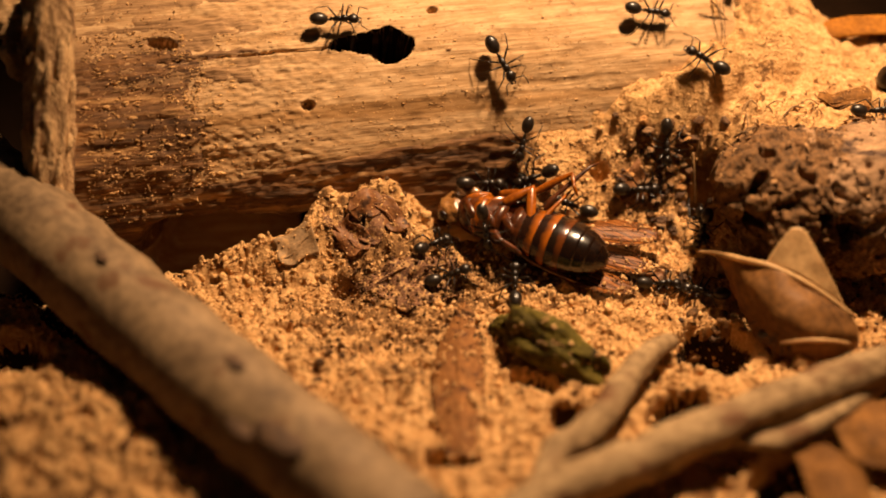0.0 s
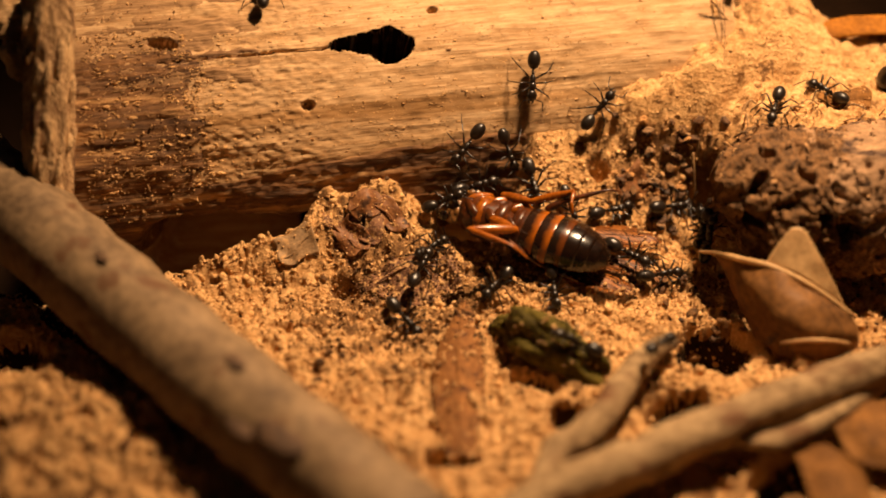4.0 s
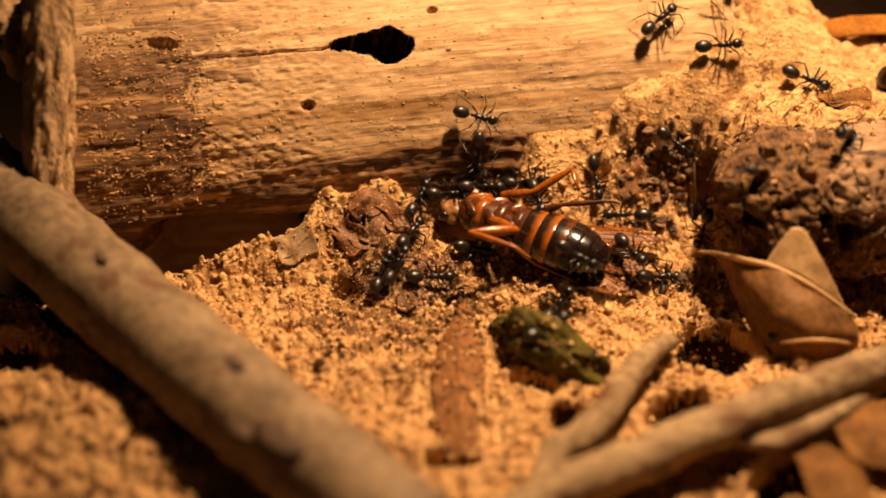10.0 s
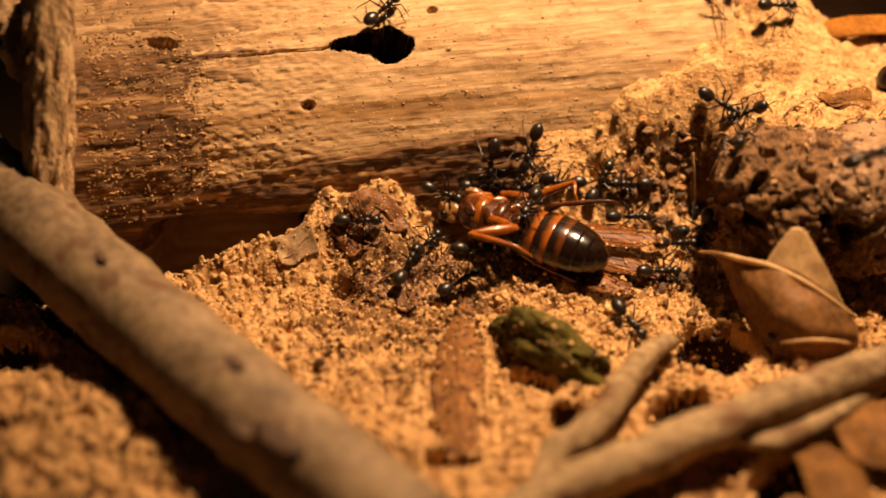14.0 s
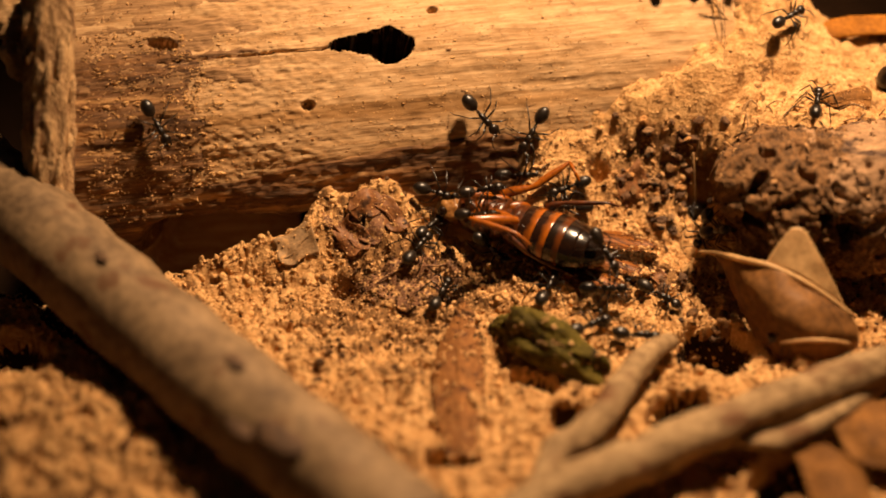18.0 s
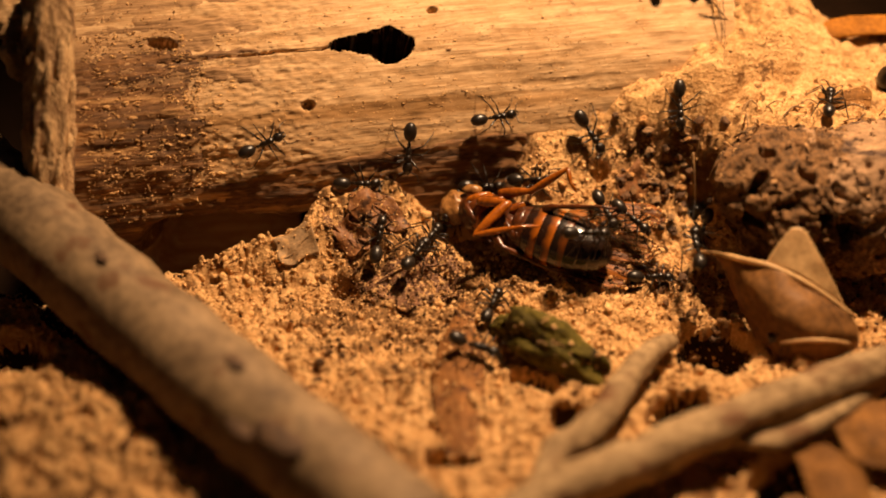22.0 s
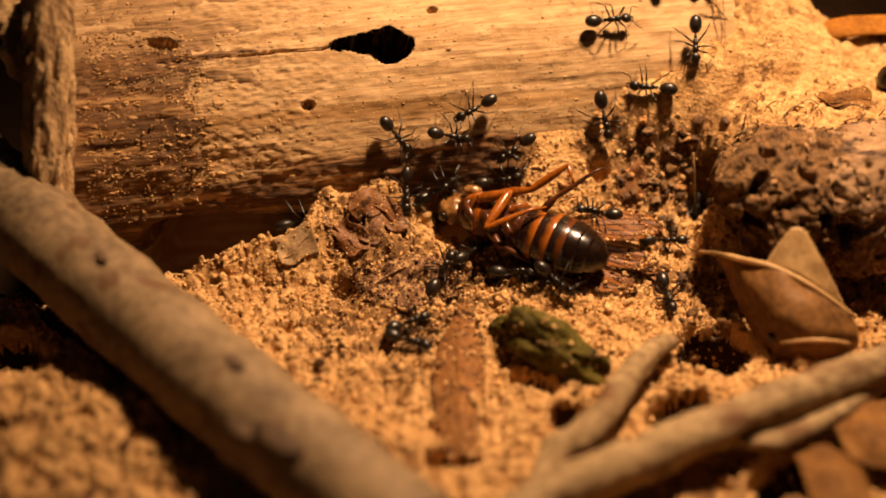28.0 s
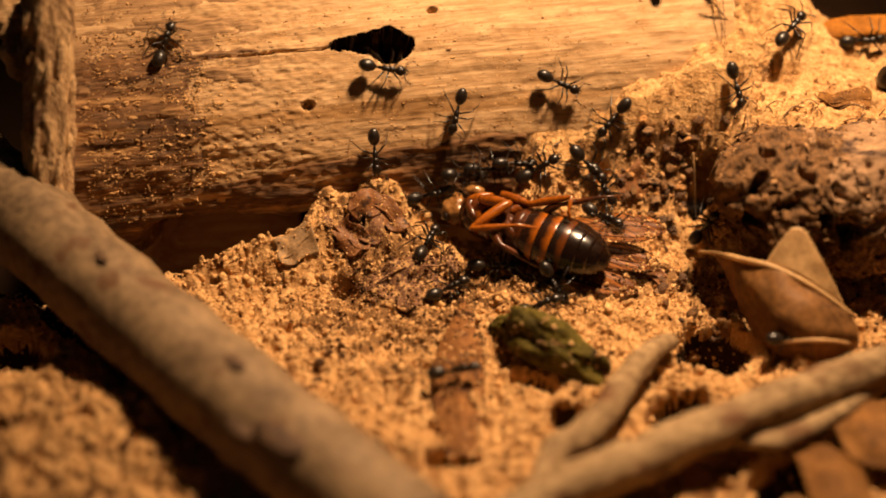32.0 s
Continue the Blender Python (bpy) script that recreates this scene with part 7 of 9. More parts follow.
    crawl([(0, 18.47, 4.21, 4.14, 52, 9, 12), (1, 16.28, 4.2, 4.91, 15, 40, -49), (2, 17.09, 3.9, 4.63, 36, 27, -14), (2.5, 18.34, 3.56, 3.47, 33, 38, -24), (3, 20.02, 2.7, 2.42, 40, -4, -4), (3.6, 21.17, 2.86, 2.51, 39, 2, 15), (4.5, 23.22, 4.82, 2.34, 80, 15, 32), (5.4, 27.18, 4.81, 2.58, 79, -37, -48), (6, 26.87, -3.75, 9.4, 52, -65, -24), (6.25, 26.14, 1.49, 6.03, -74, -58, 134), (6.5, 24.71, 6.09, 2.84, -81, -18, -171), (6.667, 23.11, 4.95, 3.76, -80, 23, -140), (6.833, 22.13, 4.2, 4.18, -3, 66, -59), (7, 21.58, 4.44, 4.02, 50, 27, -4), (7.5, 22.14, 3.21, 3.01, 26, 55, -20), (8, 23.61, 2.35, 1.38, 14, 37, -52), (8.25, 24.02, 2.14, 1.37, 45, 10, -15), (8.5, 24.23, 1.89, 1.22, 43, -23, 12), (8.75, 24.52, 1.51, 1, 7, -44, 58), (9, 24.74, 1.08, 0.77, -30, -27, 108), (9.5, 24.89, 1.57, 1.24, 10, -43, 40), (10, 25.41, 5.88, -0.83, 62, -7, -9), (10.25, 25.21, 6.14, 0.33, 76, -46, 10), (10.5, 25.07, 6.12, 1.25, 26, -80, 71), (11, 25.17, 6.25, -1.6, 24, -81, 70), (32, 25.17, 6.25, -1.6, 24, -81, 70)])
    crawl([(0, 40.72, 4.73, 12.13, 7, 4, 5), (0.5, 40.93, 4.29, 12.08, 6, -2, 61), (1, 41.12, 3.96, 12.04, 2, -8, 103), (1.5, 40.89, 4.87, 12.08, 8, -6, 64), (2, 40.69, 5.78, 12.14, 11, -1, 15), (3, 38.81, 4.72, 12.44, 6, 3, 12), (3.3, 38.48, 5.71, 12.29, -2, -6, 72), (3.6, 38.15, 7, 12.03, -12, -2, 128), (4.5, 36.04, 8.77, 12.5, -8, -10, 138), (5.4, 33.84, 10.87, 13.31, -31, -28, 164), (6, 32.5, 11.56, 14.15, -42, 26, -142), (6.25, 32.39, 13.15, 15.8, -38, -22, 175), (6.5, 32.3, 14.77, 17.37, 21, -29, 86), (7, 32.41, 19.74, 19.78, 38, -6, 83), (13, 32.41, 19.74, 19.78, 38, -6, 83), (13.167, 32.32, 18.9, 19.47, -17, -34, -170), (13.333, 32.21, 18.07, 19.19, -36, -11, -126), (13.5, 32.13, 17.03, 18.98, -32, 13, -98), (13.75, 32.11, 16.28, 18.32, 6, 36, -29), (14, 32.1, 15.29, 17.74, 33, 13, 22), (14.3, 32.03, 14.97, 17.54, 8, 35, -42), (14.6, 31.98, 14.72, 17.36, -26, 31, -108), (15.5, 31.7, 13.82, 16.57, -25, 34, -108), (16.4, 31.47, 12.93, 15.87, -22, 41, -109), (16.6, 31.41, 12.74, 15.67, 28, 36, -35), (16.8, 31.34, 12.58, 15.49, 46, 1, 12), (17, 31.27, 12.45, 15.32, 35, -35, 52), (17.5, 32.26, 13.45, 16.16, 36, -25, 49), (18, 33.16, 14.67, 16.86, 41, -1, 41), (18.5, 36.54, 16.11, 15.77, 24, 14, 28), (18.75, 50.43, 59.03, -10.79, 22, 15, -54), (19, 52.3, 58.76, -10.49, 9, 27, -96), (19.5, 37.94, 12.16, 13.68, -24, 23, -111), (20, 35.9, 5.44, 12.64, -7, 1, -81), (20.5, 36.24, 5.15, 12.62, 3, 8, 26), (21, 36.43, 4.23, 13.01, 7, 4, 74), (22, 36.57, 5.51, 12.54, 12, -1, 77), (23, 37.38, 5.09, 12.43, 0, -1, 53), (24, 39.1, 6.25, 12.21, -5, -10, 74), (24.25, 39.28, 5.27, 12.46, 7, -5, 28), (24.5, 39.54, 4.63, 12.46, 2, 10, -45), (25, 40.51, 4, 12.11, 13, 5, 7), (25.6, 42.26, 3.8, 12.04, 9, -10, -21), (26.5, 43.6, 3.37, 12.45, 19, 6, 3), (27.4, 45.63, 1.75, 14.71, 73, -15, -29), (28, 45.35, 0.95, 15.06, 67, 20, 25), (32, 45.35, 0.95, 15.06, 67, 20, 25)])
    crawl([(0, 3.18, 18.91, 20.25, -1, 10, -91), (0.5, 2.99, 14.85, 19.14, -5, 14, -91), (1, 2.88, 11.92, 17.69, 28, 15, -13), (1.5, 4.11, 11.64, 17.12, 32, 25, -23), (2, 5.34, 11.18, 16.54, 35, 27, -23), (2.5, 6.98, 10.83, 15.93, 41, 21, -14), (3, 8.62, 10.43, 15.29, 14, 44, -62), (3.6, 8.53, 9.8, 14.62, -11, 53, -94), (4.5, 8.45, 9, 13.33, -12, 58, -95), (5.4, 8.4, 7.85, 11.97, -10, 51, -94), (6, 8.34, 7.38, 11.24, -52, 39, -146), (6.5, 8.38, 6.77, 10, -2, 61, -82), (7, 8.6, 6.2, 8.79, 35, 57, -46), (8, 7.39, 6.08, 8.93, -19, 64, -104), (8.5, 9.3, 5.63, 7.88, 55, 22, -21), (8.75, 10.07, 5.05, 7.34, 3, 44, -91), (9, 10.77, 4.73, 6.92, -38, 18, -155), (9.5, 6.61, 4.83, 6.06, -71, 14, -170), (10, 2.82, 3.8, -6.55, -73, 12, -167), (10.25, 2.92, 3.8, -6.37, -9, 17, -120), (10.5, 3.03, 3.8, -6.19, 5, 9, -84), (10.75, 3.14, 3.8, -6.01, 12, -1, -56), (11, 3.11, -0.02, 6.04, 10, -4, -5), (12, 3.46, 2.92, 5.04, 22, 5, 6), (12.5, 5.07, 4.65, 5.93, 74, -22, 9), (13, 6.45, 4.9, 6.43, 70, -25, 18), (13.5, 5.58, 4.94, 6.83, 60, 34, -13), (14, 4.57, 5.15, 7.41, -30, 69, -115), (14.3, 4.02, 5.1, 7.54, -68, 31, -160), (14.6, 3.46, 5.05, 7.63, -70, -14, -175), (15.5, 1.88, 4.83, 8.05, -70, -14, -173), (16.4, 0.32, 4.6, 8.47, -69, -15, -172), (16.7, -0.17, 4.57, 8.61, -61, 47, -146), (17, -0.67, 4.52, 8.76, 50, 61, -25), (17.5, -0.76, 3.88, 6.99, -21, 73, -101), (18, -0.74, 3.36, 5.1, 75, 18, -1), (18.167, -1.45, 3.35, 5.12, 50, 70, -26), (18.333, -1.99, 3.27, 5.16, 111, 129, 29), (18.5, -2.55, 3.15, 5.3, -79, -7, -169), (18.667, -3.51, 2.49, 5.35, -38, -60, 168), (18.833, -4.04, 2.02, 5.31, 48, -28, 64), (19, -4.59, 1.48, 5.62, 49, 15, 33), (19.25, -4.74, 0.03, 4.99, 19, 43, -25), (19.5, -4.88, -1.33, 4.21, -26, 28, -103), (19.75, -5, -2.48, 3.32, 20, 25, -27), (20, -5.15, -3.55, 2.7, 35, -15, 29), (20.167, -5.63, -3.69, 2.66, 36, 27, -15), (20.333, -5.83, -3.73, 2.5, -3, 46, -88), (20.5, -6.29, -4.09, 2.29, -37, 14, -147), (20.667, -6.58, -4.22, 2.19, -8, 41, -92), (20.833, -6.93, -4.51, 2.06, 30, 25, -27), (21, -7.11, -4.68, 2.02, 40, -14, 15), (22, -6.23, -2.99, 3.17, 12, -32, 79), (23, -7.5, -4.2, 2.62, 27, -2, 13), (23.5, -3.12, -0.13, 3.52, 54, 10, 52), (24, 3.27, 3.8, -6.46, 3, -9, 34), (25, 4.64, 4.41, 5.14, 68, 3, 3), (28, 5.2, 4.52, 5.63, 77, -8, 6), (28.5, 6.73, 4.68, 5.63, 75, -4, 4), (29, 8.81, 4.09, 5.58, 51, -22, -14), (30, 9.89, 3.4, 5.5, 41, -8, -10), (30.25, 9.75, 4.09, 6.13, 27, -44, 34), (30.5, 9.6, 4.68, 6.76, -35, -46, 112), (30.75, 9.28, 5.23, 7.35, -56, 9, 172), (31, 8.86, 5.78, 7.98, -13, 58, -108), (31.5, 9.28, 5.09, 7.17, 53, 19, -32), (32, 9.49, 4.41, 6.39, 44, -34, 5)])
    crawl([(0, -8.06, 20.66, 10.88, 78, 37, 17), (0.5, -4.7, 16.6, 12.17, 80, 22, -14), (1, -2.55, 8.64, 15.36, 5, 52, -74), (1.5, -3.65, 5.46, 11.12, -28, 58, -111), (1.75, -4.22, 4.02, 8.8, 48, 48, -23), (2, -4.99, 2.2, 6.06, 41, 13, 17), (2.5, -3.71, 2.05, 5.22, 47, 43, 12), (3, -1.26, 2.82, 4.14, 81, 21, -6), (3.6, -0.01, 2.31, 3.91, 46, -30, -12), (4.5, 0.79, 0.97, 4.65, 14, -19, 6), (5.4, 1.68, 1.09, 4.83, 7, -12, 14), (6, 2.53, 3.8, -5.74, 0, -17, 8), (6.167, 1.77, 1.59, 4.76, -8, -16, 75), (6.333, 0.72, 2.32, 4.35, -10, -22, 128), (6.5, 0.37, 2.49, 4.39, -32, 8, 175), (6.667, -0.55, 3.29, 5.05, 107, -121, -13), (6.833, -1.45, 3.29, 4.94, 69, -61, 31), (7, -2.12, 3.16, 5, 80, 3, 12), (7.5, 0.23, 2.74, 4.45, 28, -5, 10), (8, 2.65, 3.8, -6.54, 73, -5, 10), (9, -0.18, 3.61, 5.38, 81, 8, 10), (10, 0.34, 2.57, 4.28, 27, 0, -1), (11, -2.23, 3.05, 4.59, 74, 11, 15), (11.5, 0.46, 1.99, 4.4, 19, -2, 11), (12, 3.08, 3.8, -6.03, 10, -8, 3), (12.5, 8.41, 3.61, 4.91, 50, -22, -22), (13, 12.47, 3.74, 5.51, 50, -3, 12), (13.25, 12.2, 3.64, 5.51, 41, -31, 45), (13.5, 12.08, 3.57, 5.45, 2, -46, 97), (13.75, 11.85, 3.54, 5.46, -35, -33, 152), (14, 11.58, 3.45, 5.49, -47, -6, -172), (17, 13.25, 3.39, 4.93, -50, -6, -172), (18, 12.13, 3.24, 5.09, -46, 8, -158), (18.25, 12.78, 3.16, 4.85, -12, 46, -91), (18.5, 13.41, 3.03, 4.64, 43, 22, -5), (18.75, 14.07, 2.95, 4.37, 14, 45, -53), (19, 14.69, 2.98, 4.08, -34, 38, -116), (19.25, 14.68, 3.4, 4.52, -46, -14, -174), (19.5, 14.6, 3.83, 5.03, 12, -49, 95), (19.667, 14.57, 4.09, 5.34, -42, -29, 173), (19.833, 14.6, 4.31, 5.61, -44, 13, -148), (20, 14.54, 4.58, 5.89, -16, 42, -91), (20.25, 13.5, 4.48, 6.13, -43, 21, -139), (20.5, 12.54, 4.38, 6.33, -48, -9, -173), (21, 10.73, 4.23, 6.5, -41, 21, -158), (21.5, 6.89, 4.56, 5.14, -61, 18, -175), (22, 3.04, 3.8, -5.47, -7, 21, -178), (22.5, 2.47, -3.1, 1.77, 6, -13, -93), (23, 1.92, -7.91, 0.11, 3, 9, -79), (23.5, 0.96, -7.38, 0.2, 14, 14, -22), (24, 0.25, -6.82, 0.35, 28, -10, 26), (24.25, -1.15, -5.99, 0.75, 15, -23, 84), (24.5, -2.66, -5.56, 1.82, -17, -37, 164), (24.75, -3.54, -5.48, 2.37, 13, -7, 88), (25, -4.84, -3.59, 2.72, 39, -8, 35), (25.3, -4.47, -4.64, 2.27, 17, 13, -24), (25.6, -4.25, -5.57, 2.16, 3, 21, -81), (26.5, -4.01, -7.42, 1.09, -1, 24, -81), (27.4, -3.64, -9.43, 0.52, 3, 38, -79), (27.7, -3.41, -10.44, -0.14, 12, 6, -36), (28, -3.41, -11.3, -0.31, 12, -2, 27), (28.5, -1.95, -10.99, -0.09, 17, -7, 9), (29, -0.58, -11.2, 0.15, -2, -8, 51), (29.25, -1.26, -10.32, 0.31, 4, -12, 87), (29.5, -1.96, -9.79, 0.5, 9, -12, 124), (30, -2.89, -8.59, 1.03, 16, 1, 62), (31, -2.5, -9.53, 0.19, 18, -19, 38), (31.5, -1.23, -8.83, 0.55, 15, -6, 39), (32, 0.25, -6.82, 0.35, 28, -10, 26)])
    crawl([(0, 26.51, 6.16, -1.95, -80, -11, 163), (0.5, 20.16, 5.27, 4.97, -49, -17, 171), (0.667, 18.23, 5.41, 5.46, -9, -43, 113), (0.833, 16.3, 5.67, 6.19, 38, -32, 46), (1, 14.29, 5.76, 6.97, 50, 9, 12), (2, 13.25, 4.14, 5.87, 49, 10, 5), (2.25, 13.12, 4.82, 6.63, 45, -19, 41), (2.5, 13.16, 5.54, 7.4, 15, -43, 89), (2.667, 13.23, 6.31, 8.02, -47, -32, 169), (2.833, 13.34, 6.78, 8.69, -57, 16, -162), (3, 13.29, 7.15, 9.39, -24, 58, -108), (3.3, 13.73, 7.46, 9.83, 58, 26, -6), (3.6, 14.19, 7.78, 10.3, 54, -40, 34), (4.5, 15.5, 8.61, 11.65, 53, -39, 35), (5.4, 16.85, 9.55, 12.87, 50, -37, 36), (5.7, 17.29, 9.87, 13.32, 60, -4, 12), (6, 17.8, 10.22, 13.69, 54, 27, -12), (7, 18.75, 9.78, 12.76, 54, 35, -19), (8, 18.6, 8.76, 11.27, 48, 30, -11), (8.25, 18.56, 9.23, 11.9, 56, -22, 25), (8.5, 18.51, 9.61, 12.57, -9, -62, 108), (8.75, 18.48, 9.95, 13.13, 47, -46, 38), (9, 18.41, 10.24, 13.59, 55, -11, 11), (9.5, 19.45, 11.89, 15.38, 29, -36, 60), (10, 20.77, 13.81, 16.94, 27, -16, 41), (10.25, 20.72, 13.3, 16.63, 33, 19, -17), (10.5, 20.69, 12.99, 16.28, -9, 46, -92), (11, 20.58, 12.04, 15.27, 20, 42, -47), (11.5, 20.9, 9.84, 13, 4, 56, -84), (12, 21.23, 8.24, 10.4, -55, 54, -153), (12.5, 20.83, 8.56, 11.08, 30, 56, -65), (13, 20.41, 9.18, 11.77, 57, 19, -25), (13.5, 22.86, 6.78, 7.91, 51, 55, -27), (14, 26.6, 6.11, -1.83, 75, 54, -30), (24, 26.6, 6.11, -1.83, 75, 54, -30), (24.5, 23.81, 1.78, 1.03, -23, 32, -131), (24.75, 22.5, -0.49, 0.38, 6, 19, -59), (25, 21.19, -3.01, 0.18, 8, 5, 27), (28, 21.49, 0.34, 0.44, 35, -5, -6), (28.25, 20, -0.82, 0.18, 1, 11, -86), (28.5, 18.49, -3.64, 2.38, -26, 17, -167), (28.75, 17.07, -4.31, 2.02, -3, 17, -102), (29, 15.72, -4.51, 1.82, 18, 20, -38), (29.5, 17.31, -4.39, 2.34, 71, 19, -3), (30, 18.51, -5.24, 2.02, 53, 31, 1), (30.25, 18.95, -5.4, 1.92, 8, -12, 37), (30.5, 18.74, -4.49, 2.1, 3, -15, 92), (30.75, 18.92, -1.38, 0.45, 19, 2, 28), (31, 18.68, -3.74, 3.32, 9, 13, -68), (31.25, 17.78, -3.05, 3.51, -9, 11, -134), (31.5, 16.98, -2.2, 3.68, -16, -9, 139), (31.667, 16.37, -1.72, 3.83, -1, -19, 86), (31.833, 15.67, -1.77, 4.06, 4, -1, 42), (32, 15.29, -0.17, 3.27, 3, 1, -38)])
    crawl([(0, 31.14, -13.04, 0.01, -4, -6, -164), (0.5, 22.89, -11.98, -0.78, -63, -8, -162), (0.75, 17.92, -19.41, 3.8, -11, -7, -103), (1, 14.42, -15.64, -0.1, 2, 22, -21), (1.5, 13.96, -15.67, 0.21, 24, 12, 43), (2, 13.55, -15.85, 0.56, 28, -1, 79), (2.5, 13.5, -15.74, 0.4, 28, 10, 54), (3, 13.39, -16.14, 0.65, 21, 23, 26), (3.3, 12.91, -17.01, 1.5, 22, 7, 78), (3.6, 12.26, -16.98, 1.95, -1, -29, 176), (4.5, 11.09, -16.52, 2.66, -11, -16, 160), (5.4, 9.92, -15.54, 2.64, -13, -5, 149), (6, 9.09, -14.98, 2.67, -9, -9, 88), (7, 9.79, -15.26, 2.73, -6, -3, 65), (7.25, 9.29, -15.2, 2.46, -13, -2, 123), (7.5, 8.78, -15.23, 2.28, -11, 19, -157), (7.75, 8.29, -15.56, 2.08, 19, 11, -80), (8, 8.03, -15.51, 1.98, 35, -22, -25), (8.5, 10.26, -15.01, 2.81, 3, 7, 41), (9, 13.69, -9.89, 0.29, 11, 5, 67), (9.25, 13.05, -10.07, 0.35, 3, 2, 108), (9.5, 12.2, -9.82, 0.2, -3, -2, -175), (9.75, 11.42, -9.37, 0.05, -6, -15, 111), (10, 10.47, -9.34, 0.11, 16, -14, 51), (10.5, 12.88, -8.87, 0.2, 3, 3, 27), (11, 15.17, -7.53, 1.64, 65, 0, 7), (12, 13.93, -7.7, 1.61, 57, 35, -12), (13, 15.52, -6.99, 1.37, 9, 2, 30), (13.25, 16.12, -7.82, 0.9, 12, 3, -31), (13.5, 16.36, -7.54, 0.59, 28, 52, -49), (14, 17.02, -11.11, -0.01, 5, 13, -56), (14.3, 16.44, -10.94, 0.08, -6, 6, -123), (14.6, 15.77, -10.82, 0.23, 0, -4, 149), (15.5, 13.92, -9.7, 0.27, 5, -3, 148), (16.4, 11.9, -7.99, 0.31, -11, -17, 163), (16.7, 11.35, -7.9, 0.55, -15, 5, -131), (17, 10.8, -7.88, 0.8, -1, 10, -76), (17.5, 10.4, -7.84, 0.67, 6, -1, -9), (18, 9.91, -7.92, 0.69, -2, -4, 65), (18.25, 9.82, -8.88, 0.65, 11, 2, -20), (18.5, 9.58, -9.03, 0.24, -10, 30, -91), (18.75, 9.38, -13.54, 2.37, -10, 2, -20), (19, 9.5, -15.15, 2.88, -6, 2, 67), (19.25, 8.48, -14.64, 2.37, -21, -6, 120), (19.5, 7.49, -14.61, 2.16, -27, 28, 172), (19.667, 6.94, -14.68, 2.08, 31, 45, -113), (19.833, 5.73, -14.45, 0.66, 20, -11, -66), (20, 4.28, -14.74, 0.5, 1, 5, 20), (21, 5.58, -15.88, -0.28, -7, -11, 85), (21.5, 3.59, -15.58, 0.32, -12, -23, 175), (21.667, 3.16, -16.3, 0.98, 19, -7, 96), (21.833, 2.65, -16.07, 1.01, 21, 9, 56), (22, 2.28, -15.71, 1.05, 9, 20, -7), (22.5, 1.72, -16.86, 1.23, 14, 9, 36), (23, 1.35, -18, 1.42, 3, -2, 67), (24, 2.21, -18.67, 0.95, 5, 16, -5), (24.25, 1.79, -13.31, 1.52, 30, 13, 58), (24.5, 2.43, -6.06, 0.49, -3, -10, 91), (25, 2.43, 3.8, -6.35, -3, -21, 92), (29, 2.43, 3.8, -6.35, -10, -15, 92), (29.5, 2.39, 3.8, -6.3, 2, -17, 50), (30, 2.23, 2.24, 4.83, 19, -11, -6), (30.25, 1.55, 0.46, 4.89, 29, 5, -71), (30.5, 0.85, 0.3, 4.52, -34, 54, -176), (30.75, -1.79, 1.27, 2.38, -55, -36, -150), (31, -2.53, -1.56, 2.54, 31, -19, 99), (32, -2.05, -2.33, 1.9, 27, -6, 67)])
    crawl([(0, 2.21, 3.8, -6.06, 15, 8, -61), (1, 2.21, 3.8, -6.06, 17, 10, -60), (1.5, 6.51, -3.9, 4.1, 79, 37, -41), (2, 9.58, -9.03, 0.24, 8, 30, -56), (3, 11.05, -6.55, 1.13, 32, 34, -79), (6, 10.06, -8.4, 0.55, 2, 9, -76), (7, 10.41, -8.51, 0.47, 17, 7, 7), (8, 10.4, -7.84, 0.67, 0, -6, 72), (8.5, 10.59, -6.88, 4.23, -47, -77, 115), (8.75, 10.5, -6.66, 5.01, 59, -55, 3), (9, 10.35, -6.25, 5.3, 51, -11, -14), (9.5, 11.29, -6.55, 5.24, 51, 5, -14), (10, 12.26, -6.73, 5.08, 47, 24, -19), (11, 12.53, -6.31, 5.5, 23, 24, -18), (11.25, 11.97, -6.97, 4.68, 64, 70, -30), (11.5, 11, -7.92, 0.76, -4, 9, -112), (11.75, 9.98, -9.85, -0.1, 11, 18, -60), (12, 8.78, -15.71, 2.22, 12, -6, -6), (12.5, 9.42, -15.12, 2.42, 4, -12, 42), (13, 9.91, -14.65, 2.64, 2, -6, 80), (13.5, 7.37, -4.2, 3.15, -73, -38, 131), (14, 3.08, 3.8, -6.03, -10, -8, 114), (22, 3.08, 3.8, -6.03, -16, -11, 115), (22.5, 3.39, 3.8, -6.35, -4, -19, 62), (23, 3.58, 0.91, 6.09, 14, -1, -1), (23.5, 9.29, 1.55, 4.28, 31, 6, -14), (24, 14.83, -1.13, 4.46, 22, 1, -15), (25, 15.33, 3.38, 4.25, 49, 16, 2), (25.75, 15.27, 3.02, 3.88, 25, 42, -41), (26.5, 15.16, 1.86, 3.53, -14, 18, -103), (27.25, 15.07, 0.69, 3.63, -11, 1, -136), (28, 14.95, 0.32, 3.36, -8, -9, 175), (28.25, 14.52, 0.12, 3.36, -11, -1, -137), (28.5, 14.35, -0.12, 3.41, 1, 7, -106), (28.75, 13.64, -0.9, 3.76, -8, -1, -79), (29, 13.35, -0.71, 3.53, -1, 3, -35), (30, 13.07, -0.52, 3.47, -2, 17, -18), (31, 14.58, 2.6, 3.67, 42, -27, 44), (31.5, 14.93, 3.29, 4.28, 47, 10, 5), (32, 15.28, 4, 4.91, 23, 44, -45)])
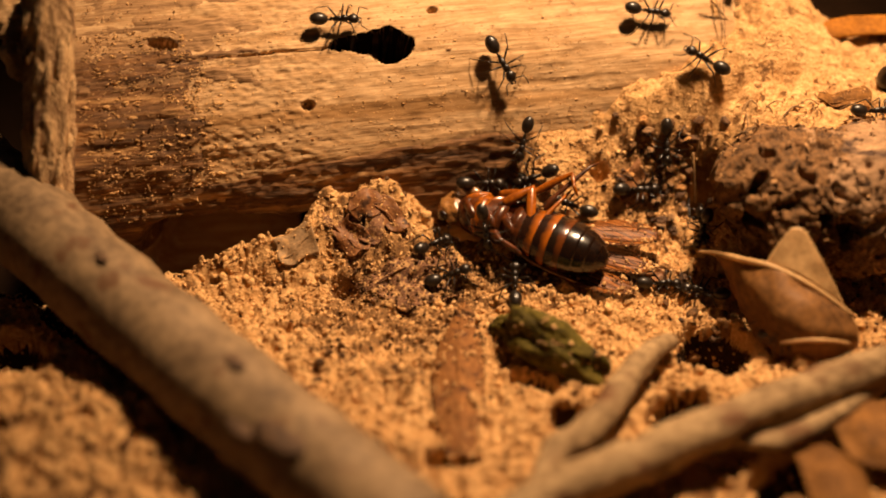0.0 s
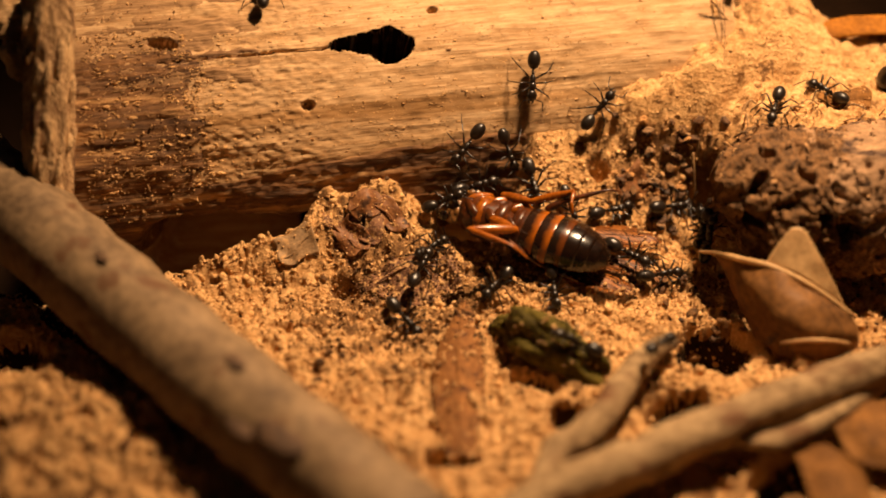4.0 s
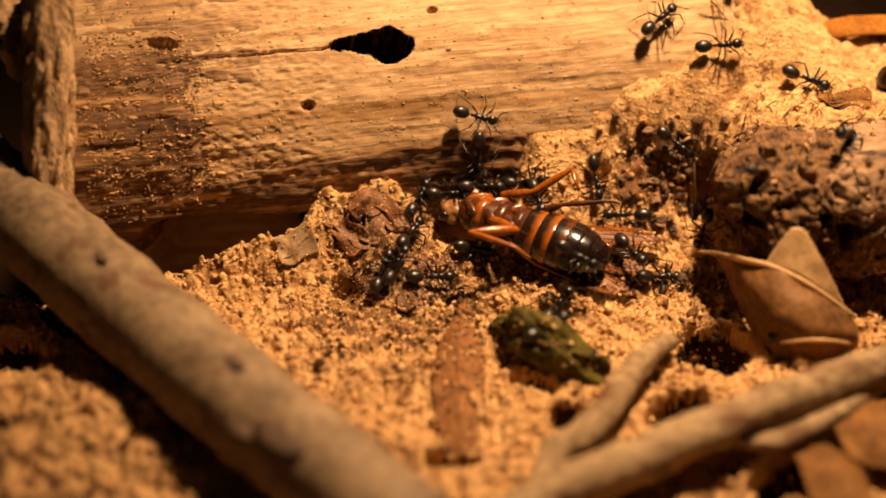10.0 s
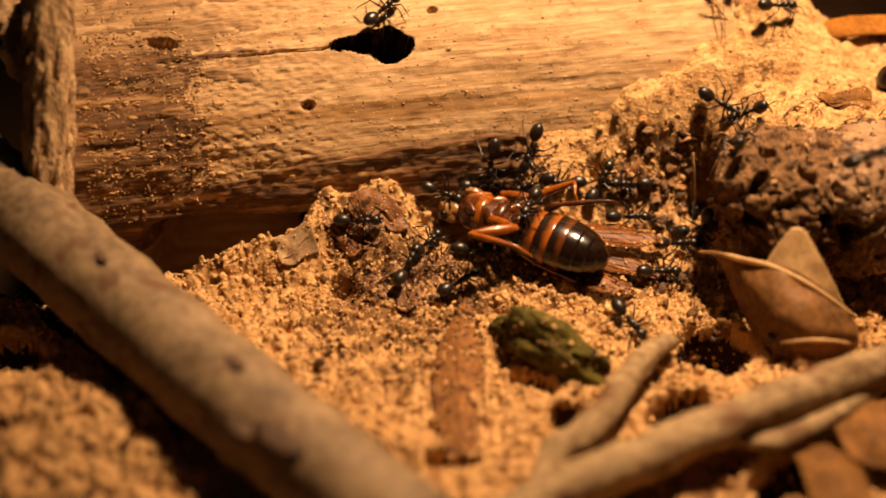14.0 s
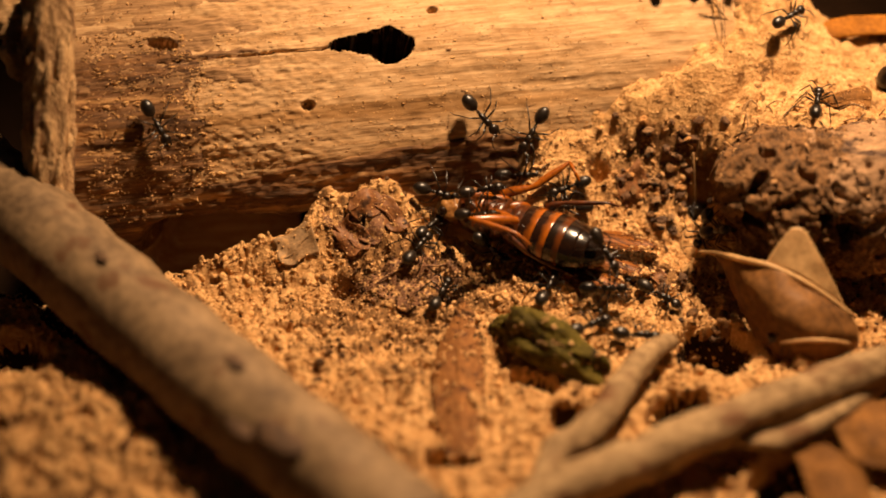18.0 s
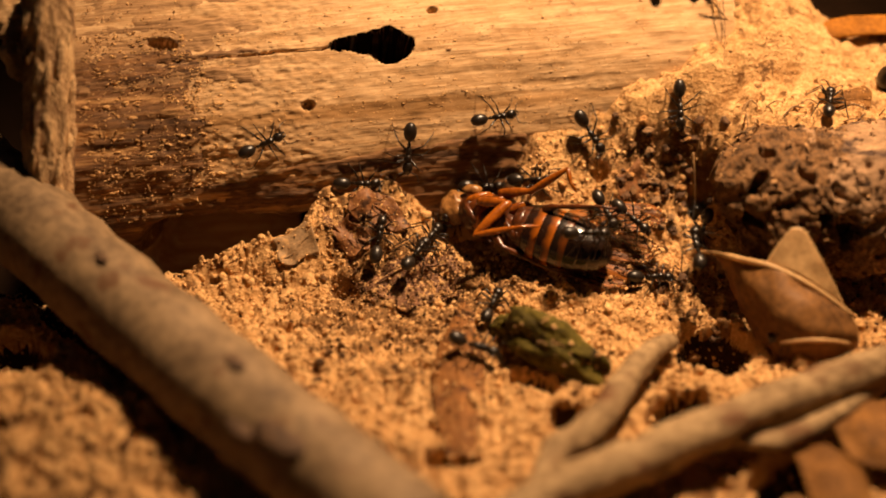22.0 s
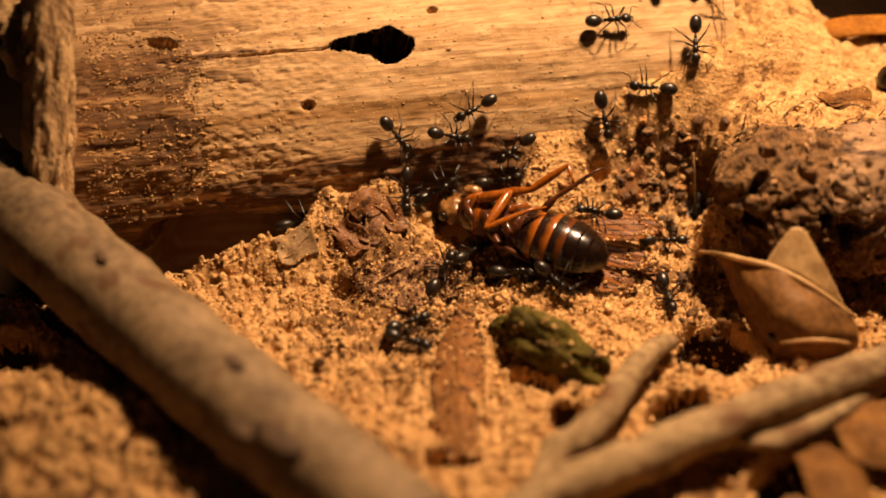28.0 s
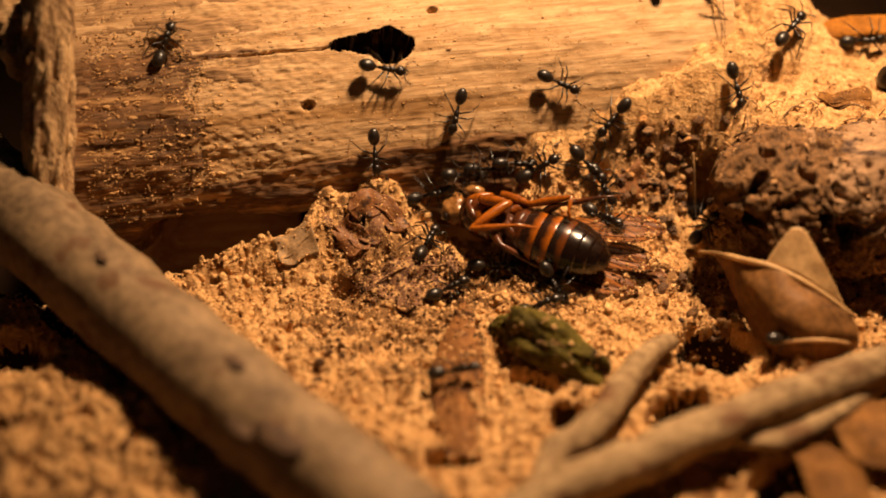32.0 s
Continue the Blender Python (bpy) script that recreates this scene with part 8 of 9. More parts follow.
    crawl([(0, -15.5, -20.5, -2.2, 0, 0, 56), (2, -15.5, -20.5, -2.2, 0, 0, 56), (2.5, -10.16, -14.55, -0.2, 11, -7, 56), (3, -6, -8.56, 0.94, 4, -25, 81), (3.3, -5.57, -9.45, 0.95, 29, 0, 27), (3.6, -4.8, -9.47, 0.34, 23, 27, -35), (4.5, -2.58, -12.2, -0.35, 7, 5, -50), (5.4, -0.27, -15.87, 0.53, 15, -7, -58), (5.7, 0.44, -17.33, 1.06, 3, -20, -9), (6, 1.04, -18.49, 1.32, -17, -7, 65), (7, 1.69, -17.16, 1.08, 9, 0, 39), (7.25, 1.38, -16.77, 1.41, 6, -6, 79), (7.5, 1.23, -15.97, 1.4, -6, -7, 115), (7.667, 1.45, -15.78, 1.56, -21, -7, 68), (7.833, 1.24, -15, 1.41, 9, -20, -18), (8, 0.96, -14.49, 1.29, 17, -8, -68), (8.25, 1, -12.48, 0.79, -3, -19, 4), (8.5, 0.93, -10.34, 0.29, -14, -4, 89), (9, 0.79, -6.77, 0.31, 20, -14, 22), (10, -1.58, -5.71, 0.89, 33, 9, 11), (11, -0.01, -3.38, 1.54, 25, -11, 2), (12, 0.84, -3.95, 1.29, 26, 10, 11), (13, 2.48, -5.41, 0.67, 8, 9, 19), (14, 2.93, -2.18, 0.9, 12, 4, 5), (17, 4.51, -1.67, 1.64, 57, -12, -14), (18, 4.7, -1.48, 2.08, 74, 41, -13), (18.25, 4.24, -2.46, 4.67, 77, -48, -4), (18.5, 3.94, -2.14, 5.67, -62, -43, 127), (19, 2.44, 3.8, -5.69, -22, -12, 111), (24, 2.44, 3.8, -5.69, -26, 2, 106), (24.25, 1.84, 0.43, 5.17, -33, 14, 140), (24.5, 0.97, 0.49, 4.66, -23, 37, -170), (24.667, 0.21, 2.63, 3.64, 18, 81, -90), (24.833, -1.46, 2.37, 2.83, 56, 46, 11), (25, -2.13, 1.33, 2.72, 55, 12, 43), (25.6, -1.59, 1.31, 2.71, 21, -14, 80), (26.5, -0.87, 2.87, 4.05, 49, -77, 33), (27.4, -0.47, 2.89, 4.46, 6, -63, 62), (28, -1.01, 3.43, 5.08, 76, -25, 17), (28.25, -3.04, 0.91, 3.81, 14, 52, -14), (28.5, -4.27, -1.92, 3.62, -43, 5, -119), (28.75, -5.11, -3.53, 2.76, 4, 35, -71), (29, -6.2, -5.08, 1.8, 34, 7, -21), (29.25, -7.18, -4.2, 2.48, 31, -21, 49), (29.5, -7.45, -3.42, 3.05, -19, -23, 121), (30, -8.62, -1.3, 4.55, 3, -47, 76), (30.25, -8.41, -1.7, 4.17, 36, -30, 28), (30.5, -8.05, -2.29, 3.83, 41, -5, -7), (30.75, -7.78, -2.77, 3.53, 37, 20, -37), (31, -7.67, -3.4, 3.05, 7, 29, -78), (31.25, -5.45, -2.27, 3.67, 18, 20, -17), (31.5, -3.51, -0.03, 4.03, 56, 10, 50), (32, 2.82, 3.8, -6.46, 10, -16, 24)])
    crawl([(0, 2.92, 19.39, 20.45, 0, 4, -90), (6, 2.92, 19.39, 20.45, 0, 4, -90), (6.5, 2.8, 13.38, 18.5, -4, 23, -90), (6.75, 2.71, 11.35, 17.2, 38, 11, 0), (7, 2.75, 9.81, 15.55, 30, -45, 61), (7.5, 2.51, 9.98, 15.83, 47, -20, 26), (8, 2.22, 10.11, 16.14, 47, 10, 1), (8.5, 4.66, 9.15, 14.5, 37, 30, -24), (9, 7.06, 8.5, 12.93, 54, 12, 0), (9.25, 6.01, 8.06, 12.53, 8, 56, -71), (9.5, 4.98, 7.6, 12.09, -53, 21, -157), (9.75, 3.93, 7.21, 11.72, 6, 59, -75), (10, 2.86, 6.78, 11.29, 58, 17, -1), (11, 5.35, 6.97, 11.12, 58, -5, 10), (11.5, 4.81, 7.18, 11.48, 28, 51, -48), (12, 4.23, 7.39, 11.94, -53, 29, -151), (13, 5.5, 7.8, 12.26, 16, 55, -63), (13.5, 4.16, 5.54, 8.81, -44, 64, -128), (14, 3.23, 3.8, -5.67, 9, 13, -104), (21, 3.23, 3.8, -5.67, 7, 30, -108), (21.5, 3.46, 3.8, -6.17, 11, 6, -63), (22, 3.6, 4.24, 4.87, 66, 1, 1), (22.5, 4.64, 4.65, 6.21, 67, -45, 20), (22.75, 5.22, 4.85, 6.64, 67, 22, -7), (23, 5.66, 5.13, 7.11, -5, 67, -88), (24, 6.81, 5.52, 7.63, -27, 62, -110), (24.25, 7.51, 6.03, 8.8, 70, 24, -1), (24.5, 8.16, 6.45, 9.51, 45, -44, 44), (24.75, 8.81, 7.07, 10.56, 64, 14, 2), (25, 9.48, 7.61, 11.32, 10, 58, -70), (25.6, 8.98, 7.26, 10.84, -52, 45, -143), (26.5, 8.21, 6.67, 9.88, -51, 44, -141), (27.4, 7.45, 6.13, 9.06, -57, 47, -145), (28, 7.04, 5.76, 8.52, -68, 32, -163), (28.5, 7.74, 6.11, 8.95, -34, 65, -118), (29, 8.51, 6.44, 9.34, 44, 54, -31), (29.167, 8.15, 6.81, 10.14, 62, 7, 5), (29.333, 7.85, 7.22, 10.97, 49, -42, 37), (29.5, 7.51, 7.64, 11.69, -25, -53, 125), (29.667, 7.13, 8.14, 12.44, -54, -14, 177), (29.833, 6.73, 8.67, 13.29, -52, 31, -148), (30, 6.38, 9.09, 14.13, 9, 58, -70), (30.5, 6.06, 8.86, 13.85, 46, 36, -19), (31, 5.7, 8.73, 13.67, 59, 5, 8), (31.5, 8.31, 9.1, 13.52, 60, 3, 7), (32, 10.95, 9.41, 13.35, 54, 23, -10)])
    crawl([(0, 2.86, 3.8, -5.63, 15, -5, -68), (6, 2.86, 3.8, -5.63, 11, -2, -66), (6.5, 5.56, -3.15, 5.72, 72, 43, -33), (7, 8.47, -5.04, 2.55, 69, 4, -39), (7.25, 7.05, -4.57, 4.57, 56, -57, -1), (7.5, 5.76, -3.25, 5.64, -63, -34, 135), (8, 2.99, 3.8, -5.92, -18, -10, 119), (8.5, 2.56, 3.8, -5.88, -5, -24, 63), (9, 1.91, 2.3, 4.55, 24, -7, -9), (10, 3.44, 3.11, 4.63, 25, 5, 7), (10.5, 4.87, -1.81, 6.19, -1, 7, -54), (11, 6.5, -3.43, 5.78, 14, -4, -5), (11.5, 5.99, -2.98, 5.89, 8, 10, -47), (12, 5.54, -2.79, 6.17, -3, 9, -84), (12.5, 6.51, -2.56, 6.34, -6, -3, -43), (13, 8.37, 2.32, 4.01, 30, -34, -5), (13.5, 7.74, -1.3, 5.95, -8, 4, -59), (14, 8.28, -1.4, 5.84, -1, -6, -110), (14.3, 8.57, 0.27, 4.77, -3, 5, -62), (14.6, 9.08, 0.42, 4.73, -1, -7, 20), (15.5, 9.8, 2.01, 4.59, 35, -14, 13), (16.4, 10.28, 2.33, 4.74, 40, -6, 21), (16.7, 10.52, 2.39, 4.78, 25, 33, -34), (17, 10.78, 2.53, 4.8, -24, 35, -115), (18, 12.04, 1.51, 3.62, -35, -9, -169), (19, 11.17, -5.27, 6.79, -5, -2, -119), (19.5, 11.33, -5.28, 6.48, -19, -8, 151), (20, 11.47, -5.29, 6.25, 0, -40, 76), (20.25, 10.95, -5.61, 5.67, -62, -8, 157), (20.5, 10.38, -5.87, 4.92, 112, 113, -1), (20.75, 9.95, -4.77, 2.46, -81, 16, 155), (21, 8.56, -6.41, 0.63, 1, -13, 110), (21.5, 11.15, -6.34, 5.06, 62, -51, 5), (22, 12.87, -5.66, 5.96, 23, 8, 10), (22.25, 11.32, -6.1, 5.47, 25, 41, -71), (22.5, 9.68, -6.25, 4.9, 104, 134, -19), (22.75, 7.34, -5.41, 0.87, 8, 7, -81), (23, 5.25, -7.03, 0.6, 2, -7, -8), (24, 5.37, -6.85, 0.33, 8, -11, 54), (25, 4.41, -6.67, 0.41, 8, -7, 85), (25.6, 4.19, -5.93, 0.5, -1, -6, 114), (26.5, 3.48, -4.47, 0.54, 3, -15, 119), (27.4, 3.05, -3.44, 0.82, -2, -12, 117), (27.7, 2.8, -3.15, 0.93, 8, -8, 79), (28, 2.71, -2.97, 1.02, 4, 0, 41), (28.25, 3.19, -3.7, 0.63, 12, 10, -9), (28.5, 3.85, -5.3, 0.55, -2, 6, -66), (29, 5.04, -7.7, 0.29, 10, -3, 26), (29.167, 4.75, -7.89, 0.18, 8, 6, -43), (29.333, 4.28, -8.53, 0.3, -4, 3, -93), (29.5, 3.97, -8.72, 0.25, -6, 3, -140), (29.75, 3.22, -9.55, 0.44, 6, -10, 145), (30, 2.51, -10.66, 1.03, 19, 2, 86), (30.167, 2.45, -10.88, 0.4, 2, -14, 139), (30.333, 2.02, -13.19, 1.49, -13, -15, -141), (30.5, 1.77, -13.94, 1.36, -22, 1, -103), (30.75, 1.7, -15.66, 1.41, -3, 8, -32), (31, 1.3, -16.89, 1.34, 14, -1, 59), (32, 1.04, -19.14, 1.05, 6, -11, 3)])
    crawl([(0, 2.56, 3.8, -6.37, 8, 16, -85), (6, 2.56, 3.8, -6.37, 10, 20, -84), (6.5, 2.81, -3.75, 0.7, -8, 13, -85), (6.75, 3.37, -8.44, 0.15, 7, 5, -39), (7, 3.39, -13.94, 0.41, 4, 12, 39), (7.5, 6.01, -12.79, 0.66, 6, -32, -3), (8, 7.31, -14.28, 2.77, 14, -12, -52), (8.167, 6.86, -13.53, 2.46, -7, -15, 27), (8.333, 6.54, -12.91, 2.12, -20, 8, 87), (8.5, 5.91, -11.35, 0.98, 1, 13, 125), (9, 4.46, -8.89, 0.2, 4, -5, 81), (9.25, 5.85, -10.62, 0.68, -7, -2, 34), (9.5, 7.09, -13.63, 2.59, 8, -11, -49), (10, 9.27, -15.1, 2.43, 5, -9, 32), (10.25, 7.95, -7.45, 0.15, -3, -26, 73), (10.5, 6.52, -3.38, 2.05, -62, -42, 132), (11, 2.58, 3.8, -6.07, -15, -11, 114), (31, 2.58, 3.8, -6.07, -21, -2, 110), (31.5, 0.54, 2.61, 4.42, -31, 8, -179), (31.667, 0.11, 3.18, 4.96, -66, -42, 148), (31.833, -1.04, 3.37, 4.94, 62, -69, 37), (32, -1.7, 3.24, 4.92, 79, -8, 14)])
    crawl([(0, 26.15, 1.26, 1.97, -70, -64, 121), (7, 26.15, 1.26, 1.97, -70, -64, 121), (7.5, 25.55, 6.51, 6.02, 121, -107, -33), (8, 24.56, 7.22, 8.58, 69, -23, 20), (8.5, 24.3, 7.51, 9.52, 67, 25, -1), (9, 24.07, 7.83, 10.41, 32, 63, -50), (9.5, 23.44, 7.43, 9.26, -51, 50, -150), (9.75, 23.01, 7.17, 8.68, 19, 62, -69), (10, 22.65, 6.87, 8.22, 60, 32, -20), (10.167, 21.96, 7.09, 8.31, 15, 60, -90), (10.333, 20.84, 7.49, 8.56, -59, 36, -168), (10.5, 19.7, 7.62, 9.03, -71, -18, 174), (10.75, 18.16, 7.7, 9.62, -62, 54, -153), (11, 16.8, 7.86, 9.93, 58, 44, -25), (11.25, 16.56, 8.16, 10.55, 61, -28, 12), (11.5, 16.22, 8.47, 11.14, -30, -56, 127), (11.75, 15.9, 8.79, 11.79, 56, -27, 22), (12, 15.61, 9.16, 12.37, 50, 35, -19), (12.167, 14.99, 9.33, 12.84, -18, 56, -106), (12.333, 14.38, 9.57, 13.27, -57, 17, -166), (12.5, 13.77, 9.78, 13.59, -48, -31, 158), (12.75, 12.79, 10.12, 14.16, -52, 3, -173), (13, 11.75, 10.42, 14.78, -42, 32, -139), (13.25, 11.93, 11.93, 16.48, -40, -16, 166), (13.5, 12.02, 13.96, 17.81, 6, -33, 87), (14, 12.38, 18.92, 20.08, 3, -12, 86), (24, 12.38, 18.92, 20.08, 3, -12, 86), (24.167, 12.35, 18.03, 19.83, -12, -10, 140), (24.333, 12.32, 17.49, 19.46, -20, 12, -150), (24.5, 12.25, 16.53, 19.14, -1, 20, -94), (24.75, 12.1, 15.32, 18.69, 11, 21, -54), (25, 12, 14.45, 18.15, 30, 8, -5), (25.6, 12.79, 14.31, 18, 32, 14, -15), (26.5, 13.89, 14.01, 17.68, 31, 15, -13), (27.4, 15.05, 13.68, 17.37, 29, 14, -14), (28, 15.82, 13.46, 17.2, 32, 0, 9), (29, 16.02, 13.8, 17.34, 33, -7, 17), (30, 15.47, 14.08, 17.54, 35, 12, -9), (30.25, 15.62, 14.99, 18.34, 25, -17, 36), (30.5, 15.73, 16.33, 18.92, 6, -24, 84), (31, 16.11, 19.6, 19.96, 4, -23, 84), (32, 16.11, 19.6, 19.96, 4, -23, 84)])
    crawl([(0, 25.15, 6.27, -1.22, 101, -141, -1), (8, 25.15, 6.27, -1.22, 101, -141, -1), (8.5, 19.63, 7.02, 7.12, -59, -28, 157), (8.667, 17.52, 7.41, 8.7, 2, -72, 92), (8.833, 15.62, 7.78, 9.83, 62, -26, 19), (9, 13.72, 8.09, 11.1, 59, 25, -6), (9.5, 19.64, 6.98, 7.05, 57, 29, -20), (10, 25.5, 6.3, -1.39, 79, 37, -7), (12, 25.5, 6.3, -1.39, 79, 37, -7), (12.25, 26.91, 6.02, 4.73, 81, -24, -22), (12.5, 26.85, -2.11, 11.52, 40, -64, -29), (13, 28.34, -2.57, 13.8, -61, 39, 66), (14, 27.44, -2.06, 12.99, -20, 34, 86), (14.3, 27.81, -1.68, 13.38, -56, -3, 61), (14.6, 28.88, 4.43, 9.8, -60, 5, 109), (15.5, 28.36, 6.13, 9.39, -55, -6, 118), (16.4, 27.56, 7.52, 9.42, -53, -24, 134), (16.7, 27.15, 7.9, 9.62, 25, -59, 47), (17, 26.77, 8.07, 9.83, 64, -2, -3), (17.25, 27.04, 6.94, 8.23, 56, 26, -47), (17.5, 26.8, 6.43, 6.86, 9, 76, -103), (18, 26.59, 6.11, -1.78, 3, 81, -104), (32, 26.59, 6.11, -1.78, 3, 81, -104)])
    crawl([(0, 2.68, 3.8, -6.04, -15, 5, 163), (8, 2.68, 3.8, -6.04, -17, 3, 166), (8.5, -3.06, 3.28, 6.03, -72, -12, -175), (8.75, -5.75, 2.13, 6.35, 0, -39, 112), (9, -8.19, 2.65, 7.31, 69, -36, 19), (9.5, -5.62, 1.06, 6.16, 28, 23, -2), (10, -3.1, 2.19, 4.48, 53, -25, 59), (10.25, -4.08, 1.24, 5.09, -1, -56, 146), (10.5, -4.69, 0.38, 5.6, -40, -21, -155), (10.75, -5.21, 0.8, 5.52, -21, -41, 142), (11, -6.07, 0.45, 5.64, 26, -31, 74), (11.5, -1.82, 3.29, 5.12, 77, 0, 12), (12, 2.92, 3.8, -6.58, 38, 1, 12), (14, 2.92, 3.8, -6.58, 18, -1, 10), (17, 4.52, -1.81, 6.4, -1, 4, 35), (18, 3.58, -1.77, 5.72, 53, -17, -23), (18.25, 0.73, 1.05, 4.59, -8, -21, 76), (18.5, -2.33, 3.4, 6.18, 107, -143, -1), (18.75, -4.93, 3.53, 7.94, 40, -69, 59), (19, -7.46, 3.6, 9.35, 58, -2, 14), (19.5, -7, 6.27, 13.58, 15, -52, 83), (20, -7.29, 21.16, 10.64, 38, -77, 66), (20.5, -7.66, 11.17, 18.48, 105, -126, -1), (21, -8.43, 11.62, 18.23, 14, -26, 60), (21.5, -7.85, 11.36, 18.38, 74, 1, 9), (22, -7.67, 18.18, 13, 71, 58, 1), (23, -7.67, 18.18, 13, 71, 58, 1), (23.167, -7.43, 11.39, 18.1, 81, 4, 12), (23.333, -7.55, 11.57, 18.19, 49, -45, 39), (23.5, -7.66, 11.53, 18.11, -11, -30, 114), (23.75, -7.99, 12.19, 18.59, 14, -23, 58), (24, -8.39, 13.02, 18.96, 22, 1, 2), (24.5, -2.07, 10.72, 17.26, 52, 15, -29), (25, 3.43, 8.91, 14.42, 48, 1, 7), (25.3, 3.08, 8.44, 14.06, 27, 43, -41), (25.6, 2.77, 8.19, 13.7, -40, 44, -129), (26.5, 1.89, 7.16, 12.35, -43, 47, -131), (27.4, 0.99, 6.15, 10.81, -41, 45, -129), (27.7, 0.65, 5.8, 10.37, 30, 54, -41), (28, 0.32, 5.42, 9.91, 58, 16, 5), (28.5, 1.82, 5.35, 9.37, 63, 28, 1), (29, 3.38, 5.37, 8.71, 51, 58, -24), (29.5, 4.76, 4.98, 6.94, 52, 48, -25), (30, 5.96, 4.6, 5.46, 73, 4, 5), (30.167, 5.61, 4.55, 5.44, 63, 56, -19), (30.333, 5.16, 4.49, 5.34, -52, 64, -140), (30.5, 4.76, 4.42, 5.14, -68, 9, -171), (30.667, 4.3, 4.32, 5.05, -44, 57, -131), (30.833, 3.72, 2.97, 4.83, 2, 27, -53), (31, 3.45, 1.31, 5.68, 9, 5, 6), (31.5, 5.18, 4.71, 6.08, 71, -32, 15), (32, 6.71, 5.13, 7.02, 69, 5, 7)])
    crawl([(0, 46.87, 4.79, 12.63, -8, 13, 165), (8, 46.87, 4.79, 12.63, -8, 13, 165), (8.5, 43.58, 5.4, 12.3, -19, -12, -160), (8.667, 43.13, 5.42, 12.18, -4, 14, -121), (8.833, 42.44, 5.36, 12.15, 16, 7, -78), (9, 41.07, 5.27, 12.15, 11, 4, 5), (9.25, 39.97, 4.13, 12.32, -8, 17, -81), (9.5, 38.62, 2.45, 12.74, -25, -7, -127), (9.75, 37.44, 1.02, 13.18, -28, 21, -81), (10, 36.1, -1.62, 14.05, 23, 32, 53), (10.5, 38.74, 2.86, 12.17, 29, -1, 41), (11, 40.51, 4, 12.11, 13, 5, 7), (11.167, 39.38, 4, 12.32, 13, -1, 59), (11.333, 38.57, 3.88, 12.63, -2, -5, 94), (11.5, 37.55, 4.18, 12.61, 3, -1, 158), (12, 34.81, 5.56, 12.57, -2, 2, 158), (12.5, 32.65, 5.31, 12.52, -6, -2, -165), (13, 31.12, 5.18, 12.47, -16, 13, 161), (14, 30.13, 5.72, 11.86, -35, 39, 150), (14.2, 30.49, 5.14, 12.26, 41, 30, -108), (14.4, 30.69, 5.27, 12.15, 35, 1, -67), (14.6, 31, 5.18, 12.25, 21, -22, -15), (15.5, 32.3, 4.69, 12.69, 5, 6, 23), (16.4, 34.83, 5.38, 12.61, 0, -6, 8), (17, 36.06, 5.68, 12.65, 4, 2, 75), (18, 35.21, 4.49, 13.1, 6, -2, 75), (18.25, 35.88, 3.97, 13.25, 3, 5, 49), (18.5, 36.99, 4.97, 12.47, 1, 3, -10), (18.75, 37.67, 4.68, 12.53, -4, 0, -97), (19, 38.45, 4.7, 12.42, -4, -1, -149), (19.167, 38.93, 4.69, 12.47, -4, 4, -110), (19.333, 39.45, 4.63, 12.49, 2, 4, -74), (19.5, 39.77, 4.73, 12.47, 7, 5, 7), (20, 41.57, 5.38, 12.04, 9, -3, -4), (20.5, 44.11, 5.03, 12.15, 11, 6, 3), (21, 47.03, 4.23, 12.5, 10, -6, -14), (31, 47.03, 4.23, 12.5, 10, -6, -14), (31.25, 45.74, 7.48, 12.35, 7, -12, 64), (31.5, 43.2, 8.08, 14.64, -31, -36, 160), (31.75, 43.16, 12.9, 12.73, 2, -13, 67), (32, 41.46, 15.92, 14.4, 79, -4, 2)])
    crawl([(0, 47.95, 8.76, 12.74, -10, 8, 165), (9, 47.95, 8.76, 12.74, -10, 8, 165), (9.5, 41.82, 8.81, 13.08, -23, 17, 151), (9.75, 38.47, 9.65, 12.56, 2, 17, -107), (10, 35.04, 9.87, 12.63, 19, 12, -21), (10.5, 36.88, 11.03, 12.85, 28, -10, 23), (11, 38.38, 11.68, 13.27, 31, 12, 4), (11.25, 37.36, 11.19, 12.87, 3, 33, -84), (11.5, 35.95, 10.03, 12.57, -18, 9, -149), (12, 33.22, 7.64, 12.4, -7, 1, 179), (12.5, 30.39, 6.72, 12.62, -7, 9, 179), (13, 27.68, 9.25, 11.64, -55, 24, -161), (13.5, 27.05, 9.09, 11.56, -6, 60, -87), (14, 26.51, 8.9, 11.46, 55, 30, -8), (14.3, 26.28, 8.99, 11.75, 54, -32, 34), (14.6, 26.09, 9.11, 11.99, -35, -50, 146), (15.5, 25.51, 9.46, 12.78, -33, -50, 145), (16.4, 24.99, 9.86, 13.55, -33, -49, 144), (16.7, 24.87, 9.96, 13.75, 25, -48, 68), (17, 24.67, 10.06, 14, 49, -18, 25), (17.5, 25.08, 14.1, 17.45, -3, -33, 87), (18, 25.28, 19.34, 20.49, 3, -23, 86), (29, 25.28, 19.34, 20.49, 3, -23, 86), (29.167, 25.03, 18.51, 20.15, -19, -17, 143), (29.333, 24.9, 17.63, 19.82, -24, 13, -162), (29.5, 24.8, 17.23, 19.35, -2, 36, -108), (29.75, 24.48, 16.31, 18.6, 23, 29, -62), (30, 24.27, 15.2, 17.86, 34, 5, -30), (30.5, 28.2, 14.29, 17.47, 39, 11, -6), (31, 32.35, 13.89, 16.58, 39, 17, 10), (32, 33.4, 13.75, 16.04, 37, -16, 50)])
